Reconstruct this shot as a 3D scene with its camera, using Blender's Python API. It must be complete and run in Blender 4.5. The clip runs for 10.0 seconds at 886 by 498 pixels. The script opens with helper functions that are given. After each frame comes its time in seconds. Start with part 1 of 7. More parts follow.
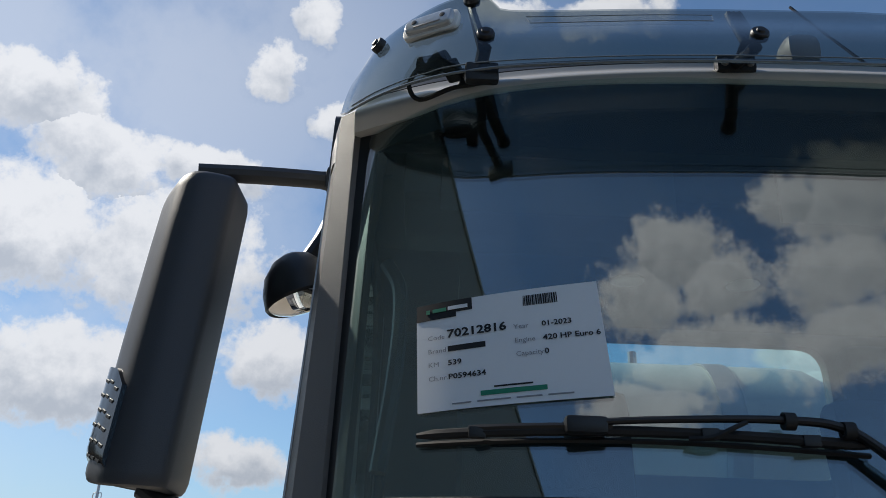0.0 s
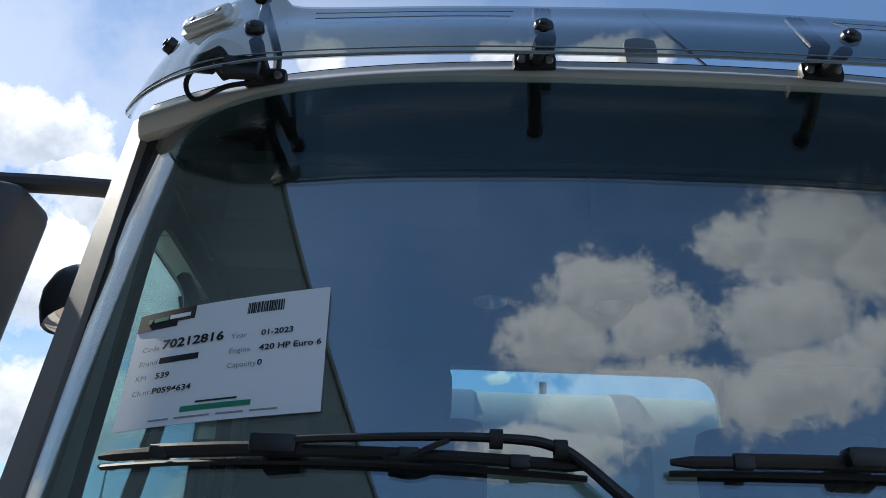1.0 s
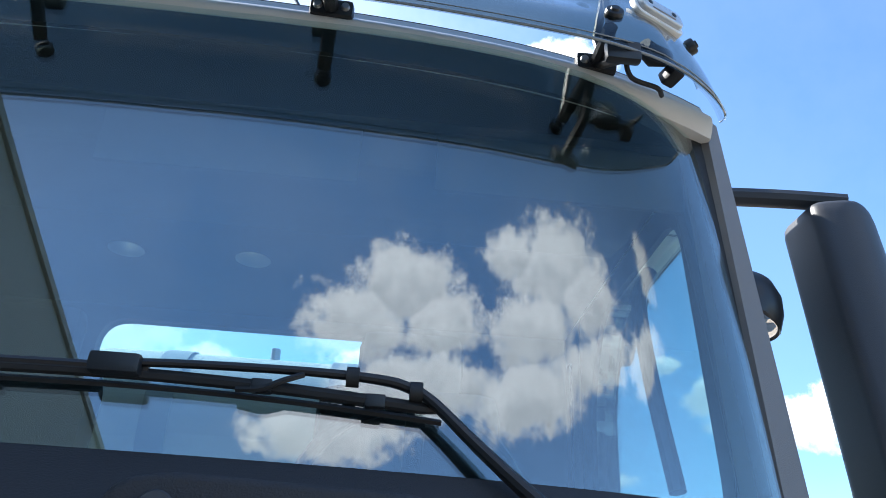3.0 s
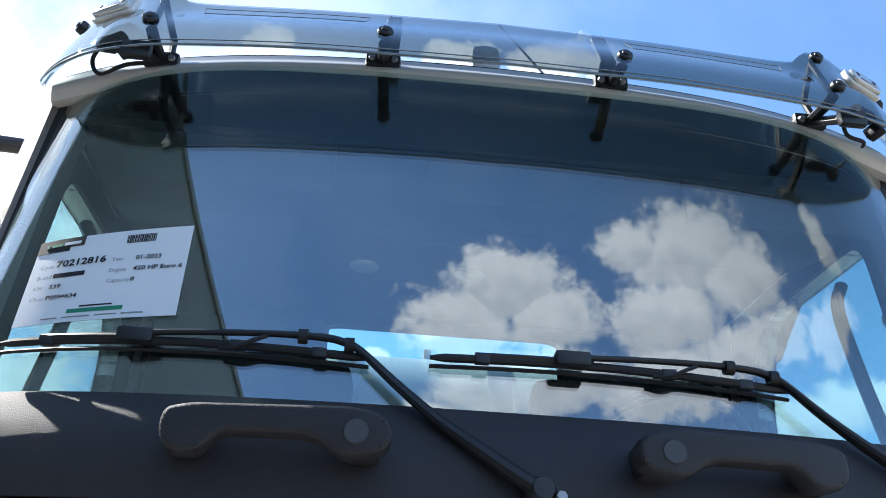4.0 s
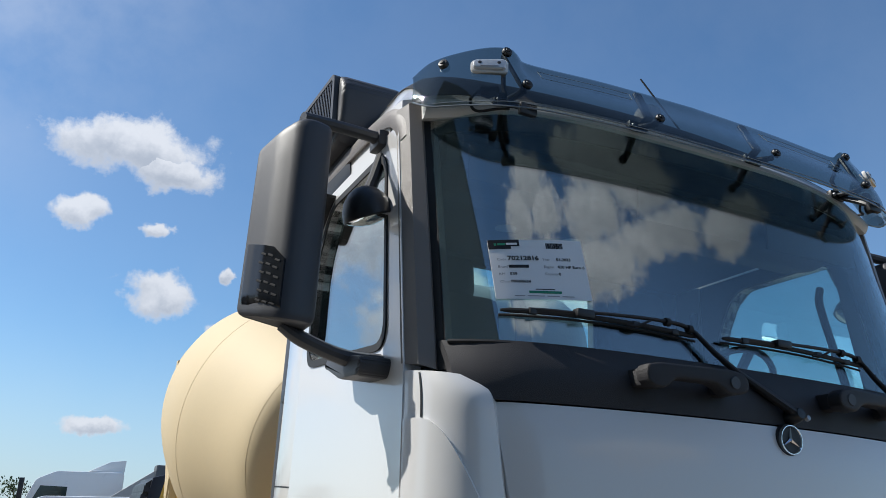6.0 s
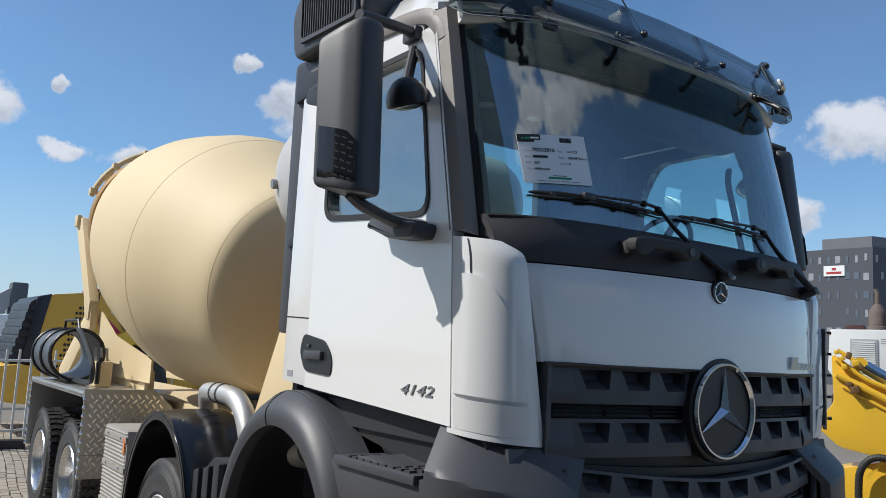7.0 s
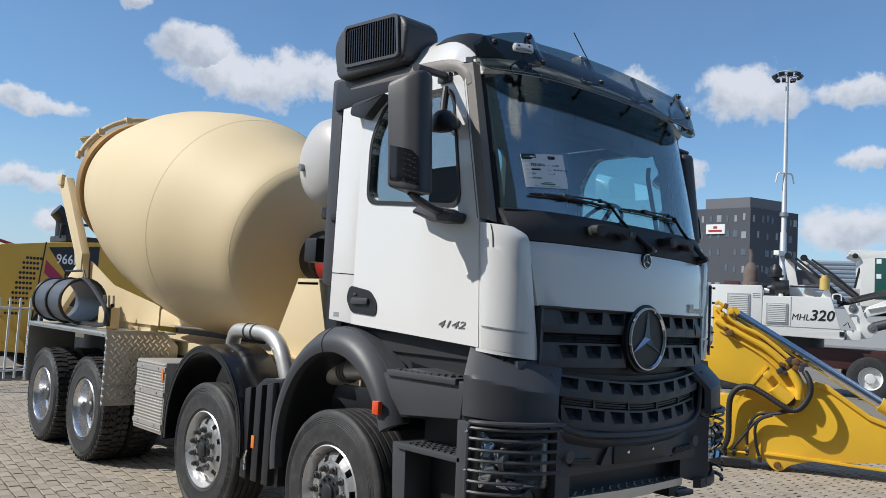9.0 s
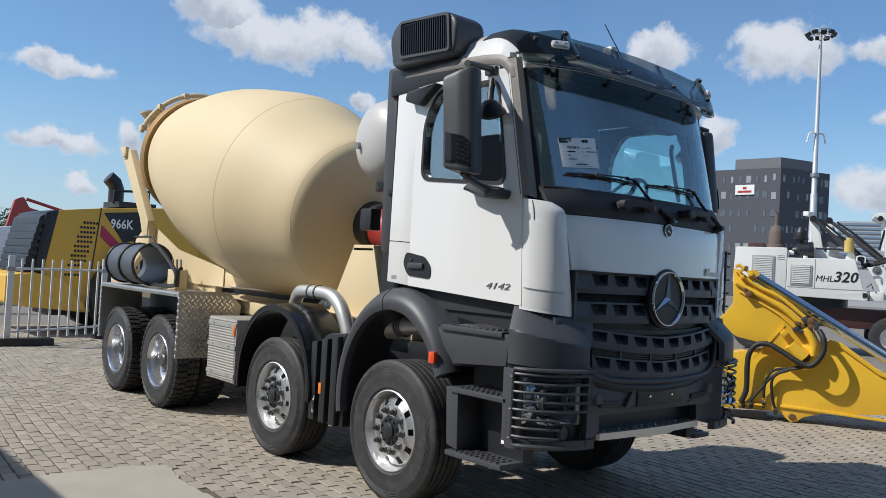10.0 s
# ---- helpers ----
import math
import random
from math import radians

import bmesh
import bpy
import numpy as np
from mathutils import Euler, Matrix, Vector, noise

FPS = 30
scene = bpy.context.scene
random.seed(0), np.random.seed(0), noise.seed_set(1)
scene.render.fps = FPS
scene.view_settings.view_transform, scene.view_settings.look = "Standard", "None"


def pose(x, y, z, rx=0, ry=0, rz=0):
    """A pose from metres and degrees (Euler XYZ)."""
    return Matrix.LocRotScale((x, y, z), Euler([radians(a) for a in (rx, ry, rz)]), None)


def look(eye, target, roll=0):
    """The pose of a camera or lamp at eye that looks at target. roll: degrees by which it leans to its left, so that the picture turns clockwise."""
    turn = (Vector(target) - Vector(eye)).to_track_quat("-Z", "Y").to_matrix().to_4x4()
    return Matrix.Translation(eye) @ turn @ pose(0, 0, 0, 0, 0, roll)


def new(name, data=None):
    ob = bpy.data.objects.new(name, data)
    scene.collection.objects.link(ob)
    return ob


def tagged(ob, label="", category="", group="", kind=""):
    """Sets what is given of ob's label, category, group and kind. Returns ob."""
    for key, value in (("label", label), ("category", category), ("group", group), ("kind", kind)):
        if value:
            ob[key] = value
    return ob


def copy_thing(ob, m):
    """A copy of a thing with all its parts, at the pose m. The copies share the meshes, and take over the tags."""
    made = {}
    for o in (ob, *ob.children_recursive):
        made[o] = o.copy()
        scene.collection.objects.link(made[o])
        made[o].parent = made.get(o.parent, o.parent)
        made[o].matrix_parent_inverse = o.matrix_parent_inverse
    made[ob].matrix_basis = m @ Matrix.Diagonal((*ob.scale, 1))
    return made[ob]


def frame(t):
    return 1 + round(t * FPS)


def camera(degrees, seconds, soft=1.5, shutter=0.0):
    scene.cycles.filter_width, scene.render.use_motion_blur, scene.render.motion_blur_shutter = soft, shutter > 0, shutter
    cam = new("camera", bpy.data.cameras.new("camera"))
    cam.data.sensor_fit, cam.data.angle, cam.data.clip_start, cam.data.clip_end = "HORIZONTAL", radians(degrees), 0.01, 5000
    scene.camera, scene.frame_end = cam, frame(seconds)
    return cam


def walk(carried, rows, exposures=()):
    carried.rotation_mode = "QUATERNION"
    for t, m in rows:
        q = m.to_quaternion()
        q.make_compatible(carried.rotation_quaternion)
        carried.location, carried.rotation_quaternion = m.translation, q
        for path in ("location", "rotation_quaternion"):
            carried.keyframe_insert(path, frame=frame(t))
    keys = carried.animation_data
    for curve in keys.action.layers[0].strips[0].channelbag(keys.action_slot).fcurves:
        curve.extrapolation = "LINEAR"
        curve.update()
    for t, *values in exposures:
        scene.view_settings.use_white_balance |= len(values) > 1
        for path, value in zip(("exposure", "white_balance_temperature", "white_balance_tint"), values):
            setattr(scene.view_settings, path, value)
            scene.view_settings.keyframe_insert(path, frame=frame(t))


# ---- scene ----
cam = camera(56.7, 10.0, 0.85)
PATH = [
    (0, (-0.862, -1.095, 2.151), (-0.86, 0.729, 2.971), 2.1),
    (0.5, (-0.667, -0.991, 2.176), (-0.673, 0.8, 3.067), 2.1),
    (1, (-0.432, -0.966, 2.166), (-0.439, 0.817, 3.071), 2.2),
    (1.5, (-0.201, -1.02, 2.171), (-0.175, 0.767, 3.069), 3.0),
    (2, (0.095, -1.005, 2.155), (0.192, 0.785, 3.042), 2.7),
    (2.2, (0.227, -0.963, 2.136), (0.376, 0.817, 3.036), 2.6),
    (3.3, (0.314, -1.007, 2.094), (0.435, 0.774, 2.995), 2.9),
    (3.5, (0.185, -1.097, 2.077), (0.295, 0.686, 2.975), 2.5),
    (4, (-0.231, -1.271, 1.934), (-0.094, 0.509, 2.837), 2.7),
    (4.5, (-0.629, -1.357, 1.85), (-0.304, 0.394, 2.76), 2.3),
    (5, (-1.081, -1.578, 1.795), (-0.664, 0.166, 2.681), 3.1),
    (5.2, (-1.254, -1.669, 1.779), (-0.754, 0.057, 2.657), 3.0),
    (6.3, (-2.262, -1.94, 1.795), (-1.402, -0.207, 2.301), 2.8),
    (6.5, (-2.43, -2.004, 1.776), (-1.526, -0.267, 2.182), 3.2),
    (7, (-2.887, -2.118, 1.786), (-1.738, -0.501, 2.039), 2.9),
    (7.5, (-3.339, -2.145, 1.734), (-2.0, -0.678, 1.969), 2.6),
    (8, (-3.688, -2.286, 1.727), (-2.304, -0.856, 1.927), 2.9),
    (8.5, (-4.047, -2.548, 1.746), (-2.657, -1.12, 1.91), 3.2),
    (9, (-4.343, -2.889, 1.72), (-2.99, -1.424, 1.869), 3.2),
    (9.5, (-4.692, -3.138, 1.715), (-3.367, -1.643, 1.807), 3.4),
    (10, (-4.956, -3.342, 1.73), (-3.643, -1.834, 1.781), 3.2),
]
GAPS = [
    (2.75, (0.43, -0.91, 2.12), (0.585, 0.87, 3.02), 2.7),
    (5.75, (-1.762, -1.82, 1.787), (-1.056, -0.085, 2.545), 2.9),
]
EXPOSURES = [(0, 0.0, 6350, 10), (0.6, 0.2, 6250, 10), (1.2, 0.55, 6100, 10), (2, 1.38, 6000, 10), (3.5, 1.50, 5950, 10), (4.0, 1.42, 5950, 10), (4.4, 1.06, 6000, 10), (5, 0.55, 6150, 10), (6.5, 0.14, 6000, 10), (10, 0.1, 6000, 10)]
walk(cam, [(t, look(eye, target, roll)) for t, eye, target, roll in sorted(PATH + GAPS)], EXPOSURES)

# ---------------------------------------------------------------- sky and sun
SUN_AZ, SUN_EL = -61.0, 45.0  # degrees: from +y towards +x, and above the horizon


def direction(az, el):
    a, e = radians(az), radians(el)
    return Vector((math.sin(a) * math.cos(e), math.cos(a) * math.cos(e), math.sin(e)))


sun = new("sun", bpy.data.lights.new("sun", "SUN"))
sun.data.energy, sun.data.angle, sun.data.color = 4.3, radians(0.53), (1.0, 0.925, 0.80)
sun.matrix_world = look(direction(SUN_AZ, SUN_EL) * 60, (0, 0, 0))

world = bpy.data.worlds.new("sky")
scene.world = world
world.use_nodes = True


class Tree:
    """Short hand for node trees."""

    def __init__(self, tree):
        self.t = tree
        tree.nodes.clear()

    def __call__(self, kind, ins=None, **props):
        n = self.t.nodes.new(kind)
        for k, v in props.items():
            setattr(n, k, v)
        for k, v in (ins or {}).items():
            if isinstance(v, bpy.types.NodeSocket):
                self.t.links.new(v, n.inputs[k])
            else:
                n.inputs[k].default_value = v
        return n

    def math(self, op, a, b=0.0, c=0.0, clamp=False):
        return self("ShaderNodeMath", {0: a, 1: b, 2: c}, operation=op, use_clamp=clamp).outputs[0]

    def mix(self, f, a, b, blend="MIX"):
        return self("ShaderNodeMix", {0: f, 6: a, 7: b}, data_type="RGBA", blend_type=blend).outputs[2]

    def noise(self, vec, scale, detail=4.0, rough=0.55):
        return self("ShaderNodeTexNoise", {"Vector": vec, "Scale": scale, "Detail": detail, "Roughness": rough}).outputs[0]

    def ramp(self, f, lo, hi):
        return self("ShaderNodeMapRange", {0: f, 1: lo, 2: hi, 3: 0.0, 4: 1.0}, interpolation_type="SMOOTHSTEP").outputs[0]


# cumulus heaps: azimuth, elevation, half width and half height in degrees
CLOUDS = [
    # over the drum and the cab roof
    (25.6, 16.2, 3.6, 1.5), (29.6, 15.0, 6.2, 2.2), (34.0, 15.0, 3.4, 1.7), (20.9, 18.7, 0.9, 0.7), (15.6, 11.3, 3.6, 0.9), (15.4, 6.5, 3.2, 1.0), (19.6, 7.4, 1.1, 1.6),
    (16.6, 4.2, 1.2, 0.6), (34.6, 11.1, 1.1, 0.7), (55.3, 15.2, 3.0, 1.6), (63.3, 15.2, 4.0, 2.1), (69.5, 15.0, 3.0, 1.2), (59.2, 9.7, 1.5, 1.3), (70.3, 11.0, 2.4, 1.0), (68.8, 6.4, 3.2, 2.0),
    (1.6, 23.2, 6.0, 2.4), (4.6, 22.0, 3.6, 1.5), (-0.7, 18.6, 2.2, 1.3), (4.3, 18.2, 1.0, 0.8), (4.7, 13.9, 2.9, 1.7), (9.7, 15.2, 0.7, 0.6), (9.9, 11.8, 1.8, 0.6), (2.2, 5.1, 2.4, 0.8),
    # towards the sun
    (-12.0, 39.0, 2.0, 2.6), (-14.2, 35.0, 2.8, 2.3), (-31.0, 30.0, 6.0, 3.6), (-25.0, 27.5, 7.0, 3.6), (-18.0, 27.8, 5.0, 2.4), (-29.0, 22.0, 7.5, 5.5), (-20.0, 21.5, 9.5, 6.0),
    (-25.0, 13.5, 7.0, 4.4), (-11.8, 15.7, 4.4, 3.2), (-13.2, 8.9, 5.2, 2.0), (-9.0, 32.4, 3.0, 1.8), (5.2, 40.2, 3.4, 1.3), (13.8, 39.6, 4.2, 1.8), (-46, 22, 9, 6), (-75, 14, 9, 4), (-65, 38, 8, 5),
    # behind the camera, mirrored in the windscreen
    (139, 49, 8.5, 5.4), (133, 45.5, 6.5, 4.2), (146, 44.5, 7, 4.4), (148, 51, 4, 3), (167, 49.5, 6.5, 4.4), (174, 46, 6.5, 4.2), (161, 46, 5.5, 4.2), (114, 44, 2.6, 3.6), (166, 40.5, 11, 4), (148, 39, 10, 4),
    (134, 40, 8, 3.4), (121, 38, 6, 3), (177, 37, 9, 3),
    (160, 14, 16, 4), (-160, 14, 14, 5), (-110, 48, 9, 6), (-125, 16, 14, 5),
]
w = Tree(world.node_tree)
way = w("ShaderNodeTexCoord").outputs["Generated"]
sky = w("ShaderNodeTexSky", sky_type="NISHITA", sun_disc=False, sun_elevation=radians(SUN_EL), sun_rotation=radians(SUN_AZ), altitude=0.0,
        air_density=1.0, dust_density=0.25, ozone_density=1.8).outputs[0]
wob = w("ShaderNodeTexNoise", {"Vector": way, "Scale": 11.0, "Detail": 8.0, "Roughness": 0.62})
bent = w("ShaderNodeVectorMath", {0: wob.outputs[1], 1: (0.5, 0.5, 0.5)}, operation="SUBTRACT").outputs[0]
bent = w("ShaderNodeVectorMath", {0: bent, 1: (0.075, 0.075, 0.075)}, operation="MULTIPLY").outputs[0]
bent = w("ShaderNodeVectorMath", {0: way, 1: bent}, operation="ADD").outputs[0]
near, rise = 9.0, 0.0
for az, el, half_w, half_h in CLOUDS:
    c = direction(az, el)
    m = w("ShaderNodeMapping", {"Vector": bent, "Location": c, "Rotation": (radians(el), 0.0, -radians(az)),
                                "Scale": (radians(half_w), 0.5, radians(half_h))}, vector_type="TEXTURE").outputs[0]
    d = w("ShaderNodeVectorMath", {0: m}, operation="LENGTH").outputs["Value"]
    closer = w.math("LESS_THAN", d, near)
    rise = w("ShaderNodeMix", {0: closer, 2: rise, 3: w("ShaderNodeSeparateXYZ", {0: m}).outputs[2]}).outputs[0]
    near = w.math("MINIMUM", near, d)
fine = w.noise(way, 30.0, 9.0, 0.62)
puff = w.math("SUBTRACT", 1.0, near)
puff = w.math("ADD", puff, w.math("MULTIPLY", w.math("SUBTRACT", fine, 0.5), 1.2))
cover = w.math("MULTIPLY", w.ramp(puff, 0.0, 0.46), 0.97)
away = w("ShaderNodeVectorMath", {0: way, 1: direction(SUN_AZ, SUN_EL)}, operation="DOT_PRODUCT").outputs["Value"]
veil = w.math("MULTIPLY", w.ramp(w.noise(way, 4.2, 7.0, 0.6), 0.22, 0.60), w.math("MULTIPLY_ADD", w.math("MULTIPLY", w.ramp(away, 0.52, 0.86), w.ramp(w("ShaderNodeSeparateXYZ", {0: way}).outputs[2], 0.86, 0.55)), 0.45, 0.05))
cover = w.math("MAXIMUM", cover, veil)
lump = w.math("SUBTRACT", w.noise(way, 19.0, 6.0, 0.6), 0.5)
shade = w.math("ADD", w.ramp(w.math("ADD", rise, w.math("MULTIPLY", lump, 2.2)), -0.75, 0.45), w.math("MULTIPLY", lump, 0.5), clamp=True)
shade = w("ShaderNodeMix", {0: w.ramp(puff, 0.0, 0.6), 2: 0.85, 3: shade}).outputs[0]
# high heaps away from the sun look greyer
under = w.math("MULTIPLY", w.ramp(w("ShaderNodeSeparateXYZ", {0: way}).outputs[2], 0.46, 0.60), w.ramp(away, 0.5, 0.25))
lit = w.mix(shade, w.mix(under, (4.0, 4.3, 4.8, 1.0), (3.8, 3.9, 4.1, 1.0)), w.mix(under, (6.7, 6.75, 6.9, 1.0), (5.5, 5.5, 5.6, 1.0)))
SKY_GAIN = 0.102
lit = w("ShaderNodeVectorMath", {0: lit, 3: w.math("MULTIPLY_ADD", w.ramp(away, 0.45, 0.9), 0.24, 1.0)}, operation="SCALE").outputs[0]
sky = w("ShaderNodeVectorMath", {0: sky, 1: (0.80, 1.0, 1.10)}, operation="MULTIPLY").outputs[0]
low = w.math("MULTIPLY", w.ramp(w("ShaderNodeSeparateXYZ", {0: way}).outputs[2], 0.22, 0.0), 0.6)
sky = w.mix(low, sky, (4.3, 5.2, 6.2, 1.0))
both = w.mix(cover, sky, lit)
bg = w("ShaderNodeBackground", {"Color": both, "Strength": SKY_GAIN})
w.t.links.new(bg.outputs[0], w("ShaderNodeOutputWorld").inputs[0])


# ---------------------------------------------------------------- materials
def surface(name, base, rough=0.5, metal=0.0, var=0.12, scale=3.0, bump=0.05, bscale=120.0, coat=0.0, rvar=0.1, dust=0.0, per_object=0.0, coords="Object"):
    m = bpy.data.materials.new(name)
    m.use_nodes = True
    t = Tree(m.node_tree)
    co = t("ShaderNodeTexCoord").outputs[coords]
    big, small = t.noise(co, scale, 5.0, 0.6), t.noise(co, bscale, 3.0, 0.6)
    f = t.math("ADD", t.math("MULTIPLY", t.math("SUBTRACT", big, 0.5), 2 * var), t.math("MULTIPLY", t.math("SUBTRACT", small, 0.5), var))
    if per_object:
        r = t("ShaderNodeObjectInfo").outputs["Random"]
        f = t.math("ADD", f, t.math("MULTIPLY", t.math("SUBTRACT", r, 0.5), per_object))
    col = t("ShaderNodeVectorMath", {0: (*base,), 3: t.math("ADD", f, 1.0)}, operation="SCALE").outputs[0]
    if dust:
        col = t.mix(t.math("MULTIPLY", t.ramp(t.noise(co, scale * 2.3, 6.0, 0.7), 0.45, 0.75), dust), col, (0.3, 0.27, 0.22, 1.0))
    ro = t.math("ADD", t.math("MULTIPLY", t.math("SUBTRACT", big, 0.5), 2 * rvar), rough, clamp=True)
    ins = {"Base Color": col, "Roughness": ro, "Metallic": metal, "Coat Weight": coat, "Coat Roughness": 0.06}
    if bump:
        ins["Normal"] = t("ShaderNodeBump", {"Strength": bump, "Distance": 0.004, "Height": small}).outputs[0]
    b = t("ShaderNodeBsdfPrincipled", ins)
    t.t.links.new(b.outputs[0], t("ShaderNodeOutputMaterial").inputs[0])
    return m


def pane(name, tint, gloss=1.0, ior=1.52, rough=0.0, dip=0.0):
    """Thin glass: tinted see-through with a Fresnel reflection; dip weakens it round the polarising angle."""
    m = bpy.data.materials.new(name)
    m.use_nodes = True
    t = Tree(m.node_tree)
    r0 = ((ior - 1) / (ior + 1)) ** 2
    slant = t("ShaderNodeLayerWeight", {"Blend": 0.5}).outputs["Facing"]
    edge = t.math("POWER", slant, 5.0)
    weak = t.math("MULTIPLY_ADD", t.ramp(slant, 0.25, 0.46), -dip * r0 * gloss, r0 * gloss)
    fres = t.math("ADD", t.math("MULTIPLY", edge, 1 - r0), weak, clamp=True)
    a = t("ShaderNodeBsdfTransparent", {"Color": (*tint, 1.0)}).outputs[0]
    g = t("ShaderNodeBsdfGlossy", {"Color": (1, 1, 1, 1), "Roughness": rough}).outputs[0]
    mix = t("ShaderNodeMixShader", {0: fres, 1: a, 2: g}).outputs[0]
    t.t.links.new(mix, t("ShaderNodeOutputMaterial").inputs[0])
    return m


WHITE = surface("white_paint", (0.76, 0.755, 0.745), 0.30, var=0.006, scale=1.2, bump=0.0, bscale=60, coat=1.0, rvar=0.01)
PLASTIC = surface("grained_dark_plastic", (0.055, 0.057, 0.065), 0.46, var=0.10, scale=2.0, bump=0.14, bscale=420, rvar=0.05)
PILLAR = surface("brown_grey_plastic", (0.21, 0.188, 0.172), 0.42, var=0.08, scale=3.0, bump=0.3, bscale=500)
SCUTTLE = surface("brown_black_plastic", (0.026, 0.025, 0.028), 0.58, var=0.1, scale=2.0, bump=0.4, bscale=420)
BLACK = surface("black_plastic", (0.017, 0.018, 0.021), 0.42, var=0.1, bump=0.1, bscale=300)
GUARD = surface("black_gloss_plastic", (0.012, 0.013, 0.016), 0.2, var=0.1, bump=0.05)
RUBBER = surface("black_rubber", (0.016, 0.016, 0.017), 0.6, var=0.15, bump=0.1)
TYRE = surface("tyre_rubber", (0.027, 0.027, 0.029), 0.62, var=0.2, scale=5.0, bump=0.3, bscale=220, dust=0.14)
ALU = surface("brushed_aluminium", (0.62, 0.62, 0.61), 0.36, 0.9, var=0.08, scale=5.0, bump=0.06, bscale=200, rvar=0.12)
BRIGHT = surface("bright_aluminium", (0.90, 0.89, 0.87), 0.22, 0.95, var=0.05, scale=9.0, bump=0.0)
PLATE = surface("worn_tread_plate", (0.52, 0.50, 0.47), 0.42, 0.75, var=0.2, scale=6.0, bump=0.1, dust=0.15)
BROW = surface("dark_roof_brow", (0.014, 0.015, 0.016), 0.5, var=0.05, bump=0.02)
ACRYLIC_EDGE = surface("polished_acrylic_edge", (0.20, 0.22, 0.23), 0.12, var=0.1, bump=0.0, coat=0.6)
CHROME = surface("chrome", (0.82, 0.83, 0.85), 0.08, 1.0, var=0.03, bump=0.0)
RIM_METAL = surface("polished_rim", (0.70, 0.71, 0.73), 0.24, 0.92, var=0.10, scale=8.0, bump=0.03, bscale=60, rvar=0.08, dust=0.10)
PIPE = surface("matte_aluminium_pipe", (0.58, 0.56, 0.53), 0.42, 0.7, var=0.12, scale=7.0, bump=0.1, bscale=80, dust=0.12)
STEEL = surface("dull_steel", (0.36, 0.36, 0.37), 0.42, 0.85, var=0.15, scale=9.0, bump=0.1, dust=0.1)
DARK_STEEL = surface("dark_steel_grid", (0.10, 0.10, 0.105), 0.45, 0.6, var=0.2, scale=9.0, bump=0.1)
NUT = surface("dark_wheel_nut", (0.11, 0.108, 0.105), 0.38, 0.7, var=0.2, scale=30.0, bump=0.05)
RIM = surface("silver_rim_paint", (0.76, 0.76, 0.76), 0.30, 0.55, var=0.10, scale=7.0, bump=0.03, dust=0.10)
CREAM = surface("cream_drum_paint", (0.66, 0.53, 0.32), 0.62, var=0.045, scale=0.9, bump=0.05, bscale=45, rvar=0.06, dust=0.05)
TANK = surface("grey_tank_plastic", (0.50, 0.485, 0.475), 0.38, var=0.03, scale=2.0, bump=0.02)
RUST = surface("rust_brown_steel", (0.17, 0.09, 0.035), 0.65, 0.2, var=0.35, scale=9.0, bump=0.3, bscale=90)
HEADER = surface("silver_roof_edge", (0.82, 0.80, 0.77), 0.32, var=0.03, bump=0.01, coat=0.3)
FABRIC = surface("dark_seat_fabric", (0.030, 0.031, 0.035), 0.9, var=0.2, bump=0.4, bscale=300)
TRIM = surface("grey_cab_trim", (0.07, 0.07, 0.07), 0.8, var=0.06, bump=0.03, bscale=150)
DASH = surface("dark_dashboard", (0.022, 0.023, 0.026), 0.6, var=0.12, bump=0.3, bscale=350)
RED = surface("red_paint", (0.36, 0.025, 0.02), 0.4, var=0.1, bump=0.05, coat=0.3)
YELLOW = surface("yellow_machine_paint", (0.82, 0.50, 0.035), 0.34, var=0.06, scale=1.6, bump=0.04, bscale=60, coat=0.25, dust=0.06)
OCHRE = surface("ochre_machine_paint", (0.72, 0.43, 0.06), 0.5, var=0.1, scale=1.5, bump=0.05, dust=0.15)
MACHINE_WHITE = surface("white_machine_paint", (0.74, 0.74, 0.71), 0.45, var=0.05, scale=2.0, bump=0.03, dust=0.08)
PAPER = surface("white_paper", (0.90, 0.90, 0.91), 0.6, var=0.015, bump=0.0)
INK = surface("black_ink", (0.012, 0.012, 0.014), 0.6, var=0.0, bump=0.0)
GREY_INK = surface("grey_ink", (0.30, 0.30, 0.32), 0.6, var=0.0, bump=0.0)
GREEN_INK = surface("green_ink", (0.02, 0.25, 0.14), 0.6, var=0.0, bump=0.0)
MIRROR = surface("mirror_glass", (0.85, 0.86, 0.88), 0.02, 1.0, var=0.0, bump=0.0)
AMBER = surface("amber_lens", (0.75, 0.20, 0.02), 0.2, var=0.1, bump=0.1, coat=0.6)
RED_LENS = surface("orange_red_lens", (0.68, 0.08, 0.02), 0.2, var=0.1, bump=0.2, bscale=60, coat=0.6)
LENS = surface("clear_lamp_lens", (0.62, 0.64, 0.66), 0.15, 0.3, var=0.12, scale=40.0, bump=0.2, bscale=90, coat=0.5)
LAMP_CHROME = surface("faceted_lamp_chrome", (0.86, 0.87, 0.89), 0.10, 1.0, var=0.1, scale=20.0, bump=1.0, bscale=26)
GLASS = pane("windscreen_glass", (0.88, 0.97, 0.96), 4.9, dip=0.55)
SIDE_GLASS = pane("door_glass", (0.78, 0.92, 0.93), 5.0)
SMOKE = pane("smoked_acrylic", (0.48, 0.51, 0.50), 1.0)
LAMP_GLASS = pane("headlamp_glass", (0.92, 0.95, 0.97), 1.3)


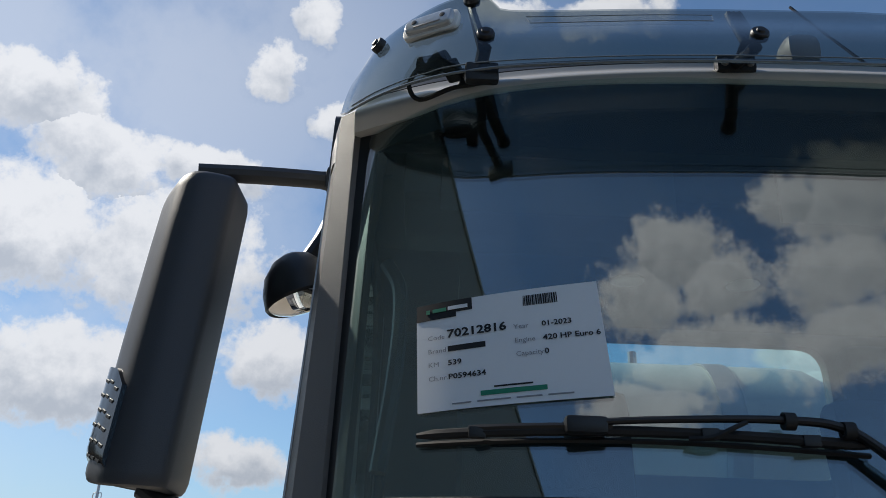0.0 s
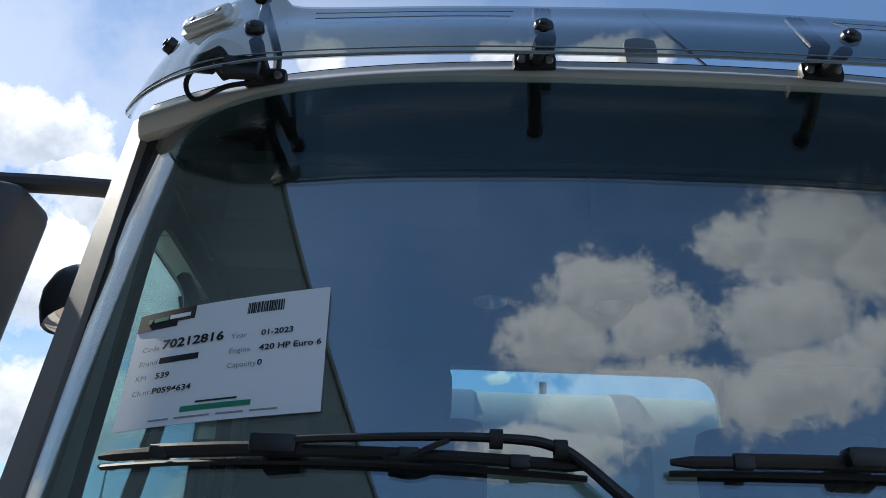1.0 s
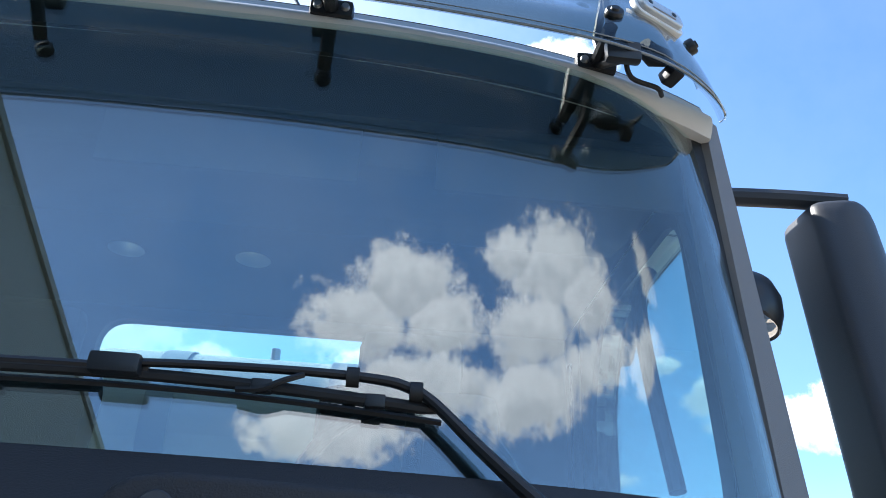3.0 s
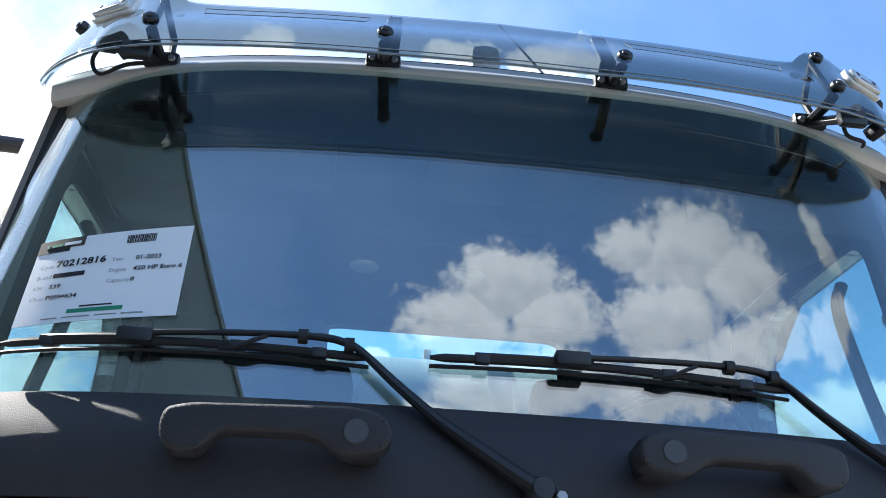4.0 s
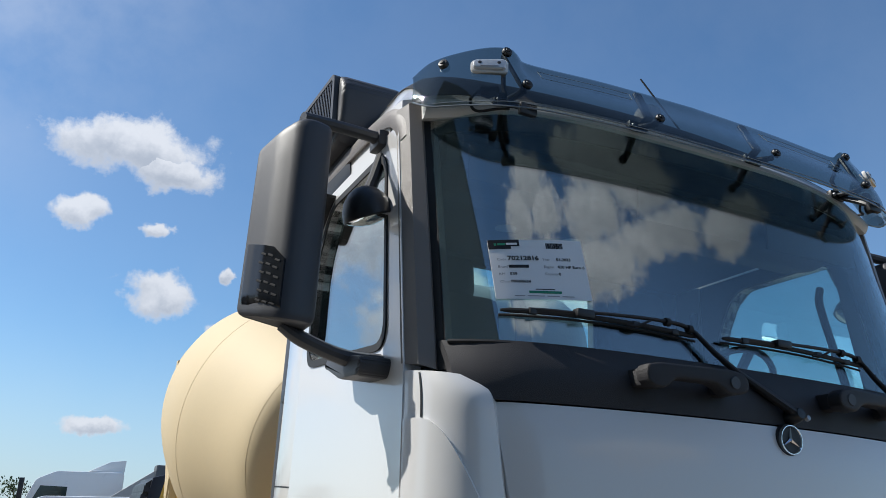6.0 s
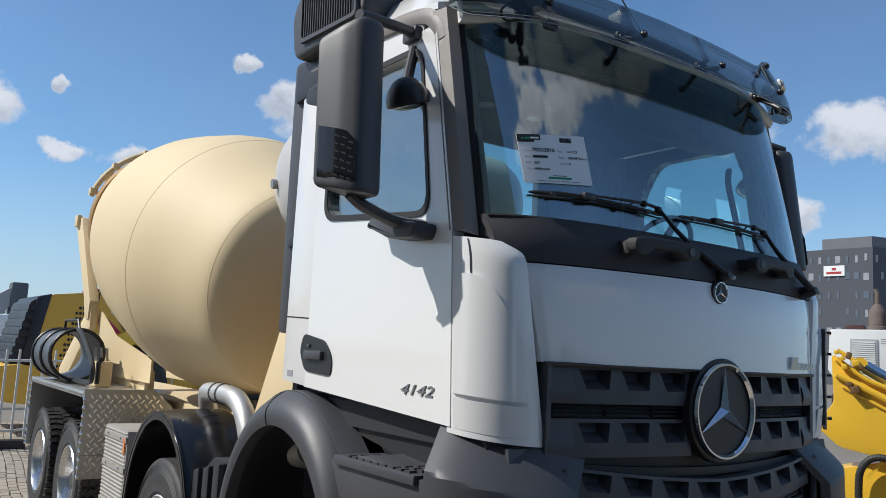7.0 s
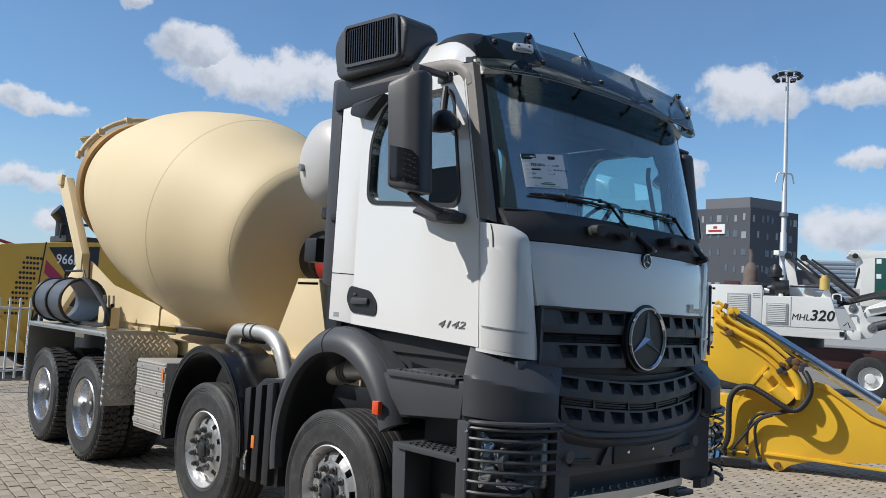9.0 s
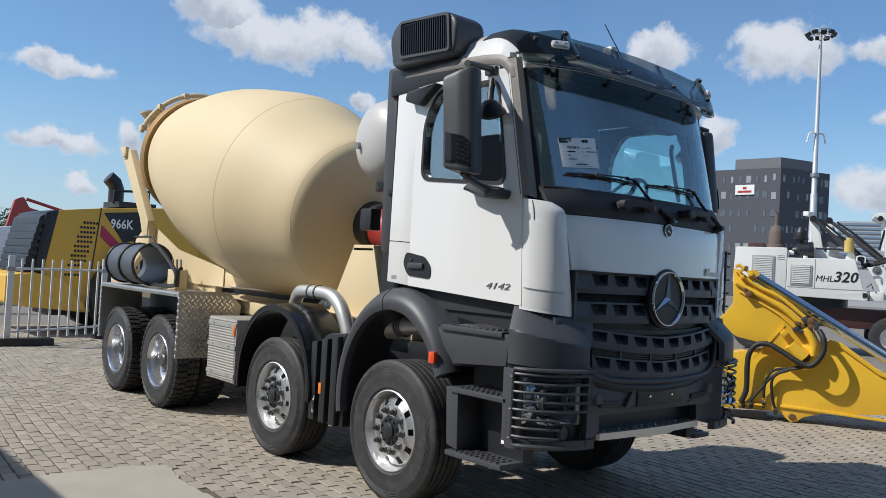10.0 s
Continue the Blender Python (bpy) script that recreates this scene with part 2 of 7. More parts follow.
# ---------------------------------------------------------------- mesh helpers
def part(name, bm, material, parent=None, label="", smooth=35.0):
    """Links a bmesh as one mesh object under a thing or a part."""
    bmesh.ops.recalc_face_normals(bm, faces=bm.faces)
    me = bpy.data.meshes.new(name)
    bm.to_mesh(me)
    bm.free()
    if smooth:
        me.shade_smooth()
        me.set_sharp_from_angle(angle=radians(smooth))
    for m in material if isinstance(material, (list, tuple)) else (material,):
        me.materials.append(m)
    ob = new(name, me)
    if parent is not None:
        ob.parent = parent
    return tagged(ob, label)


def piece(name, me, parent, m=None):
    """One more object on an existing mesh."""
    ob = new(name, me)
    ob.parent = parent
    if m is not None:
        ob.matrix_basis = m
    return ob


def thing(name, label, category, at=(0, 0, 0), group="", kind=""):
    ob = new(name)
    ob.location = at
    ob.empty_display_size = 0.2
    return tagged(ob, label, category, group, kind)


def add_box(bm, x0, x1, y0, y1, z0, z1, bevel=0.0, segments=2, m=None):
    made = bmesh.ops.create_cube(bm, size=1.0)["verts"]
    for v in made:
        v.co = Vector(((x0 + x1) / 2 + v.co.x * (x1 - x0), (y0 + y1) / 2 + v.co.y * (y1 - y0), (z0 + z1) / 2 + v.co.z * (z1 - z0)))
    if bevel:
        edges = {e for v in made for e in v.link_edges}
        made = bmesh.ops.bevel(bm, geom=list(edges), offset=bevel, segments=segments, affect="EDGES", profile=0.6)["verts"]
    if m is not None:
        bmesh.ops.transform(bm, matrix=m, verts=list(made))
    return bm


def box(*args, **kw):
    return add_box(bmesh.new(), *args, **kw)


def add_prism(bm, poly, axis, a, b, bevel=0.0, segments=2):
    """A polygon in the two other axes (in order), drawn out along an axis from a to b."""
    n = "xyz".index(axis)

    def at(p, h):
        q = list(p)
        q.insert(n, h)
        return q

    lo, hi = [bm.verts.new(at(p, a)) for p in poly], [bm.verts.new(at(p, b)) for p in poly]
    faces = [bm.faces.new(lo), bm.faces.new(hi[::-1])]
    for i in range(len(poly)):
        faces.append(bm.faces.new((lo[i], hi[i], hi[i - 1], lo[i - 1])))
    bmesh.ops.recalc_face_normals(bm, faces=faces)
    if bevel:
        edges = [e for e in {e for f in faces for e in f.edges}]
        bmesh.ops.bevel(bm, geom=edges, offset=bevel, segments=segments, affect="EDGES", profile=0.6)
    return bm


def prism(*args, **kw):
    return add_prism(bmesh.new(), *args, **kw)


def add_lathe(bm, profile, m=None, seg=48, closed=False):
    """Turns (radius, height) points about z, then moves them by m."""
    m = m or Matrix()
    rings = []
    for r, h in profile:
        if r < 1e-5:
            rings.append([bm.verts.new(m @ Vector((0, 0, h)))])
        else:
            rings.append([bm.verts.new(m @ Vector((r * math.cos(i * math.tau / seg), r * math.sin(i * math.tau / seg), h))) for i in range(seg)])
    pairs = list(zip(rings, rings[1:])) + ([(rings[-1], rings[0])] if closed else [])
    for a, b in pairs:
        for i in range(seg):
            j = (i + 1) % seg
            if len(a) == 1 and len(b) == 1:
                continue
            if len(a) == 1:
                bm.faces.new((a[0], b[i], b[j]))
            elif len(b) == 1:
                bm.faces.new((a[i], b[0], a[j]))
            else:
                bm.faces.new((a[i], b[i], b[j], a[j]))
    return bm


def lathe(*args, **kw):
    return add_lathe(bmesh.new(), *args, **kw)


def smooth_path(points, n=6):
    """Catmull-Rom points through the given ones."""
    p = [Vector(q) for q in points]
    p = [2 * p[0] - p[1], *p, 2 * p[-1] - p[-2]]
    out = []
    for i in range(1, len(p) - 2):
        for k in range(n):
            t = k / n
            out.append(0.5 * (2 * p[i] + (p[i + 1] - p[i - 1]) * t + (2 * p[i - 1] - 5 * p[i] + 4 * p[i + 1] - p[i + 2]) * t * t
                              + (3 * p[i] - p[i - 1] - 3 * p[i + 1] + p[i + 2]) * t ** 3))
    return out + [p[-2]]


def add_tube(bm, points, r, seg=8, caps=True, flat=1.0):
    pts = [Vector(q) for q in points]
    side = None
    rings = []
    for i, p in enumerate(pts):
        d = (pts[min(i + 1, len(pts) - 1)] - pts[max(i - 1, 0)]).normalized()
        if side is None:
            side = d.orthogonal().normalized()
            if abs(d.z) < 0.95:
                side = d.cross(Vector((0, 0, 1))).normalized()
        side = (side - d * side.dot(d)).normalized()
        up = d.cross(side)
        rad = r[i] if isinstance(r, (list, tuple)) else r
        rings.append([bm.verts.new(p + side * math.cos(k * math.tau / seg) * rad + up * math.sin(k * math.tau / seg) * rad * flat) for k in range(seg)])
    for a, b in zip(rings, rings[1:]):
        for k in range(seg):
            bm.faces.new((a[k], b[k], b[(k + 1) % seg], a[(k + 1) % seg]))
    if caps:
        bm.faces.new(rings[0])
        bm.faces.new(rings[-1][::-1])
    return bm


def tube(*args, **kw):
    return add_tube(bmesh.new(), *args, **kw)


def add_sheet(bm, f, nu, nv, thick):
    """A curved plate: f(u, v) for u, v in 0..1, thickened by the vector (or function of u, v) thick."""
    def off(u, v):
        return Vector(thick(u, v)) if callable(thick) else Vector(thick)
    a = [[bm.verts.new(Vector(f(i / nu, j / nv))) for j in range(nv + 1)] for i in range(nu + 1)]
    b = [[bm.verts.new(Vector(f(i / nu, j / nv)) + off(i / nu, j / nv)) for j in range(nv + 1)] for i in range(nu + 1)]
    for i in range(nu):
        for j in range(nv):
            bm.faces.new((a[i][j], a[i + 1][j], a[i + 1][j + 1], a[i][j + 1]))
            bm.faces.new((b[i][j], b[i][j + 1], b[i + 1][j + 1], b[i + 1][j]))
    for i in range(nu):
        for j in (0, nv):
            bm.faces.new((a[i][j], b[i][j], b[i + 1][j], a[i + 1][j]))
    for j in range(nv):
        for i in (0, nu):
            bm.faces.new((a[i][j], a[i][j + 1], b[i][j + 1], b[i][j]))
    return bm


def sheet(*args, **kw):
    return add_sheet(bmesh.new(), *args, **kw)


def rounded(points, r, n=4):
    """A polygon with rounded corners."""
    out = []
    for i, p in enumerate(points):
        p, a, b = Vector(p), Vector(points[i - 1]), Vector(points[(i + 1) % len(points)])
        ra = min(r, (a - p).length * 0.45, (b - p).length * 0.45)
        s, e = p + (a - p).normalized() * ra, p + (b - p).normalized() * ra
        for k in range(n + 1):
            t = k / n
            q = s * (1 - t) ** 2 + p * 2 * t * (1 - t) + e * t * t
            out.append((q.x, q.y))
    return out


def cast(poly, centre, angle):
    """Where the ray from centre at an angle leaves a polygon."""
    c, d = Vector(centre), Vector((math.cos(angle), math.sin(angle)))
    best = None
    for i in range(len(poly)):
        a, e = Vector(poly[i - 1]), Vector(poly[i]) - Vector(poly[i - 1])
        det = d.x * -e.y + d.y * e.x
        if abs(det) < 1e-9:
            continue
        q = a - c
        s, t = (q.x * -e.y + q.y * e.x) / det, (d.x * q.y - d.y * q.x) / det
        if s > 0 and -1e-6 <= t <= 1 + 1e-6 and (best is None or s > best):
            best = s
    return c + d * best


def add_frame(bm, outer, inner, axis, a, b):
    """A plate with a hole: both polygons in the two other axes, drawn out along an axis."""
    n = "xyz".index(axis)
    centre = (sum(p[0] for p in inner) / len(inner), sum(p[1] for p in inner) / len(inner))
    angles = sorted({round(math.atan2(p[1] - centre[1], p[0] - centre[0]), 5) for p in [*outer, *inner]})

    def at(p, h):
        q = list(p)
        q.insert(n, h)
        return bm.verts.new(q)

    rows = []
    for ang in angles:
        o, i = cast(outer, centre, ang), cast(inner, centre, ang)
        rows.append([at(o, a), at(i, a), at(i, b), at(o, b)])
    for k in range(len(rows)):
        p, q = rows[k - 1], rows[k]
        for i in range(4):
            bm.faces.new((p[i], p[(i + 1) % 4], q[(i + 1) % 4], q[i]))
    return bm


def frame_plate(*args):
    return add_frame(bmesh.new(), *args)


def mirrored(bm):
    """The same mesh on the other side of the centre plane."""
    for v in bm.verts:
        v.co.x = -v.co.x
    bmesh.ops.reverse_faces(bm, faces=bm.faces)
    return bm


def letters(name, text, size, material, parent, m, depth=0.0015, bold=0.0, align="LEFT", shear=0.0, wide=1.0):
    """Text in the built-in font, turned into a mesh."""
    cu = bpy.data.curves.new(name, "FONT")
    cu.body, cu.size, cu.extrude, cu.offset, cu.align_x, cu.shear = text, size, depth, bold, align, shear
    cu.resolution_u = 2
    ob = bpy.data.objects.new(name, cu)
    me = bpy.data.meshes.new_from_object(ob)
    bpy.data.objects.remove(ob)
    bpy.data.curves.remove(cu)
    me.name = name
    me.materials.append(material)
    for v in me.vertices:
        v.co.x *= wide
    out = new(name, me)
    out.parent = parent
    out.matrix_basis = m
    return out


ROT_X = Matrix.Rotation(radians(90), 4, "Y")  # z axis to x


# ---------------------------------------------------------------- the truck
truck = thing("mixer_truck", "white cab concrete mixer truck with cream drum, parked on paving", "truck")


def screen(x, z):
    """Depth of the windscreen's outer face."""
    return 0.062 + 0.2007 * (z - 2.3) + 0.0442 * (z - 2.3) ** 2 + 0.0617 * x * x + 0.0527 * x ** 4 + 0.045 * abs(x) ** 10


def front(x):
    """Depth of the bonnet's face."""
    return -0.022 + 0.15 * x * x


# cab sides and doors
SIDE = [(0.28, 1.53), (1.45, 1.60), (1.45, 3.10), (0.50, 3.10), (0.325, 2.25)]
WINDOW = rounded([(0.49, 2.335), (1.34, 2.405), (1.335, 2.80), (1.20, 3.02), (0.60, 3.015)], 0.09, 5)
for s in (-1, 1):
    def sided(bm):
        return bm if s < 0 else mirrored(bm)

    door = part("door", sided(frame_plate(SIDE, WINDOW, "x", -1.115, -1.06)), WHITE, truck, "white cab door with dark window surround")
    gasket = frame_plate(rounded([(0.468, 2.31), (1.365, 2.38), (1.36, 2.82), (1.21, 3.045), (0.585, 3.04)], 0.1, 5), WINDOW, "x", -1.121, -1.05)
    part("window_seal", sided(gasket), RUBBER, door, "black rubber window seal")
    part("window_glass", sided(prism(WINDOW, "x", -1.088, -1.084)), SIDE_GLASS, door, "tinted door glass")
    lining = [(0.47, 2.20), (1.44, 2.20), (1.44, 3.09), (0.56, 3.09), (0.44, 2.5)]
    part("inner_frame", sided(frame_plate(lining, WINDOW, "x", -1.058, -1.045)), DASH, door, "dark inner door frame")
    bm = bmesh.new()
    add_prism(bm, rounded([(1.19, 1.660), (1.45, 1.675), (1.512, 1.765), (1.48, 1.85), (1.26, 1.818), (1.185, 1.745)], 0.035, 5), "x", -1.122, -1.10)
    handle_plate = part("handle_recess", sided(bm), BLACK, door, "black door handle recess")
    bm = box(-1.142, -1.118, 1.265, 1.44, 1.728, 1.772, bevel=0.012)
    add_box(bm, -1.13, -1.118, 1.40, 1.43, 1.785, 1.80, bevel=0.004)
    part("handle", sided(bm), PLASTIC, door, "dark grip handle")
    rear = bmesh.new()
    add_prism(rear, [(1.458, 1.60), (1.715, 1.62), (1.70, 3.13), (1.458, 3.10)], "x", -1.108, -1.05, bevel=0.006)
    part("rear_side_panel", sided(rear), WHITE, truck, "white rear cab side panel")
    seam = prism([(1.46, 1.92), (1.71, 1.93), (1.71, 1.936), (1.46, 1.926)], "x", -1.1095, -1.09)
    part("panel_joint", sided(seam), RUBBER, truck)
    # sill above the steps
    part("door_sill", sided(prism([(0.30, 1.30), (1.68, 1.52), (1.70, 1.62), (0.29, 1.58)], "x", -1.03, -0.92)), RUBBER, truck)
    # pillar beside the windscreen
    low_in, low_out = Vector((-1.040, 0.258, 2.225)), Vector((-1.118, 0.338, 2.245))
    top_in, top_out = Vector((-1.062, 0.442, 3.17)), Vector((-1.116, 0.528, 3.16))

    def pillar(u, v):
        a, b = low_in.lerp(top_in, v), low_out.lerp(top_out, v)
        p = a.lerp(b, u)
        bulge = min(u / 0.6, (1 - u) / 0.4) * 0.022
        return p + Vector((-0.15 * bulge, -1.5 * bulge, 0))

    part("windscreen_pillar", sided(sheet(pillar, 10, 12, (0.05, 0.04, 0))), PILLAR, truck, "brown-grey plastic windscreen pillar")
    def pillar_gap(u, v):
        a = low_in.lerp(top_in, v) + Vector((0.003, 0.012, 0))
        z = a.z
        return a.lerp(Vector((-1.005, screen(1.005, z) + 0.012, z)), u)

    part("windscreen_seal", sided(sheet(pillar_gap, 3, 16, (0.01, 0.02, 0))), RUBBER, truck, "black windscreen seal")
    # drip strip that bends over the door
    arch = smooth_path([(-1.100, 0.478, 3.03), (-1.106, 0.515, 3.11), (-1.110, 0.60, 3.165), (-1.115, 0.80, 3.19), (-1.112, 1.15, 3.20), (-1.108, 1.62, 3.20)], 6)
    part("drip_rail", sided(tube(arch, 0.012, 10, flat=3.0)), PILLAR, truck, "grey drip rail over the door")
    part("top_rail", sided(prism([(0.60, 3.10), (1.70, 3.12), (1.70, 3.22), (0.62, 3.20)], "x", -1.108, -1.0)), WHITE, truck)
    # rain deflector behind the window top
    part("window_deflector", sided(prism(rounded([(1.16, 3.075), (1.50, 3.05), (1.52, 2.98), (1.36, 2.93), (1.30, 2.98)], 0.03), "x", -1.185, -1.11, bevel=0.008)),
         BLACK, truck, "black air deflector blade")

# roof
def roof(u, v):
    x = -1.10 + 2.20 * u
    y = 0.36 + 1.36 * v
    e = 1 - abs(2 * u - 1) ** 14
    lip = min(1.0, v / 0.22)
    y = y + (1 - v) * 0.13 * x * x
    return (x, y, 3.20 + (0.03 + 0.225 * (1 - (1 - lip) ** 2)) * (0.12 + 0.88 * e) - 0.02 * v)


part("roof", sheet(roof, 32, 20, (0, 0, -0.03)), WHITE, truck, "white cab roof")
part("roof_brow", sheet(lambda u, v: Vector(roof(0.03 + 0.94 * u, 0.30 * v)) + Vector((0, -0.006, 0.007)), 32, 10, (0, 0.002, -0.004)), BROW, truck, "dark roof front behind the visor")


def header_y(x):
    return 0.285 + 0.09 * x * x + 0.03 * abs(x / 1.06) ** 6


def header(u, v):
    x = -1.06 + 2.12 * u
    drop = 0.05 * abs(x / 1.06) ** 4
    return (x, header_y(x) + 0.03 * v ** 1.5 - 0.024 * math.sin(min(1.0, v * 1.3) * math.pi), 3.146 + 0.099 * v - drop)


part("roof_header", sheet(header, 40, 12, (0, 0.05, 0)), HEADER, truck, "silver-white header strip above the windscreen")


def brow_front(u, v):
    """Dark slope from the header up to the roof's front edge."""
    a, b = Vector(header(u, 1.0)) + Vector((0, 0.002, 0)), Vector(roof(u * 0.96 + 0.02, 0.0))
    return a.lerp(b, v) + Vector((0, 0, 0.004))


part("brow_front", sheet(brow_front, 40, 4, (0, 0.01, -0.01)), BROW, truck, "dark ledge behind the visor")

# rear wall with its window, floor and front bulkhead
BACK = [(-1.06, 1.50), (1.06, 1.50), (1.06, 3.20), (-1.06, 3.20)]
BACK_WIN = rounded([(-0.47, 2.60), (0.485, 2.60), (0.485, 3.06), (-0.47, 3.06)], 0.09, 5)
part("rear_wall", frame_plate(BACK, BACK_WIN, "y", 1.64, 1.69), TRIM, truck, "grey trimmed rear cab wall")
part("rear_window", prism(BACK_WIN, "y", 1.662, 1.666), pane("rear_glass", (0.86, 0.985, 0.98), 1.0), truck, "tinted rear cab window")
part("cab_floor", box(-1.05, 1.05, 0.15, 1.69, 1.45, 1.56), DASH, truck)
part("bulkhead", box(-0.74, 0.74, 0.17, 0.25, 1.3, 2.20), BLACK, truck)
part("headliner", box(-1.05, 1.05, 0.50, 1.64, 3.10, 3.135, bevel=0.01), TRIM, truck, "grey cab headliner")
part("header_lining", sheet(lambda u, v: ((2 * u - 1) * 1.02, header_y((2 * u - 1) * 1.02) + 0.055 + 0.16 * v, 3.165 - 0.04 * v - 0.03 * abs(2 * u - 1) ** 4), 30, 4, (0, 0.0, 0.02)), DASH, truck, "dark lining behind the roof header")

# windscreen
def glass(u, v):
    z = 2.27 + (0.905 - 0.05 * abs(2 * u - 1) ** 4) * v
    x = (2 * u - 1) * (1.020 + 0.008 * v)
    return (x, screen(x, z), z)


ws = part("windscreen", sheet(glass, 96, 24, (0, 0.006, 0)), GLASS, truck, "curved tinted windscreen")


def rim_strip(u0, u1, v0, v1, nu, nv):
    return sheet(lambda u, v: Vector(glass(u0 + (u1 - u0) * u, v0 + (v1 - v0) * v)) + Vector((0, 0.008, 0)), nu, nv, (0, 0.01, 0))


part("black_edge", rim_strip(0, 0.008, 0, 1, 2, 20), BLACK, ws, "black printed glass edge")
part("black_edge", rim_strip(0.992, 1, 0, 1, 2, 20), BLACK, ws, "black printed glass edge")
part("black_edge", rim_strip(0, 1, 0, 0.05, 40, 2), BLACK, ws, "black printed glass edge")
part("black_edge", rim_strip(0, 1, 0.905, 1, 40, 2), BLACK, ws, "black printed glass edge")

# dark scuttle below the windscreen, rounded at the corners
def scuttle(u, v):
    x = (2 * u - 1) * 1.03
    z = 2.135 + 0.175 * v
    y = front(x) * (1 - v) + (screen(x, 2.30) - 0.012) * v + 0.02 * math.sin(v * math.pi) * -1 + 0.10 * max(0, abs(x) - 0.86) ** 1.0
    return (x, y, z)


part("scuttle_panel", sheet(scuttle, 48, 8, (0, 0.03, 0)), SCUTTLE, truck, "dark grained scuttle panel below the windscreen")
part("scuttle_seal", tube([(x, screen(x, 2.305) - 0.008, 2.305) for x in np.linspace(-1.02, 1.02, 41)], 0.007, 6), RUBBER, truck)

# white bonnet flap
def bonnet(u, v):
    z = 1.775 + 0.355 * v
    half = 0.868 + 0.062 * v
    x = (2 * u - 1) * half
    return (x, front(x) - 0.012 - 0.018 * (1 - v) + 0.02 * (abs(2 * u - 1) ** 12) + 0.012 * v ** 6, z)


part("bonnet_flap", sheet(bonnet, 48, 10, (0, 0.025, 0)), WHITE, truck, "white front service flap")
part("flap_edge", tube([(x, front(x) - 0.024, 1.772) for x in np.linspace(-0.865, 0.865, 33)], 0.008, 6), BLACK, truck)

# white corner panels
for s in (-1, 1):
    def corner(u, v):
        z = 1.475 + 0.75 * v - 0.02 * (1 - v) * u + 0.055 * u * (1 - v)
        xf = 0.865 - 0.02 * (1 - v) + 0.085 * v
        a = u * math.pi / 2
        flare = 0.0 + 0.035 * (1 - v)
        top = max(0.0, (v - 0.86) / 0.14)
        x = xf + (1.112 - xf) * math.sin(a) ** 0.8
        y0 = front(xf) - 0.008
        y = y0 + (0.30 + 0.05 * v - y0) * (1 - math.cos(a)) ** 0.9 + flare * -0.4 * math.sin(2 * a)
        return (s * x, y + 0.05 * top * top * (1 - u), z - 0.03 * top * (1 - u))
    panel = part("corner_panel", sheet(corner, 18, 24, (-s * 0.02, 0.02, 0)), WHITE, truck, "white rounded corner panel")

    def crease(u, v):
        uu = 0.10 + 0.80 * u
        top = 0.80 - 0.34 * max(0.0, 1 - u / 0.75) ** 2.2
        p = Vector(corner(uu, 0.20 + (top - 0.20) * v))
        return p + Vector((s * 0.009, -0.009, 0))
    part("panel_slot", sheet(lambda u, v: Vector(corner(0.66 + 0.02 * u, 0.80 + 0.19 * v)) + Vector((s * 0.002, -0.002, 0)), 2, 6, (-s * 0.01, 0.01, 0)), BLACK, panel)
    part("lower_fold", sheet(lambda u, v: Vector(corner(0.10 + 0.80 * u, 0.03 + 0.15 * v)) + Vector((s, -1, 0)) * (0.001 + 0.008 * v), 16, 4, (-s * 0.004, 0.004, 0)), WHITE, panel)
    part("raised_panel", sheet(crease, 16, 16, (-s * 0.009, 0.009, 0)), WHITE, panel, "white air deflector insert")

fin = part("corner_duct", sheet(lambda u, v: (1.045 + 0.10 * u, 0.105 + 0.05 * u, 1.535 + 0.47 * v - 0.03 * u * (1 - v)), 3, 8, (0, 0.02, 0)), PLASTIC, truck, "dark ribbed duct inside the corner panel")
for k in range(5):
    z = 1.56 + 0.105 * k
    part("duct_rib", prism([(1.05, 0.10), (1.14, 0.145), (1.14, 0.125), (1.055, 0.08)], "z", z, z + 0.012), BLACK, fin)

# grip handles and wipers on the scuttle
GRIP = [(-0.541, 2.238), (-0.534, 2.257), (-0.496, 2.264), (-0.265, 2.266), (-0.222, 2.259), (-0.20, 2.240), (-0.202, 2.209), (-0.226, 2.197), (-0.274, 2.192),
        (-0.297, 2.211), (-0.327, 2.222), (-0.449, 2.223), (-0.466, 2.204), (-0.484, 2.192), (-0.516, 2.192), (-0.538, 2.208)]
for flip in (False, True):
    grip = [(-0.037 - x, z) for x, z in GRIP] if flip else GRIP
    bm = prism(rounded(grip, 0.012, 2), "y", -0.083, -0.030, bevel=0.009, segments=3)
    for x in (-0.508, -0.243):
        fx = -0.037 - x if flip else x
        add_box(bm, fx - 0.028, fx + 0.028, -0.045, 0.04, 2.198, 2.252, bevel=0.012)
    for v in bm.verts:
        v.co.y += front(v.co.x) + 0.004
    grab = part("grip_handle", bm, SCUTTLE, truck, "dark plastic grab handle")
    cx = 0.216 if flip else -0.253
    part("cap", lathe([(0, 0.003), (0.017, 0.003), (0.019, 0)], Matrix.Translation((cx, front(cx) - 0.079, 2.228)) @ Matrix.Rotation(radians(90), 4, "X"), 20), PLASTIC, grab)

ARM = [(0.022, 2.170), (-0.014, 2.194), (-0.076, 2.240), (-0.131, 2.283), (-0.198, 2.344), (-0.259, 2.400), (-0.290, 2.416), (-0.328, 2.423), (-0.424, 2.425), (-0.586, 2.420), (-0.665, 2.413)]


def on_glass(x, z, off):
    return Vector((x, screen(x, z) - off, z))


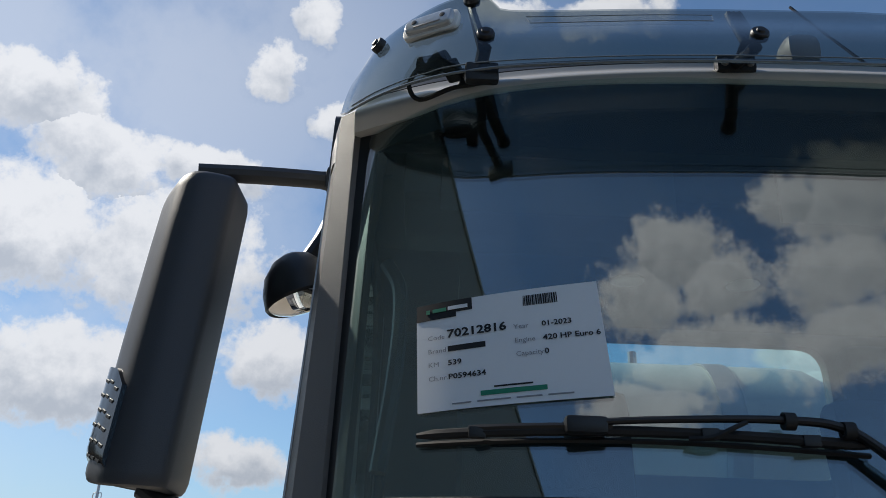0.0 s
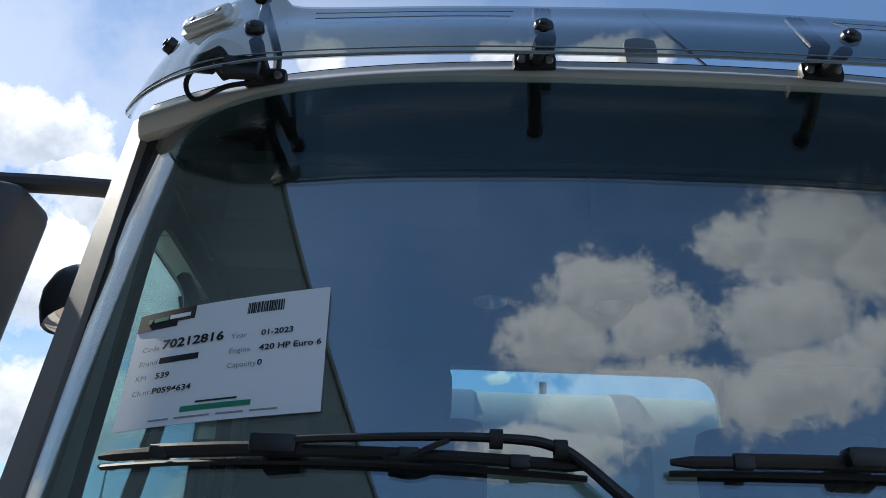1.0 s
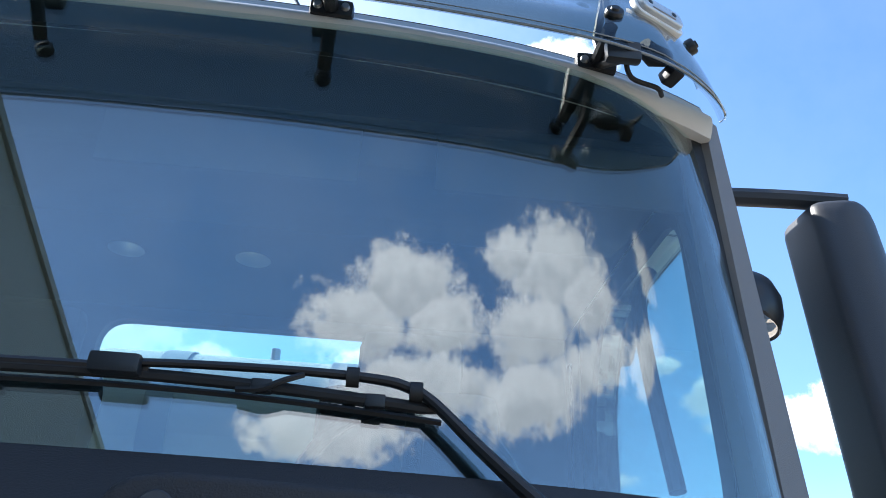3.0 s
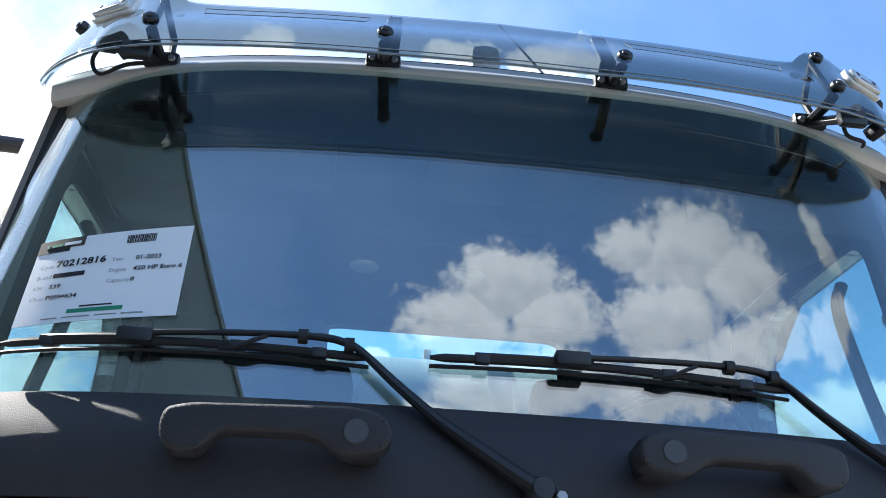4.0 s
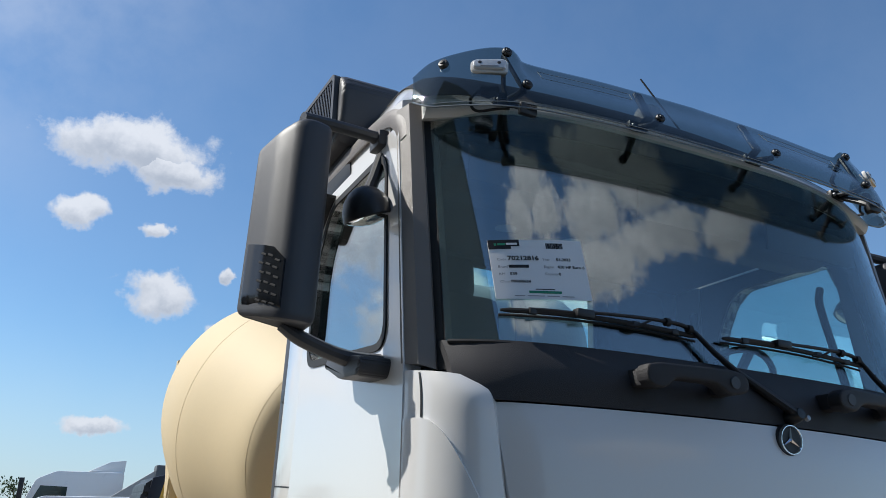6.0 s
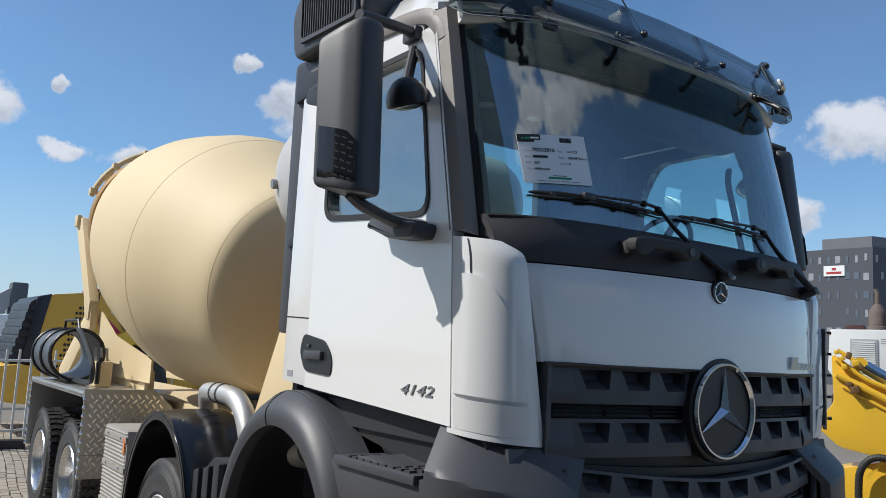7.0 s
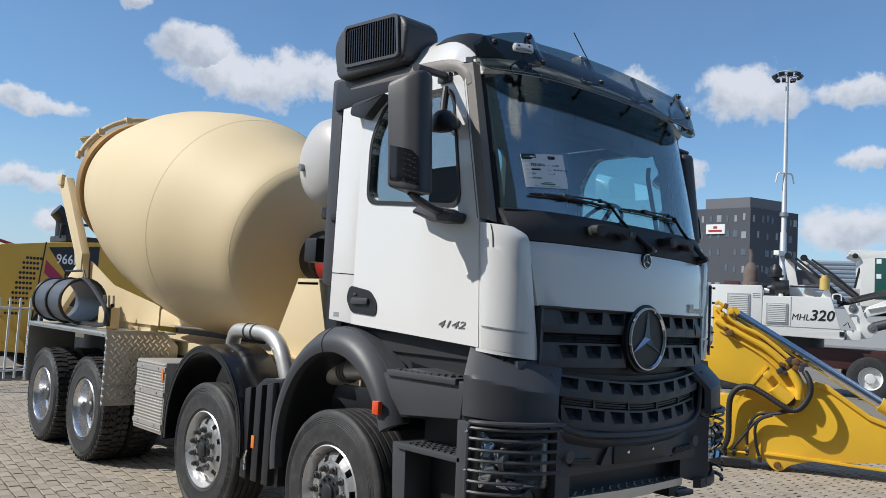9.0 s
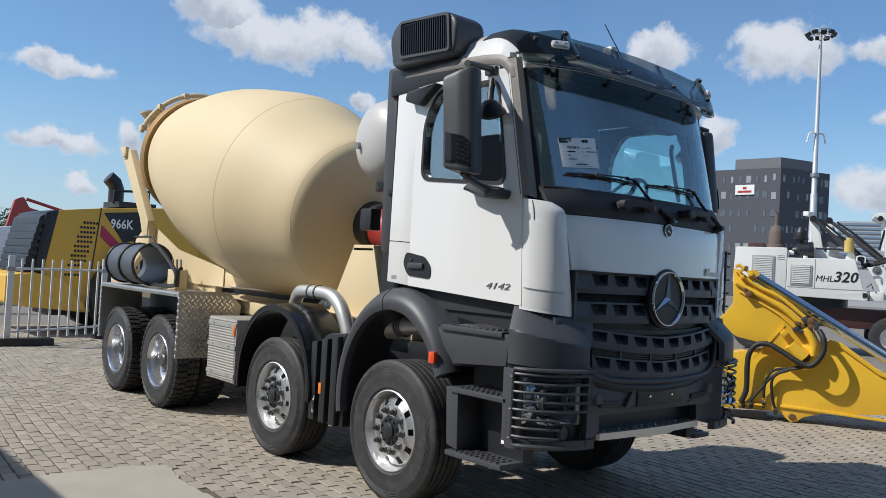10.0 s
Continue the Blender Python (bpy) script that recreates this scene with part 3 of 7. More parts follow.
for dx in (0.0, 0.748):
    line = smooth_path([on_glass(x + dx, z, 0.032 + max(0.0, 2.32 - z) * 0.36) for x, z in ARM], 4)
    thick = [float(np.interp(p.x - dx, [-0.665, -0.42, -0.26, -0.13, -0.05, 0.022], [0.0065, 0.007, 0.009, 0.013, 0.017, 0.018])) for p in line]
    wiper = part("wiper_arm", tube(line, thick, 10, flat=0.8), BLACK, truck, "black wiper arm")

    def blade_z(x):
        return 2.397 + 0.009 * math.sin((x - dx + 0.89) / 0.65 * math.pi) - 0.016 * (x - dx + 0.56)
    xs = np.linspace(-0.89 + dx, -0.245 + dx, 26)
    part("wiper_blade", tube([on_glass(x, blade_z(x), 0.020) for x in xs], [0.004] + [0.008] * 24 + [0.004], 8, flat=1.0), RUBBER, wiper, "black wiper blade")
    part("wiper_lip", tube([on_glass(x, blade_z(x) - 0.012, 0.007) for x in xs], 0.004, 4), RUBBER, wiper)
    part("blade_spoiler", tube([on_glass(x, blade_z(x) + 0.006, 0.026) for x in xs[3:12]], 0.005, 6), BLACK, wiper)
    for x in (-0.80 + dx, -0.47 + dx, -0.33 + dx):
        part("blade_clip", box(x - 0.013, x + 0.013, screen(x, 2.4) - 0.029, screen(x, 2.4) - 0.012, blade_z(x) - 0.009, blade_z(x) + 0.008, bevel=0.003), BLACK, wiper)
    hx = -0.675 + dx
    part("wiper_joint", box(hx, hx + 0.062, screen(hx, 2.42) - 0.048, screen(hx, 2.42) - 0.014, 2.400, 2.426, bevel=0.007), BLACK, wiper)
    for x in (-0.36 + dx, -0.28 + dx):
        part("hose_clip", lathe([(0.006, -0.008), (0.013, -0.008), (0.013, 0.008), (0.006, 0.008)], Matrix.Translation(on_glass(x, 2.423 if x - dx < -0.3 else 2.411, 0.032)) @ ROT_X, 12, closed=True), RUBBER, wiper)
    part("washer_hose", tube(smooth_path([on_glass(-0.42 + dx, 2.420, 0.034), on_glass(-0.445 + dx, 2.408, 0.036), on_glass(-0.47 + dx, 2.397, 0.030), on_glass(-0.50 + dx, 2.396, 0.022)], 5), 0.004, 6), RUBBER, wiper)
    foot = on_glass(0.022 + dx, 2.170, 0.086)
    part("wiper_pivot", lathe([(0, 0.030), (0.016, 0.028), (0.023, 0.012), (0.028, -0.02), (0.030, -0.06)], Matrix.Translation(foot + Vector((0.004, 0.01, -0.004))) @ Matrix.Rotation(radians(80), 4, "X"), 18), BLACK, wiper)
    part("pivot_nut", lathe([(0, 0.012), (0.008, 0.011), (0.010, 0)], Matrix.Translation(foot + Vector((0.03, -0.01, -0.012))) @ Matrix.Rotation(radians(80), 4, "X"), 6), STEEL, wiper)

# emblems
STAR_AT = (0.0, -0.058, 1.615)


def star_mesh(r, depth):
    bm = bmesh.new()
    mid = bm.verts.new((0, 0, depth))
    for k in range(3):
        a = math.pi / 2 + k * math.tau / 3
        tip = bm.verts.new((r * math.cos(a), r * math.sin(a), depth * 0.2))
        for sgn in (-1, 1):
            b = a + sgn * math.pi / 3
            nook = bm.verts.new((0.16 * r * math.cos(b), 0.16 * r * math.sin(b), 0))
            bm.faces.new((mid, tip, nook) if sgn > 0 else (mid, nook, tip))
    return bm


def ring_mesh(r, t, seg=48):
    return lathe([(r - t, 0), (r - t * 0.6, t * 0.7), (r - t * 0.2, t * 0.7), (r, 0), (r - t * 0.5, -t * 0.3)], None, seg, closed=True)


facing = Matrix.Rotation(radians(90), 4, "X")
for nm, at, r in (("grille_star", STAR_AT, 0.185), ("flap_badge", (0.0, -0.038, 2.092), 0.042)):
    disc = part(nm, lathe([(0, 0.0), (r * 1.09, 0.0), (r * 1.13, -0.006), (r * 1.13, -0.04)], Matrix.Translation(at) @ facing, 48), BLACK, truck, "black round badge with chrome star")
    star = part("star", star_mesh(r * 0.95, r * 0.13), CHROME, disc, "chrome three-pointed star", smooth=0)
    star.matrix_basis = Matrix.Translation((at[0], at[1] - 0.004, at[2])) @ facing
    ring = part("ring", ring_mesh(r * 1.04, r * 0.10), CHROME, disc, "chrome ring")
    ring.matrix_basis = Matrix.Translation((at[0], at[1] - 0.006, at[2])) @ facing
bm = bmesh.new()
for i, (a, b) in enumerate(((0.55, 0.61), (0.62, 0.655), (0.665, 0.70), (0.71, 0.745), (0.755, 0.80))):
    top = 1.85 if i == 0 else 1.825
    add_prism(bm, [(a, 1.795), (b - 0.012, 1.795), (b, top), (a + 0.018, top)], "y", front(a) - 0.038, front(a) - 0.024)
part("model_badge", bm, CHROME, truck, "small chrome badge bars")

# grille: bars with scoops let into them
def scoop_bar(z0, z1, xs, face, tuck=0.055):
    """A bar whose cells each hold a recess that opens upwards; its face leans back towards the top."""
    bm = bmesh.new()
    h = z1 - z0

    def pt(x, k, d):
        return bm.verts.new((x, face(x) + d + 0.014 * k - 0.010 * math.sin(min(1.0, k * 1.6) * math.pi), z0 + k * h))

    for i, (a, b) in enumerate(zip(xs, xs[1:])):
        c = (b - a) * 0.5
        m = (a + b) / 2
        out = [pt(a, 0, 0), pt(b, 0, 0), pt(b, 1, 0), pt(a, 1, 0)]
        hole = [pt(m - c * 0.52, 0.38, 0), pt(m + c * 0.52, 0.38, 0), pt(m + c * 0.76, 0.90, 0), pt(m - c * 0.76, 0.90, 0)]
        deep = [pt(m - c * 0.46, 0.62, tuck * 0.8), pt(m + c * 0.46, 0.62, tuck * 0.8), pt(m + c * 0.66, 0.88, tuck), pt(m - c * 0.66, 0.88, tuck)]
        back = [bm.verts.new((q.co.x, q.co.y + 0.05, q.co.z)) for q in out]
        for k in range(4):
            n = (k + 1) % 4
            bm.faces.new((out[k], out[n], hole[n], hole[k]))
            bm.faces.new((hole[k], hole[n], deep[n], deep[k]))
            if k in (0, 2) or (k == 3 and i == 0) or (k == 1 and i == len(xs) - 2):
                bm.faces.new((out[n], out[k], back[k], back[n]))
        bm.faces.new(deep)
    bmesh.ops.remove_doubles(bm, verts=bm.verts, dist=0.0005)
    return bm


def grille_face(x):
    return -0.035 + 0.14 * x * x


def low_face(x):
    return -0.075 + 0.17 * x * x


def sag(x):
    return 0.058 * (1 - abs(x / 0.75) ** 1.5) - 0.02


part("grille_backing", sheet(lambda u, v: ((2 * u - 1) * 0.86, grille_face((2 * u - 1) * 0.86) + 0.065, 1.10 + 0.66 * v), 24, 2, (0, 0.01, 0)), BLACK, truck)
for side in (-1, 1):
    for z0, z1 in ((1.632, 1.770), (1.440, 1.578)):
        xs = sorted(side * v for v in (0.165, 0.355, 0.545, 0.735))
        part("grille_bar", scoop_bar(z0, z1, xs, grille_face), PLASTIC, truck, "dark grained grille bar with scoops")
        part("bar_end", sheet(lambda u, v: (side * (0.735 + 0.115 * u), grille_face(0.735 + 0.115 * u) + 0.014 * v - 0.01 * math.sin(min(1.0, v * 1.6) * math.pi), z0 + (z1 - z0) * v), 4, 6, (0, 0.05, 0)), PLASTIC, truck)
    for a, b in ((0.20, 0.345), (0.36, 0.57), (0.585, 0.80)):
        for k in range(3):
            part("grille_slat", sheet(lambda u, v: (side * (a + (b - a) * u), grille_face(a + (b - a) * u) + 0.028 + 0.010 * v, 1.586 + 0.0155 * k + 0.009 * v), 4, 1, (0, 0.02, 0)), PLASTIC, truck)
    part("grille_cheek", sheet(lambda u, v: (side * (0.832 + 0.022 * u), grille_face(0.845) - 0.004, 1.44 + 0.33 * v), 2, 4, (0, 0.06, 0)), PLASTIC, truck)

for z0, z1, half in ((1.268, 1.388, 0.745), (1.098, 1.222, 0.70)):
    xs8 = [-half + half / 4 * i for i in range(9)]
    bm = scoop_bar(z0, z1, xs8, low_face)
    for v in bm.verts:
        v.co.z -= sag(v.co.x)
    part("lower_grille_bar", bm, PLASTIC, truck, "curved dark lower grille bar with scoops")
for k in range(3):
    part("lower_slat", sheet(lambda u, v: ((2 * u - 1) * 0.68, low_face((2 * u - 1) * 0.68) + 0.03, 1.229 + 0.014 * k + 0.008 * v - sag((2 * u - 1) * 0.68)), 24, 1, (0, 0.02, 0)), PLASTIC, truck)
for x in (-0.45, -0.15, 0.15, 0.45):
    part("slat_rib", box(x - 0.008, x + 0.008, low_face(x) + 0.02, low_face(x) + 0.06, 1.22 - sag(x), 1.27 - sag(x)), PLASTIC, truck)
for side in (-1, 1):
    rim_line = smooth_path([(side * 0.795, low_face(0.795) - 0.006, 1.405), (side * 0.785, low_face(0.785) - 0.012, 1.33), (side * 0.765, low_face(0.765) - 0.012, 1.20), (side * 0.72, low_face(0.72) - 0.012, 1.125),
                            (side * 0.55, low_face(0.55) - 0.012, 1.082 - 0.01), (side * 0.25, low_face(0.25) - 0.012, 1.055), (0.0, low_face(0) - 0.012, 1.05)], 6)
    part("lower_grille_rim", tube(rim_line, 0.017, 8), PLASTIC, truck, "dark rim round the lower grille")
part("grille_frame", sheet(lambda u, v: ((2 * u - 1) * 0.82, grille_face((2 * u - 1) * 0.82) + 0.03, 1.395 + 0.03 * v - 0.035 * (1 - (2 * u - 1) ** 2)), 30, 1, (0, 0.06, 0)), BLACK, truck)

# bumper: a lip under the grille, set back below it
def centre_bumper(u, v):
    x = (2 * u - 1) * 0.80
    lip = 1.0 + 0.16 * x * x
    rows = ((-0.006, 0.84), (-0.012, 0.90), (-0.022, lip - 0.045), (-0.066, lip - 0.012), (-0.076, lip + 0.004), (-0.064, lip + 0.03), (-0.045, lip + 0.075))
    k = min(5, int(v * 6))
    f = v * 6 - k
    y, z = (rows[k][i] + (rows[k + 1][i] - rows[k][i]) * f for i in (0, 1))
    return (x, y + 0.13 * x * x * min(1.0, max(0.15, (z - 0.86) * 6)), z)


part("bumper_centre", sheet(centre_bumper, 30, 12, (0, 0.05, 0)), PLASTIC, truck, "dark plastic bumper centre", smooth=28)
part("bumper_air_gap", sheet(lambda u, v: ((2 * u - 1) * 0.68, 0.13, 0.64 + 0.26 * v), 20, 2, (0, 0.03, 0)), BLACK, truck)
plate_holder = part("plate_holder", box(-0.27, 0.27, -0.045, -0.012, 0.88, 0.985, bevel=0.008), BLACK, truck, "empty black number plate holder")
for x in (-0.13, 0.13):
    part("plate_clip", lathe([(0, 0.006), (0.009, 0.005), (0.011, 0)], Matrix.Translation((x, -0.046, 0.945)) @ facing, 10), CHROME, plate_holder)
for s in (-1, 1):
    part("holder_wing", prism([(s * 0.272, 0.885), (s * 0.385, 0.885), (s * 0.36, 0.92), (s * 0.31, 0.99), (s * 0.272, 0.99)], "y", -0.034, -0.008), PLASTIC, truck)
    vent = part("mesh_vent", prism([(s * 0.40, 0.872), (s * 0.63, 0.895), (s * 0.63, 0.935), (s * 0.44, 0.925)], "y", -0.016, 0.02), BLACK, truck)
    for k in range(4):
        part("vent_rib", prism([(s * (0.415 + 0.01 * k), 0.884 + 0.011 * k), (s * 0.625, 0.904 + 0.0085 * k), (s * 0.625, 0.907 + 0.0085 * k), (s * (0.415 + 0.01 * k), 0.887 + 0.011 * k)], "y", -0.022, -0.016), PLASTIC, vent)
    part("tow_cover", lathe([(0, 0.004), (0.036, 0.004), (0.04, 0.0)], Matrix.Translation((s * 0.66, -0.026, 0.955)) @ facing, 24), PLASTIC, truck)
bar = part("step_bar", sheet(lambda u, v: ((2 * u - 1) * 0.585, -0.015 + 0.03 * (2 * u - 1) ** 2, 0.672 + 0.045 * v - (0.012 if 0.3 < u < 0.7 and v == 0 else 0)), 20, 2, (0, 0.03, 0)), ALU, truck, "bare aluminium step bar under the bumper")
bm = bmesh.new()
add_box(bm, -0.57, 0.57, 0.016, 0.128, 0.70, 0.712)
for i in range(13):
    for j in range(3):
        add_lathe(bm, [(0.0, 0.007), (0.006, 0.006), (0.009, 0.0)], Matrix.Translation((-0.52 + i * 0.085 + 0.03 * (j % 2), 0.035 + j * 0.033, 0.712)), 6)
part("step_plate", bm, STEEL, bar, "perforated steel step plate")

# headlamps behind bar guards, and the corner mouldings
for s in (-1, 1):
    def corner_low(u, v):
        a = u * math.pi / 2
        x = 0.80 + 0.425 * math.sin(a) ** 0.9
        y = -0.045 + 0.31 * (1 - math.cos(a)) ** 0.85
        z = 1.13 + 0.40 * v
        inset = 0.21 * max(0.0, v - (0.54 - 0.14 * (1 - u))) / 0.50 - 0.012 * (1 - v)
        return (s * (x - inset * 0.8), y + inset * 0.55, z + 0.04 * math.sin(a))
    part("corner_moulding", sheet(corner_low, 26, 28, (-s * 0.03, 0.03, 0)), PLASTIC, truck, "dark plastic bumper corner", smooth=22)

    part("corner_core", prism([(0.03, 1.10), (0.32, 1.10), (0.30, 1.47), (0.09, 1.47)], "x", *sorted((s * 0.74, s * 1.0))), PLASTIC, truck)

    def lamp_bay(u, v):
        a = u * math.pi / 2
        return (s * (0.79 + 0.41 * math.sin(a) ** 0.9), 0.02 + 0.27 * (1 - math.cos(a)) ** 0.85, 0.69 + 0.47 * v)
    part("lamp_bay", sheet(lamp_bay, 14, 4, (-s * 0.02, 0.02, 0)), BLACK, truck)

    def chin(u, v):
        a = u * math.pi / 2
        return (s * (0.72 + 0.50 * math.sin(a) ** 0.9), -0.045 + 0.30 * (1 - math.cos(a)) ** 0.85, 0.645 + 0.06 * v)
    part("bumper_chin", sheet(chin, 14, 3, (-s * 0.03, 0.04, 0)), PLASTIC, truck, "dark lower bumper edge")

    def cheek(u, v):
        return (s * (0.58 + 0.22 * u), 0.03 - 0.075 * u * u, 0.665 + 0.05 * (1 - u) * (1 - v) + 0.44 * v)
    part("bumper_cheek", sheet(cheek, 4, 6, (0, 0.05, 0)), PLASTIC, truck)
    lamp = part("headlamp", sheet(lambda u, v: (s * (0.80 + 0.36 * u), 0.045 + 0.10 * u * u + 0.03 * (2 * v - 1) ** 2, 0.80 + 0.29 * v), 12, 6, (0, 0.03, 0)), LAMP_CHROME, truck, "clear headlamp with bright reflectors")
    for cx, cy, r in ((1.055, 0.085, 0.082), (0.905, 0.04, 0.066)):
        at = Matrix.Translation((s * cx, cy, 0.955)) @ facing @ Matrix.Rotation(radians(-s * 14), 4, "Y")
        part("reflector", lathe([(0, -0.03), (r * 0.5, -0.022), (r, 0.015), (r * 1.08, 0.02), (r * 1.08, 0.0)], at, 28), CHROME, lamp, "round chrome reflector")
        part("lamp_rim", lathe([(r * 1.06, 0.028), (r * 1.16, 0.03), (r * 1.18, 0.0)], at, 28), DARK_STEEL, lamp)
        part("bulb_cap", lathe([(0, 0.008), (r * 0.3, 0.004), (r * 0.34, -0.02)], at, 16), STEEL, lamp)
    part("lamp_cover", sheet(lambda u, v: (s * (0.81 + 0.36 * u), -0.012 + 0.14 * u * u, 0.80 + 0.29 * v), 12, 2, (0, 0.004, 0)), LAMP_GLASS, lamp, "clear headlamp cover")
    part("indicator", box(*sorted((s * 0.815, s * 0.85)), 0.005, 0.05, 0.88, 1.06, bevel=0.01), LENS, lamp)
    part("bright_floor", prism([(0.0, 0.815), (0.09, 0.815), (0.10, 0.87)], "x", *sorted((s * 0.82, s * 1.12))), CHROME, lamp)
    part("fog_lamp", lathe([(0, -0.01), (0.04, 0.0), (0.045, 0.015), (0.052, 0.01), (0.052, -0.02)], Matrix.Translation((s * 0.93, 0.03, 0.745)) @ facing, 20), DARK_STEEL, lamp)

    def guard_at(u, z):
        a = u * math.pi / 2
        return Vector((s * (0.775 + 0.455 * math.sin(a) ** 0.9), -0.085 + 0.30 * (1 - math.cos(a)) ** 0.85, z))
    zs = [1.125 - 0.075 * 0 - 0.055 * i for i in range(9)]
    outline = [guard_at(u, 1.145) for u in np.linspace(0.02, 0.95, 12)] + [guard_at(0.98, 1.11)] + [guard_at(0.98, z) for z in np.linspace(1.05, 0.72, 6)]
    outline += [guard_at(u, 0.675) for u in np.linspace(0.93, 0.30, 8)]
    guard = part("lamp_guard", tube(outline, 0.014, 8), PLASTIC, truck, "dark bar guard over the headlamp")
    for z in zs[:8]:
        part("guard_bar", tube([guard_at(u, z - 0.01) for u in np.linspace(0.04 if z > 0.86 else 0.36, 0.98, 12)], 0.009, 6), PLASTIC, guard)
    for z in (1.10, 0.90, 0.72):
        part("guard_bolt", lathe([(0, 0.008), (0.008, 0.006), (0.012, 0)], Matrix.Translation(guard_at(0.985, z) + Vector((s * 0.012, 0, 0))) @ ROT_X @ Matrix.Rotation(math.pi if s < 0 else 0, 4, "X"), 8), CHROME, guard)

# wheel arches, steps and side mouldings
AX = (1.47, 3.185, 5.80, 7.12)
for s in (-1, 1):
    def sx(a, b):
        return sorted((s * a, s * b))

    def arch_turn(u):
        return -12 + 170 * u

    def arch_face(u, v):
        a = radians(arch_turn(u))
        y = AX[0] + 0.02 + (0.585 + 0.115 * v) * math.cos(a)
        z = 0.72 + (0.695 + 0.165 * v) * math.sin(a)
        return (s * (1.232 + 0.022 * math.sin(v * 2.4) - 0.105 * v ** 2.6), y, z)
    arch = part("wheel_arch", sheet(arch_face, 48, 8, (-s * 0.06, 0, 0)), PLASTIC, truck, "dark plastic wheel arch")
    part("arch_joint", tube([Vector(arch_face(0.55, v)) + Vector((s * 0.001, 0, 0)) for v in np.linspace(0, 1, 9)], 0.0035, 5), BLACK, arch)

    def liner(u, v):
        a = radians(arch_turn(u))
        return (s * (1.22 - 0.40 * v), AX[0] + 0.02 + 0.59 * math.cos(a), 0.72 + 0.70 * math.sin(a))
    part("arch_liner", sheet(liner, 30, 2, (0, 0, 0.012)), BLACK, arch)

    def shoulder(u, v):
        a = radians(24 + 130 * u)
        r0 = Vector((1.15, AX[0] + 0.02 + 0.70 * math.cos(a), 0.72 + 0.86 * math.sin(a)))
        return (s * (r0.x - 0.12 * v), r0.y - 0.10 * v * max(0.0, u - 0.55) * 2.2, r0.z + 0.012 * v - 0.02 * v * v)
    part("arch_shoulder", sheet(shoulder, 24, 4, (0, 0, -0.02)), PLASTIC, arch)
    lens = part("side_marker", box(*sx(1.235, 1.27), 0.925, 0.985, 1.085, 1.165, bevel=0.008), RED_LENS, truck, "orange-red side marker lamp")
    # moulding in front of the wheel, with three steps
    part("side_moulding", prism([(0.80, 1.10), (0.30, 1.14), (0.28, 1.34), (0.70, 1.38), (0.98, 1.33), (0.90, 1.2)], "x", *sx(0.95, 1.205), bevel=0.012), PLASTIC, truck, "dark side moulding with steps")
    for i, (za, ya, yb, xa, xb) in enumerate(((1.365, 0.33, 0.92, 0.98, 1.225), (0.955, 0.27, 0.80, 0.98, 1.215), (0.53, 0.29, 0.82, 1.0, 1.22))):
        st = part("step", box(*sx(xa, xb), ya, yb, za - 0.045, za - 0.008, bevel=0.008), PLASTIC, truck, "dark plastic entry step")
        bm = bmesh.new()
        for k in range(9):
            for j in range(3):
                add_box(bm, *sx(xb - 0.05 - j * 0.055, xb - 0.015 - j * 0.055), ya + 0.05 + k * (yb - ya - 0.1) / 9, ya + 0.05 + (k + 0.62) * (yb - ya - 0.1) / 9, za - 0.01, za)
        part("tread_grid", bm, DARK_STEEL, st, "dark metal anti-slip tread")["kind"] = "stuff"
    part("step_well", prism([(0.30, 0.50), (0.80, 0.50), (0.80, 1.12), (0.30, 1.12)], "x", *sx(0.90, 1.0)), BLACK, truck)
    part("step_cheek", prism([(0.72, 0.53), (0.83, 0.55), (0.86, 0.94), (0.74, 0.95)], "x", *sx(0.95, 1.20), bevel=0.010), PLASTIC, truck)
    part("step_post", prism([(0.235, 0.68), (0.30, 0.68), (0.31, 1.14), (0.22, 1.14)], "x", *sx(0.95, 1.215), bevel=0.008), PLASTIC, truck)
    part("label_plate", box(*sx(1.0, 1.006), 0.40, 0.50, 0.60, 0.67), PAPER, truck, "small white notice plate")

# outside sun visor of smoked acrylic
VISOR_LIP = smooth_path([(0, 0.098, 3.081), (0.4, 0.108, 3.081), (0.7, 0.137, 3.081), (0.83, 0.165, 3.081), (0.92, 0.202, 3.081), (1.0, 0.265, 3.088), (1.06, 0.340, 3.102), (1.10, 0.430, 3.130)], 8)
VISOR_TOP = smooth_path([(0, 0.290, 3.368), (0.4, 0.296, 3.362), (0.72, 0.290, 3.338), (0.765, 0.287, 3.352), (0.80, 0.287, 3.374), (0.87, 0.306, 3.370), (0.95, 0.354, 3.354), (1.02, 0.418, 3.336), (1.075, 0.500, 3.312)], 8)


def walk_along(points, x):
    """The point of a line at a sideways distance x from its start."""
    i = np.searchsorted([p.x for p in points], x)
    i = min(max(i, 1), len(points) - 1)
    a, b = points[i - 1], points[i]
    return a.lerp(b, (x - a.x) / (b.x - a.x))


def visor_point(x, v):
    """On the visor: x along its lip, v from the lip to the top, which bends back."""
    a = abs(x)
    p, q = walk_along(VISOR_LIP, min(a, 1.10)), walk_along(VISOR_TOP, min(a, 1.10) * 1.075 / 1.10)
    k = math.sin(v * math.pi)
    r = p.lerp(q, v) + Vector((0, -0.012 * k - 0.008 * math.sin(2 * v * math.pi) * (a < 0.9), 0.004 * k))
    end = max(0.0, (a - 1.055) / 0.045)
    if end > 0:
        mid = p.lerp(q, 0.5)
        r = r.lerp(r + (mid - r) * 0.32 * abs(2 * v - 1) ** 3, end ** 2)
    return Vector((math.copysign(r.x, x), r.y, r.z))


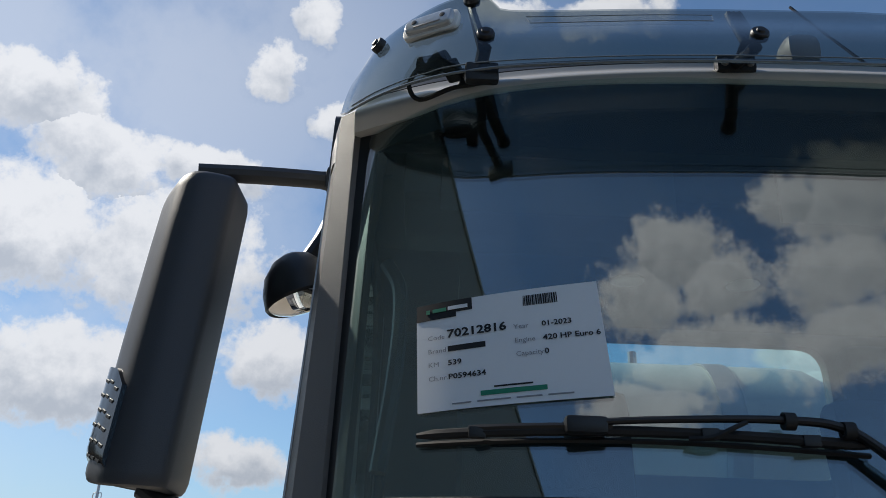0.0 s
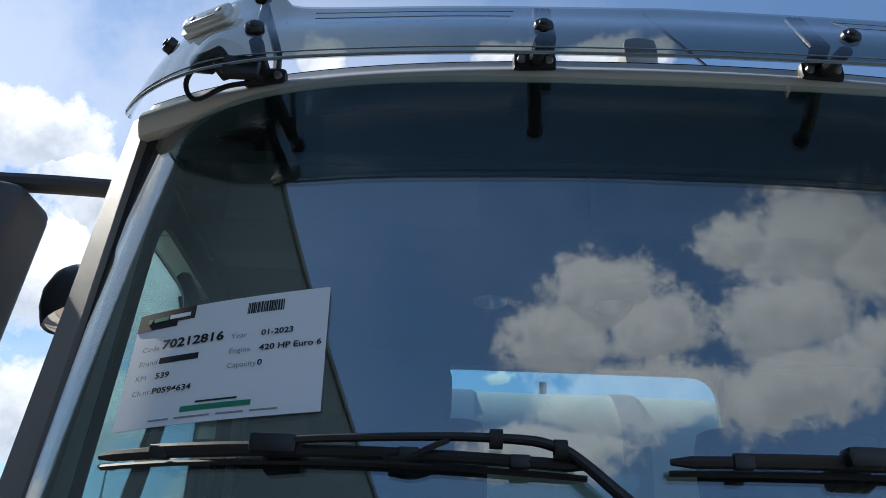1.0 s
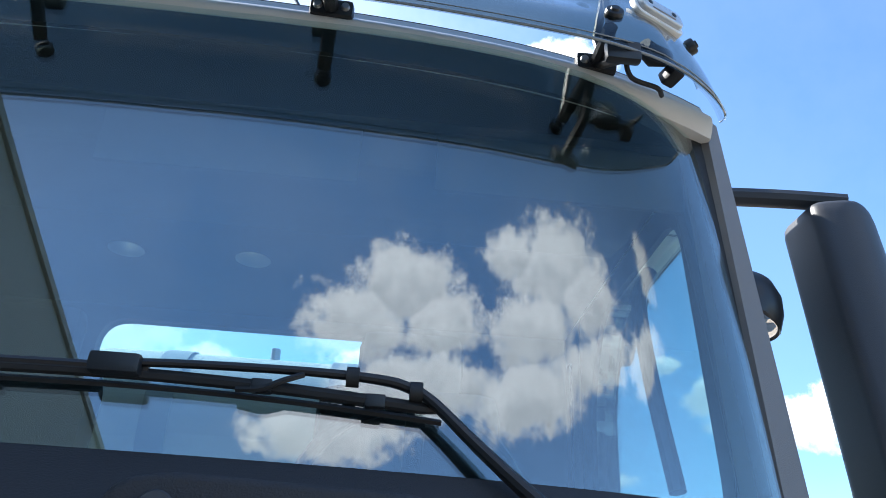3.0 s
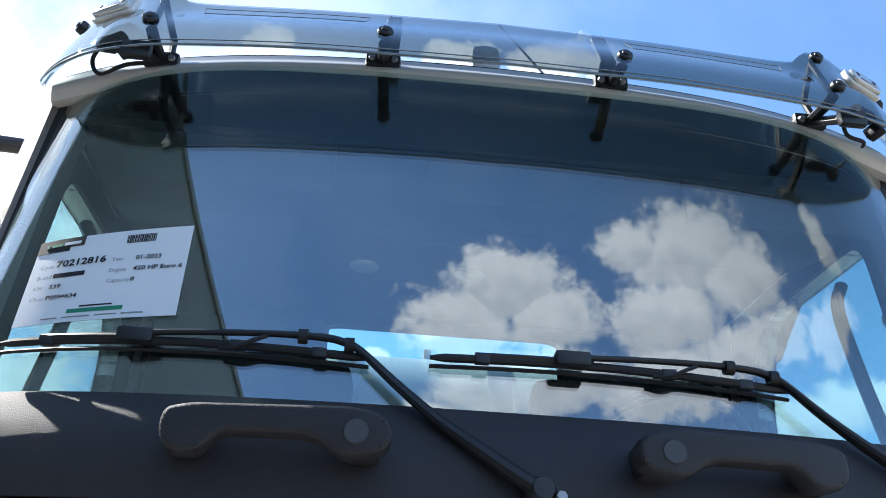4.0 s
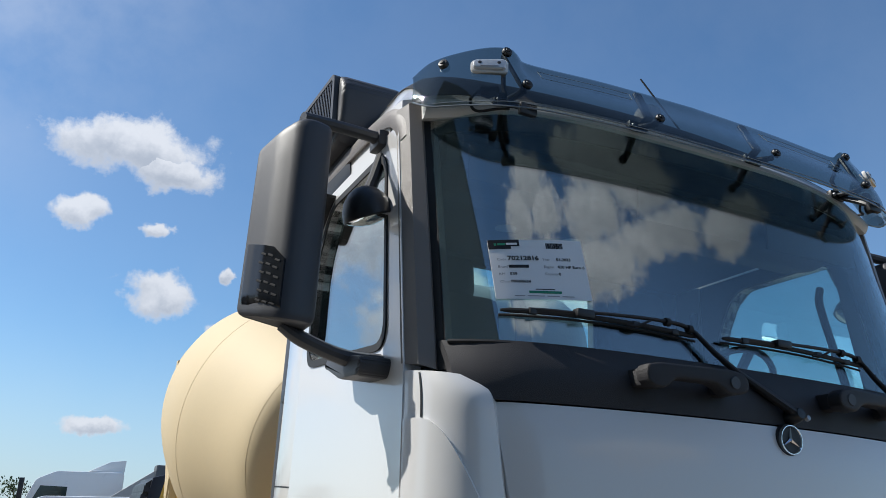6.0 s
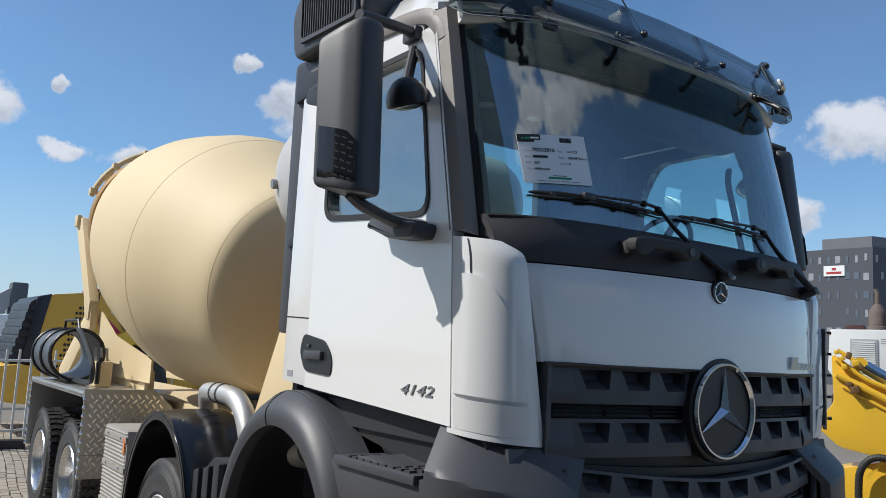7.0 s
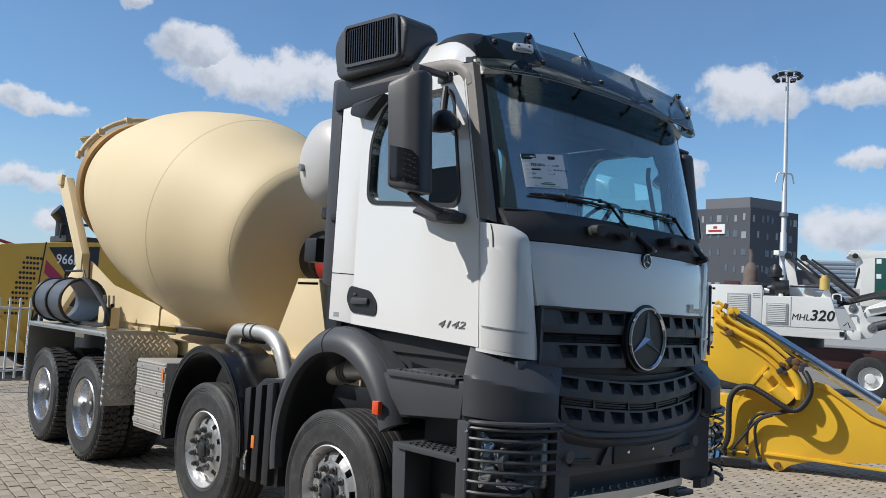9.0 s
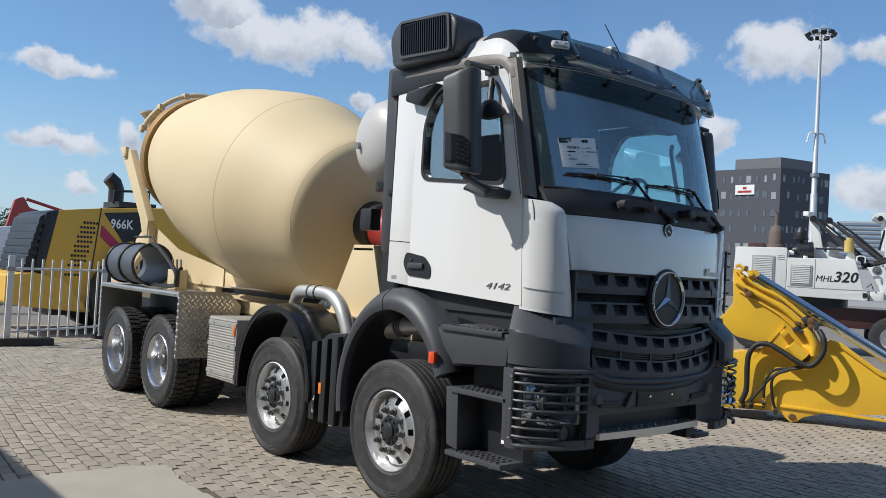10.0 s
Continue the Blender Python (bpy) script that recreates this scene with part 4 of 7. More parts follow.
def visor_x(u):
    """Columns lie closer together where the visor turns the corner."""
    t = 2 * u - 1
    return math.copysign(1.10 * (1 - (1 - abs(t)) ** 1.6), t)


def visor_sheet():
    """Smoked sheet, doubled to its thickness."""
    bm = bmesh.new()
    nu, nv = 120, 24
    grid = [[[bm.verts.new(visor_point(visor_x(i / nu), j / nv) + Vector((0, off, 0))) for j in range(nv + 1)] for i in range(nu + 1)] for off in (0.0, 0.005)]
    for i in range(nu):
        for j in range(nv):
            for a in grid:
                bm.faces.new((a[i][j], a[i + 1][j], a[i + 1][j + 1], a[i][j + 1]))
    return bm


visor_edge = [visor_point(visor_x(u), 0.0) + Vector((0, -0.001, 0.001)) for u in np.linspace(0.01, 0.99, 90)]
visor_fold = [visor_point(visor_x(u), 0.06) + Vector((0, -0.002, 0)) for u in np.linspace(0.06, 0.94, 80)]
visor = part("sun_visor", visor_sheet(), SMOKE, truck, "smoked transparent sun visor")


part("visor_edge", tube(visor_edge, 0.0028, 6), ACRYLIC_EDGE, visor, "bright folded visor edge")
part("visor_fold", tube(visor_fold, 0.0014, 5), ACRYLIC_EDGE, visor)
for s in (-1, 1):
    slot = [visor_point(s * x, 0.705) for x in np.linspace(0.33, 0.71, 16)] + [visor_point(s * x, 0.86) for x in np.linspace(0.72, 0.32, 16)]
    part("panel_fold", tube([*slot, slot[0]], 0.0010, 5, caps=False), ACRYLIC_EDGE, visor)


def visor_bolt(q, parent, turn=0.0):
    m = Matrix.Translation(q) @ Matrix.Rotation(radians(turn), 4, "Z") @ Matrix.Rotation(radians(70), 4, "X")
    part("bolt", lathe([(0, 0.010), (0.008, 0.009), (0.009, 0.005), (0.016, 0.004), (0.018, 0.0), (0.018, -0.012), (0.010, -0.014)], m, 14), BLACK, parent)


for x in (-0.80, -0.275, 0.275, 0.80):
    outer = abs(x) > 0.5
    a = Vector((x, header_y(x) - 0.012, 3.205 - (0.015 if outer else 0.0)))
    low = visor_point(x, 0.36) + Vector((0, 0.004, 0))
    top = visor_point(x * (1.045 if outer else 1.0), 0.93) + Vector((0, 0.006, 0))
    bm = box(a.x - 0.042, a.x + 0.042, a.y - 0.014, a.y + 0.014, a.z - 0.02, a.z + 0.02, bevel=0.011)
    add_tube(bm, [a, a.lerp(low, 0.6) + Vector((0, 0, -0.012)), low + Vector((0, 0.02, -0.012))], 0.014, 8, flat=0.8)
    if outer:
        add_tube(bm, [a + Vector((0.02, 0, 0)), a + Vector((0.01, 0.02, 0.08)), top + Vector((0, 0.02, 0))], 0.009, 8)
        add_tube(bm, [low + Vector((0, 0.02, -0.01)), top + Vector((0, 0.02, 0))], 0.008, 8)
    else:
        stay = x + (0.014 if x < 0 else -0.014)
        for shift in (-0.011, 0.0, 0.011):
            add_tube(bm, [a + Vector((stay - x + shift, 0.004, 0.0)), visor_point(stay + shift, 0.5) + Vector((0, 0.045, 0)), visor_point(stay + shift, 0.96) + Vector((0, 0.012, 0))], 0.009, 8)
    if outer:
        add_box(bm, x - 0.032, x + 0.032, 0.160, 0.182, 3.062, 3.104, bevel=0.008)
        add_tube(bm, [Vector((x, 0.175, 3.09)), Vector((x * 1.03, 0.25, 3.14)), a], 0.012, 8)
    bracket = part("visor_bracket", bm, BLACK, truck, "black visor bracket")
    for dx in (-0.026, 0.026):
        part("screw", lathe([(0, 0.008), (0.007, 0.007), (0.009, 0.0)], Matrix.Translation(a + Vector((dx, -0.014, -0.002))) @ Matrix.Rotation(radians(90), 4, "X"), 10), STEEL, bracket)
    visor_bolt(low + Vector((0, -0.008, 0)), bracket)
    if outer:
        visor_bolt(top + Vector((0, -0.01, 0)), bracket)
for s in (-1, 1):
    p = Vector((s * 0.900, 0.254, 3.254))
    turn = Matrix.Translation(p) @ Matrix.Rotation(radians(s * 27), 4, "Z") @ Matrix.Rotation(radians(-14), 4, "X")
    ml = part("marker_light", prism(rounded([(-0.055, -0.019), (0.055, -0.023), (0.055, 0.023), (-0.055, 0.019)], 0.016, 4), "y", -0.020, 0.0, bevel=0.006, segments=3), LENS, truck, "clear position lamp with pale rim")
    base = part("lamp_base", prism(rounded([(-0.063, -0.026), (0.063, -0.031), (0.063, 0.031), (-0.063, 0.026)], 0.02, 4), "y", -0.008, 0.006, bevel=0.004), HEADER, ml)
    ml.matrix_basis = turn
    for dx in (-0.032, 0.032):
        part("lens_screw", lathe([(0, 0.003), (0.006, 0.002), (0.007, -0.002)], Matrix.Translation((dx, -0.019, 0.004)) @ Matrix.Rotation(radians(90), 4, "X"), 10), BLACK, ml)
    part("lamp_bar", box(-0.03, 0.03, -0.022, -0.018, -0.014, -0.010, bevel=0.001), STEEL, ml)
    part("cable_plug", tube([(-0.03, 0.03, -0.075), (0.0, 0.035, -0.08), (0.035, 0.03, -0.072)], [0.018, 0.022, 0.017], 10), BLACK, ml)
    part("lamp_cable", tube(smooth_path([(-0.03, 0.03, -0.075), (-0.06, 0.05, -0.10), (-0.04, 0.07, -0.13), (0.03, 0.07, -0.12), (0.07, 0.09, -0.10)], 5), 0.005, 8), RUBBER, ml)
    part("cable_clip", box(0.03, 0.06, 0.02, 0.06, -0.12, -0.09, bevel=0.006), BLACK, ml)
    visor_bolt(visor_point(s * 1.03, 0.80) + Vector((s * 0.010, -0.010, 0)), visor, s * 55)
part("roof_aerial_base", box(-0.045, 0.045, 0.50, 0.60, 3.40, 3.49, bevel=0.034), TANK, truck, "pale grey domed roof aerial base")
part("aerial", tube([(0.20, 0.55, 3.40), (0.12, 0.62, 3.58), (0.06, 0.66, 3.70)], 0.004, 6), BLACK, truck, "thin whip aerial")

# raised air intake and its duct behind the cab
INTAKE = rounded([(1.0, 3.25), (1.70, 3.245), (1.76, 3.50), (1.66, 3.615), (1.08, 3.58), (0.98, 3.50)], 0.07, 4)
for_intake = part("air_intake", prism(INTAKE, "x", -1.185, -0.90, bevel=0.03, segments=3), PLASTIC, truck, "dark raised air intake box with ribbed grille")
part("intake_grille", prism(rounded([(1.04, 3.30), (1.58, 3.325), (1.60, 3.575), (1.07, 3.545)], 0.03), "x", -1.192, -1.18), BLACK, for_intake)
part("intake_frame", frame_plate(rounded([(1.02, 3.28), (1.60, 3.305), (1.62, 3.595), (1.05, 3.565)], 0.04), rounded([(1.04, 3.30), (1.58, 3.325), (1.60, 3.575), (1.07, 3.545)], 0.03), "x", -1.205, -1.18), PLASTIC, for_intake)
for i in range(22):
    y = 1.055 + i * 0.0248
    rib = prism([(y, 3.305), (y + 0.009, 3.305), (y + 0.027, 3.555), (y + 0.018, 3.555)], "x", -1.203, -1.19)
    part("intake_rib", rib, GUARD, for_intake)
part("intake_neck", prism([(1.0, 3.10), (1.80, 3.05), (1.80, 3.27), (1.05, 3.27)], "x", -1.12, -0.80, bevel=0.03), BLACK, truck)
part("intake_duct", prism([(1.74, 1.85), (1.86, 1.85), (1.88, 3.30), (1.74, 3.30)], "x", -1.09, -0.72, bevel=0.03), PLASTIC, truck, "tall dark intake duct behind the cab")
for z in (2.32, 3.13):
    part("duct_clip", box(-1.105, -1.08, 1.70, 1.78, z - 0.03, z + 0.03, bevel=0.01), BLACK, truck)

# mirrors
for s in (-1, 1):
    def sided(bm):
        return bm if s < 0 else mirrored(bm)

    outline = rounded([(-1.525, 0.685), (-1.490, 0.602), (-1.44, 0.545), (-1.39, 0.535), (-1.322, 0.560), (-1.318, 0.705), (-1.535, 0.705)], 0.022, 3)
    shell = bmesh.new()
    rings = []
    for z, k in ((2.350, 0.86), (2.353, 0.93), (2.362, 0.975), (2.378, 1.0), (2.50, 1.0), (2.70, 1.0), (2.90, 1.0), (3.015, 1.0), (3.036, 0.975), (3.046, 0.93), (3.05, 0.86)):
        ring = []
        for x, y in outline:
            x, y = -1.44 + (x + 1.44) * k, 0.65 + (y - 0.65) * k
            side = max(0.0, (-1.41 - x) / 0.145)
            top, low = min(1.0, max(0.0, (z - 2.70) / 0.35)), min(1.0, max(0.0, (2.50 - z) / 0.15))
            ring.append(shell.verts.new((x - 0.018 + 0.03 * (z - 2.7), y - 0.065 + 0.11 * (z - 2.7), z - 0.11 * top ** 2 * side ** 1.6 + 0.05 * low ** 2 * side ** 2)))
        rings.append(ring)
    for a, b in zip(rings, rings[1:]):
        for n in range(len(a)):
            shell.faces.new((a[n - 1], a[n], b[n], b[n - 1]))
    shell.faces.new(rings[0])
    shell.faces.new(rings[-1])
    mirror = part("main_mirror", sided(shell), PLASTIC, truck, "tall dark plastic door mirror")
    mirror_face = box(-1.52, -1.355, 0.640, 0.646, 2.42, 2.90, bevel=0.002)
    for v in mirror_face.verts:
        v.co.y += 0.11 * (v.co.z - 2.7)
    part("mirror_face", sided(mirror_face), MIRROR, mirror, "silvered mirror glass")
    def guard_skin(u, v):
        """Skin over the lower outer corner; u goes round from the outer side to the front."""
        pts = [(-1.526, 0.70), (-1.531, 0.68), (-1.518, 0.640), (-1.498, 0.598), (-1.472, 0.568), (-1.443, 0.540)]
        k = min(4, int(u * 5))
        a, b = Vector(pts[k]), Vector(pts[k + 1])
        p = a.lerp(b, u * 5 - k)
        top = 2.62 - 0.05 * u - 0.03 * max(0.0, u - 0.8) / 0.2
        z = 2.385 + (top - 2.385) * v - (0.0 if u < 0.6 else 0.02 * (u - 0.6) / 0.4 * (1 - v))
        tuck = 0.016 * max(0.0, 1 - v * 6)
        return (p.x - 0.018 + tuck + 0.03 * (z - 2.7), p.y - 0.065 + tuck + 0.11 * (z - 2.7), z)
    cover = part("mirror_corner", sided(sheet(guard_skin, 20, 14, (0.012, 0.012, 0))), GUARD, mirror, "black studded corner guard")
    bm = bmesh.new()
    for i in range(3):
        for j in range(6):
            u, v = 0.60 + 0.13 * i + 0.03 * (j % 2), 0.13 + 0.145 * j
            p, q = Vector(guard_skin(u, v)), Vector(guard_skin(u + 0.04, v))
            a = math.atan2(q.y - p.y, q.x - p.x)
            add_prism_at = Matrix.Translation(p) @ Matrix.Rotation(a, 4, "Z") @ Matrix.Rotation(radians(22), 4, "Y")
            add_box(bm, -0.010, 0.010, -0.0015, 0.003, -0.0035, 0.0035, bevel=0.001, segments=1, m=add_prism_at)
    part("corner_studs", sided(bm), RUBBER, cover)["kind"] = "stuff"
    up = tube(smooth_path([(-1.43, 0.57, 3.070), (-1.30, 0.60, 3.085), (-1.16, 0.64, 3.10), (-1.09, 0.66, 3.10)], 4), [0.026] * 9 + [0.03] * 4, 10, flat=0.8)
    part("upper_arm", sided(up), PLASTIC, mirror, "dark upper mirror arm")
    part("arm_foot", sided(box(-1.145, -1.085, 0.61, 0.71, 3.065, 3.125, bevel=0.012)), PLASTIC, mirror)
    low = tube(smooth_path([(-1.43, 0.56, 2.36), (-1.36, 0.56, 2.325), (-1.22, 0.56, 2.285), (-1.10, 0.52, 2.27)], 4), [0.022, 0.024, 0.026, 0.028, 0.03, 0.03, 0.03, 0.03, 0.032, 0.034, 0.036, 0.038, 0.04], 10, flat=0.8)
    part("lower_arm", sided(low), PLASTIC, mirror, "dark lower mirror arm")
    part("lower_foot", sided(prism(rounded([(0.42, 2.27), (0.74, 2.33), (0.80, 2.29), (0.62, 2.225), (0.44, 2.215)], 0.03), "x", -1.215, -1.10, bevel=0.015)), PLASTIC, mirror, "dark mirror foot on the door")
    apex = Vector((-0.36, -0.10, 0.93)).normalized()
    kerb_m = Matrix.Translation((-1.160, 0.60, 2.772)) @ apex.to_track_quat("Z", "Y").to_matrix().to_4x4() @ Matrix.Diagonal((0.84, 0.76, 0.95, 1))
    kerb = part("kerb_mirror", sided(lathe([(0.104, 0.004), (0.108, 0.0), (0.112, 0.006), (0.108, 0.04), (0.092, 0.075), (0.06, 0.105), (0.03, 0.118), (0, 0.122)], kerb_m, 28)), BLACK, truck,
                "rounded black kerb mirror over the door window")
    part("kerb_glass", sided(lathe([(0, -0.022), (0.05, -0.016), (0.09, -0.004), (0.104, 0.004)], kerb_m, 28)), MIRROR, kerb, "curved mirror glass")
    part("kerb_arm", sided(tube([(-1.17, 0.61, 2.86), (-1.14, 0.64, 2.94), (-1.11, 0.66, 3.04)], 0.022, 10)), BLACK, kerb)

# type number on the door
letters("type_number", "4142", 0.058, STEEL, truck, Matrix.Translation((-1.117, 0.617, 1.625)) @ Matrix.Rotation(radians(-90), 4, "Z") @ Matrix.Rotation(radians(90), 4, "X"), 0.003, 0.0, shear=0.3, wide=1.95)
part("small_label", box(-1.1095, -1.107, 1.60, 1.66, 1.64, 1.67), GREY_INK, truck)

# cab interior
part("dashboard", sheet(lambda u, v: ((2 * u - 1) * 1.02, 0.24 + 0.13 * ((2 * u - 1) * 1.02) ** 2 + 0.42 * v, 2.24 + 0.09 * math.sin(v * 2.6) - 0.12 * v * v + 0.05 * max(0, (2 * u - 1)) * v), 20, 8, (0, 0, -0.4)), DASH, truck, "dark moulded dashboard")
wheel_m = Matrix.Translation((0.50, 0.72, 2.36)) @ Matrix.Rotation(radians(-52), 4, "X")
sw = part("steering_wheel", lathe([(0.225 + 0.014 * math.cos(a), 0.014 * math.sin(a)) for a in np.linspace(0, math.tau, 10)[:-1]], wheel_m, 40, closed=True), BLACK, truck, "dark steering wheel")
bm = lathe([(0, 0.03), (0.075, 0.02), (0.085, -0.03)], wheel_m, 20)
for a in (20, 160, 270):
    add_box(bm, 0.0, 0.22, -0.018, 0.018, -0.012, 0.008, m=wheel_m @ Matrix.Rotation(radians(a), 4, "Z"))
part("wheel_hub", bm, DASH, sw)
for sx_ in (-0.55, 0.52):
    seat = part("cab_seat", box(sx_ - 0.26, sx_ + 0.26, 0.70, 1.22, 2.02, 2.18, bevel=0.05), FABRIC, truck, "dark fabric cab seat")
    part("backrest", box(-0.25, 0.25, -0.07, 0.07, 0, 0.66, bevel=0.06, m=Matrix.Translation((sx_, 1.20, 2.12)) @ Matrix.Rotation(radians(-8), 4, "X")), FABRIC, seat)
    part("headrest", box(-0.15, 0.15, -0.05, 0.05, 0, 0.2, bevel=0.045, m=Matrix.Translation((sx_, 1.31, 2.76)) @ Matrix.Rotation(radians(-8), 4, "X")), FABRIC, seat)
    part("seat_base", box(sx_ - 0.2, sx_ + 0.2, 0.8, 1.16, 1.55, 2.03, bevel=0.02), BLACK, seat)
shelf = prism(rounded([(0.46, 3.09), (0.46, 2.98), (0.62, 2.955), (0.80, 2.99), (0.82, 3.09)], 0.03), "x", -0.95, 0.95, bevel=0.01)
part("roof_shelf", shelf, TRIM, truck, "grey overhead storage shelf")
for x in (-0.62, 0.10, 0.75):
    part("sun_blind", box(x - 0.25, x + 0.25, 0.44, 0.455, 2.93, 3.06, bevel=0.006), TRIM, truck)
for x in (-0.30, 0.05):
    part("reading_lamp", lathe([(0, 0.0), (0.05, 0.004), (0.055, 0.02)], Matrix.Translation((x, 1.2, 3.095)), 20), LENS, truck)
for s in (-1, 1):
    part("inner_door_trim", box(*sorted((s * 1.055, s * 1.03)), 0.45, 1.42, 1.6, 2.33, bevel=0.01), TRIM, truck)
    part("inner_pillar", tube([(s * 1.035, 0.335, 2.25), (s * 1.035, 0.43, 2.7), (s * 1.02, 0.53, 3.13)], 0.026, 8), DASH, truck, "grey inner pillar trim")
    part("grab_rail", tube(smooth_path([(s * 0.97, 0.52, 2.40), (s * 0.95, 0.56, 2.62), (s * 0.95, 0.60, 2.80), (s * 0.985, 0.62, 2.88)], 5), 0.017, 8), BLACK, truck, "dark inner grab rail")
    part("belt", box(*sorted((s * 1.02, s * 1.012)), 1.44, 1.49, 2.0, 2.95), BLACK, truck)

# wheels
def tyre_profile(width, R, grooves):
    h = width / 2
    side = [(0.284, -h * 0.80), (0.305, -h * 0.90), (0.318, -h * 0.93), (0.320, -h * 0.945), (0.326, -h * 0.945), (0.328, -h * 0.94), (0.385, -h), (0.42, -h * 0.998)]
    for r in (0.438, 0.450, 0.462, 0.474):
        side += [(r, -h * (1.0 - (r - 0.42) * 0.9)), (r + 0.003, -h * (1.0 - (r - 0.42) * 0.9) - 0.0025), (r + 0.006, -h * (1.0 - (r - 0.414) * 0.9))]
    side += [(R - 0.028, -h * 0.93), (R - 0.006, -h * 0.86)]
    tread = [(R, -h * 0.80)]
    for g in range(grooves):
        c = -h * 0.62 + g * (h * 1.24) / (grooves - 1)
        tread += [(R, c - 0.008), (R - 0.014, c - 0.005), (R - 0.014, c + 0.005), (R, c + 0.008)]
    tread += [(R, h * 0.80)]
    return side + tread + [(r, -q) for r, q in side[::-1]]


def lug_tyre(width, R):
    bm = lathe(tyre_profile(width, R - 0.014, 4), None, 72, closed=True)
    n = 46
    for i in range(n):
        for row in range(4):
            a = (i + 0.5 * (row % 2)) * math.tau / n
            c = (-0.375 + 0.25 * row) * width * 0.93
            add_box(bm, R - 0.03, R, -0.024, 0.024, c - 0.031, c + 0.031, m=Matrix.Rotation(a, 4, "Z") @ Matrix.Rotation(radians(14 if row % 2 else -14), 4, "X"))
    return bm


def holed_disc(rings, hole_ring, seg=60, every=6, gap=2):
    """A dished disc with holes in one of its rings."""
    bm = bmesh.new()
    rows = [[bm.verts.new((r * math.cos(i * math.tau / seg), r * math.sin(i * math.tau / seg), h)) for i in range(seg)] for r, h in rings]
    for k, (a, b) in enumerate(zip(rows, rows[1:])):
        for i in range(seg):
            if k in hole_ring and i % every >= every - gap - 1 and i % every < every - 0 and (i % every) != 0 and (i % every) != every - 1 + 1:
                if i % every in (2, 3, 4)[:gap + 1]:
                    continue
            bm.faces.new((a[i], a[(i + 1) % seg], b[(i + 1) % seg], b[i]))
    geom = bmesh.ops.solidify(bm, geom=list(bm.faces), thickness=0.008)
    return bm


def wheel(name, front_axle):
    """Outer side towards +z, turned later."""
    w_ = thing(name, "black truck tyre on silver steel rim", "wheel")
    if front_axle:
        tyre = part("tyre", lathe(tyre_profile(0.33, 0.522, 5), None, 80, closed=True), TYRE, w_, "worn black truck tyre with ribbed tread")
        rim = part("rim", holed_disc([(0.268, 0.05), (0.256, 0.08), (0.248, 0.098), (0.196, 0.128), (0.178, 0.140), (0.10, 0.142)], (2,)), RIM, w_, "silver rim with round holes")
        part("barrel", lathe([(0.30, 0.148), (0.292, 0.155), (0.284, 0.14), (0.276, 0.10), (0.262, 0.04), (0.25, -0.10), (0.29, -0.15)], None, 60), RIM, rim)
        part("hub", lathe([(0, 0.172), (0.050, 0.170), (0.058, 0.165), (0.062, 0.15), (0.100, 0.146), (0.118, 0.138), (0.125, 0.10)], None, 32), BLACK, rim, "black wheel hub")
        for k in range(10):
            a = (k + 0.5) * math.tau / 10
            part("wheel_nut", lathe([(0, 0.192), (0.011, 0.190), (0.013, 0.180), (0.019, 0.178), (0.020, 0.154), (0.027, 0.150), (0.028, 0.138)], Matrix.Translation((0.152 * math.cos(a), 0.152 * math.sin(a), 0)), 8), NUT, rim)
            b = a + 0.3
            part("hub_bolt", lathe([(0, 0.162), (0.010, 0.161), (0.012, 0.145)], Matrix.Translation((0.088 * math.cos(b), 0.088 * math.sin(b), 0)), 6), BLACK, rim)
        part("brake_drum", lathe([(0, 0.02), (0.24, 0.02), (0.24, -0.12)], None, 32), BLACK, w_)
    else:
        part("tyre", lug_tyre(0.30, 0.522), TYRE, w_, "black truck tyre with block tread")
        inner = part("inner_tyre", lug_tyre(0.30, 0.522), TYRE, w_)
        inner.location = (0, 0, -0.335)
        rim = part("rim", lathe([(0.30, 0.135), (0.292, 0.145), (0.282, 0.13), (0.272, 0.09), (0.264, 0.045), (0.256, 0.015), (0.235, 0.0), (0.20, -0.005), (0.12, -0.005)], None, 60), RIM_METAL, w_, "deep polished silver rim")
        part("hub", lathe([(0, 0.095), (0.06, 0.093), (0.075, 0.08), (0.08, 0.04), (0.125, 0.035), (0.13, -0.005)], None, 32), DARK_STEEL, rim, "grey wheel hub")
        for k in range(10):
            a = k * math.tau / 10
            part("wheel_nut", lathe([(0, 0.032), (0.014, 0.030), (0.018, -0.005)], Matrix.Translation((0.165 * math.cos(a), 0.155 * math.sin(a), 0)), 6), STEEL, rim)
    return w_


def placed(w_, s, y, x):
    out = Matrix.Rotation(radians(-90 * -s), 4, "Y")
    w_.matrix_basis = Matrix.Translation((s * x, y, 0.522)) @ out
    return w_


front_wheel, rear_wheel = wheel("front_wheel", True), wheel("rear_wheel", False)
placed(front_wheel, -1, AX[0], 1.045)
placed(rear_wheel, -1, AX[2], 1.06)
for s, y in ((1, AX[0]), (-1, AX[1]), (1, AX[1])):
    ob = copy_thing(front_wheel, Matrix.Translation((s * 1.045, y, 0.522)) @ Matrix.Rotation(radians(90 * s), 4, "Y") @ Matrix.Rotation(radians(17 * y), 4, "Z"))
for s, y in ((1, AX[2]), (-1, AX[3]), (1, AX[3])):
    ob = copy_thing(rear_wheel, Matrix.Translation((s * 1.06, y, 0.522)) @ Matrix.Rotation(radians(90 * s), 4, "Y") @ Matrix.Rotation(radians(11 * y), 4, "Z"))
for ob in list(scene.collection.objects):
    if ob.name.split(".")[0] in ("front_wheel", "rear_wheel"):
        ob["group"] = "truck wheels"

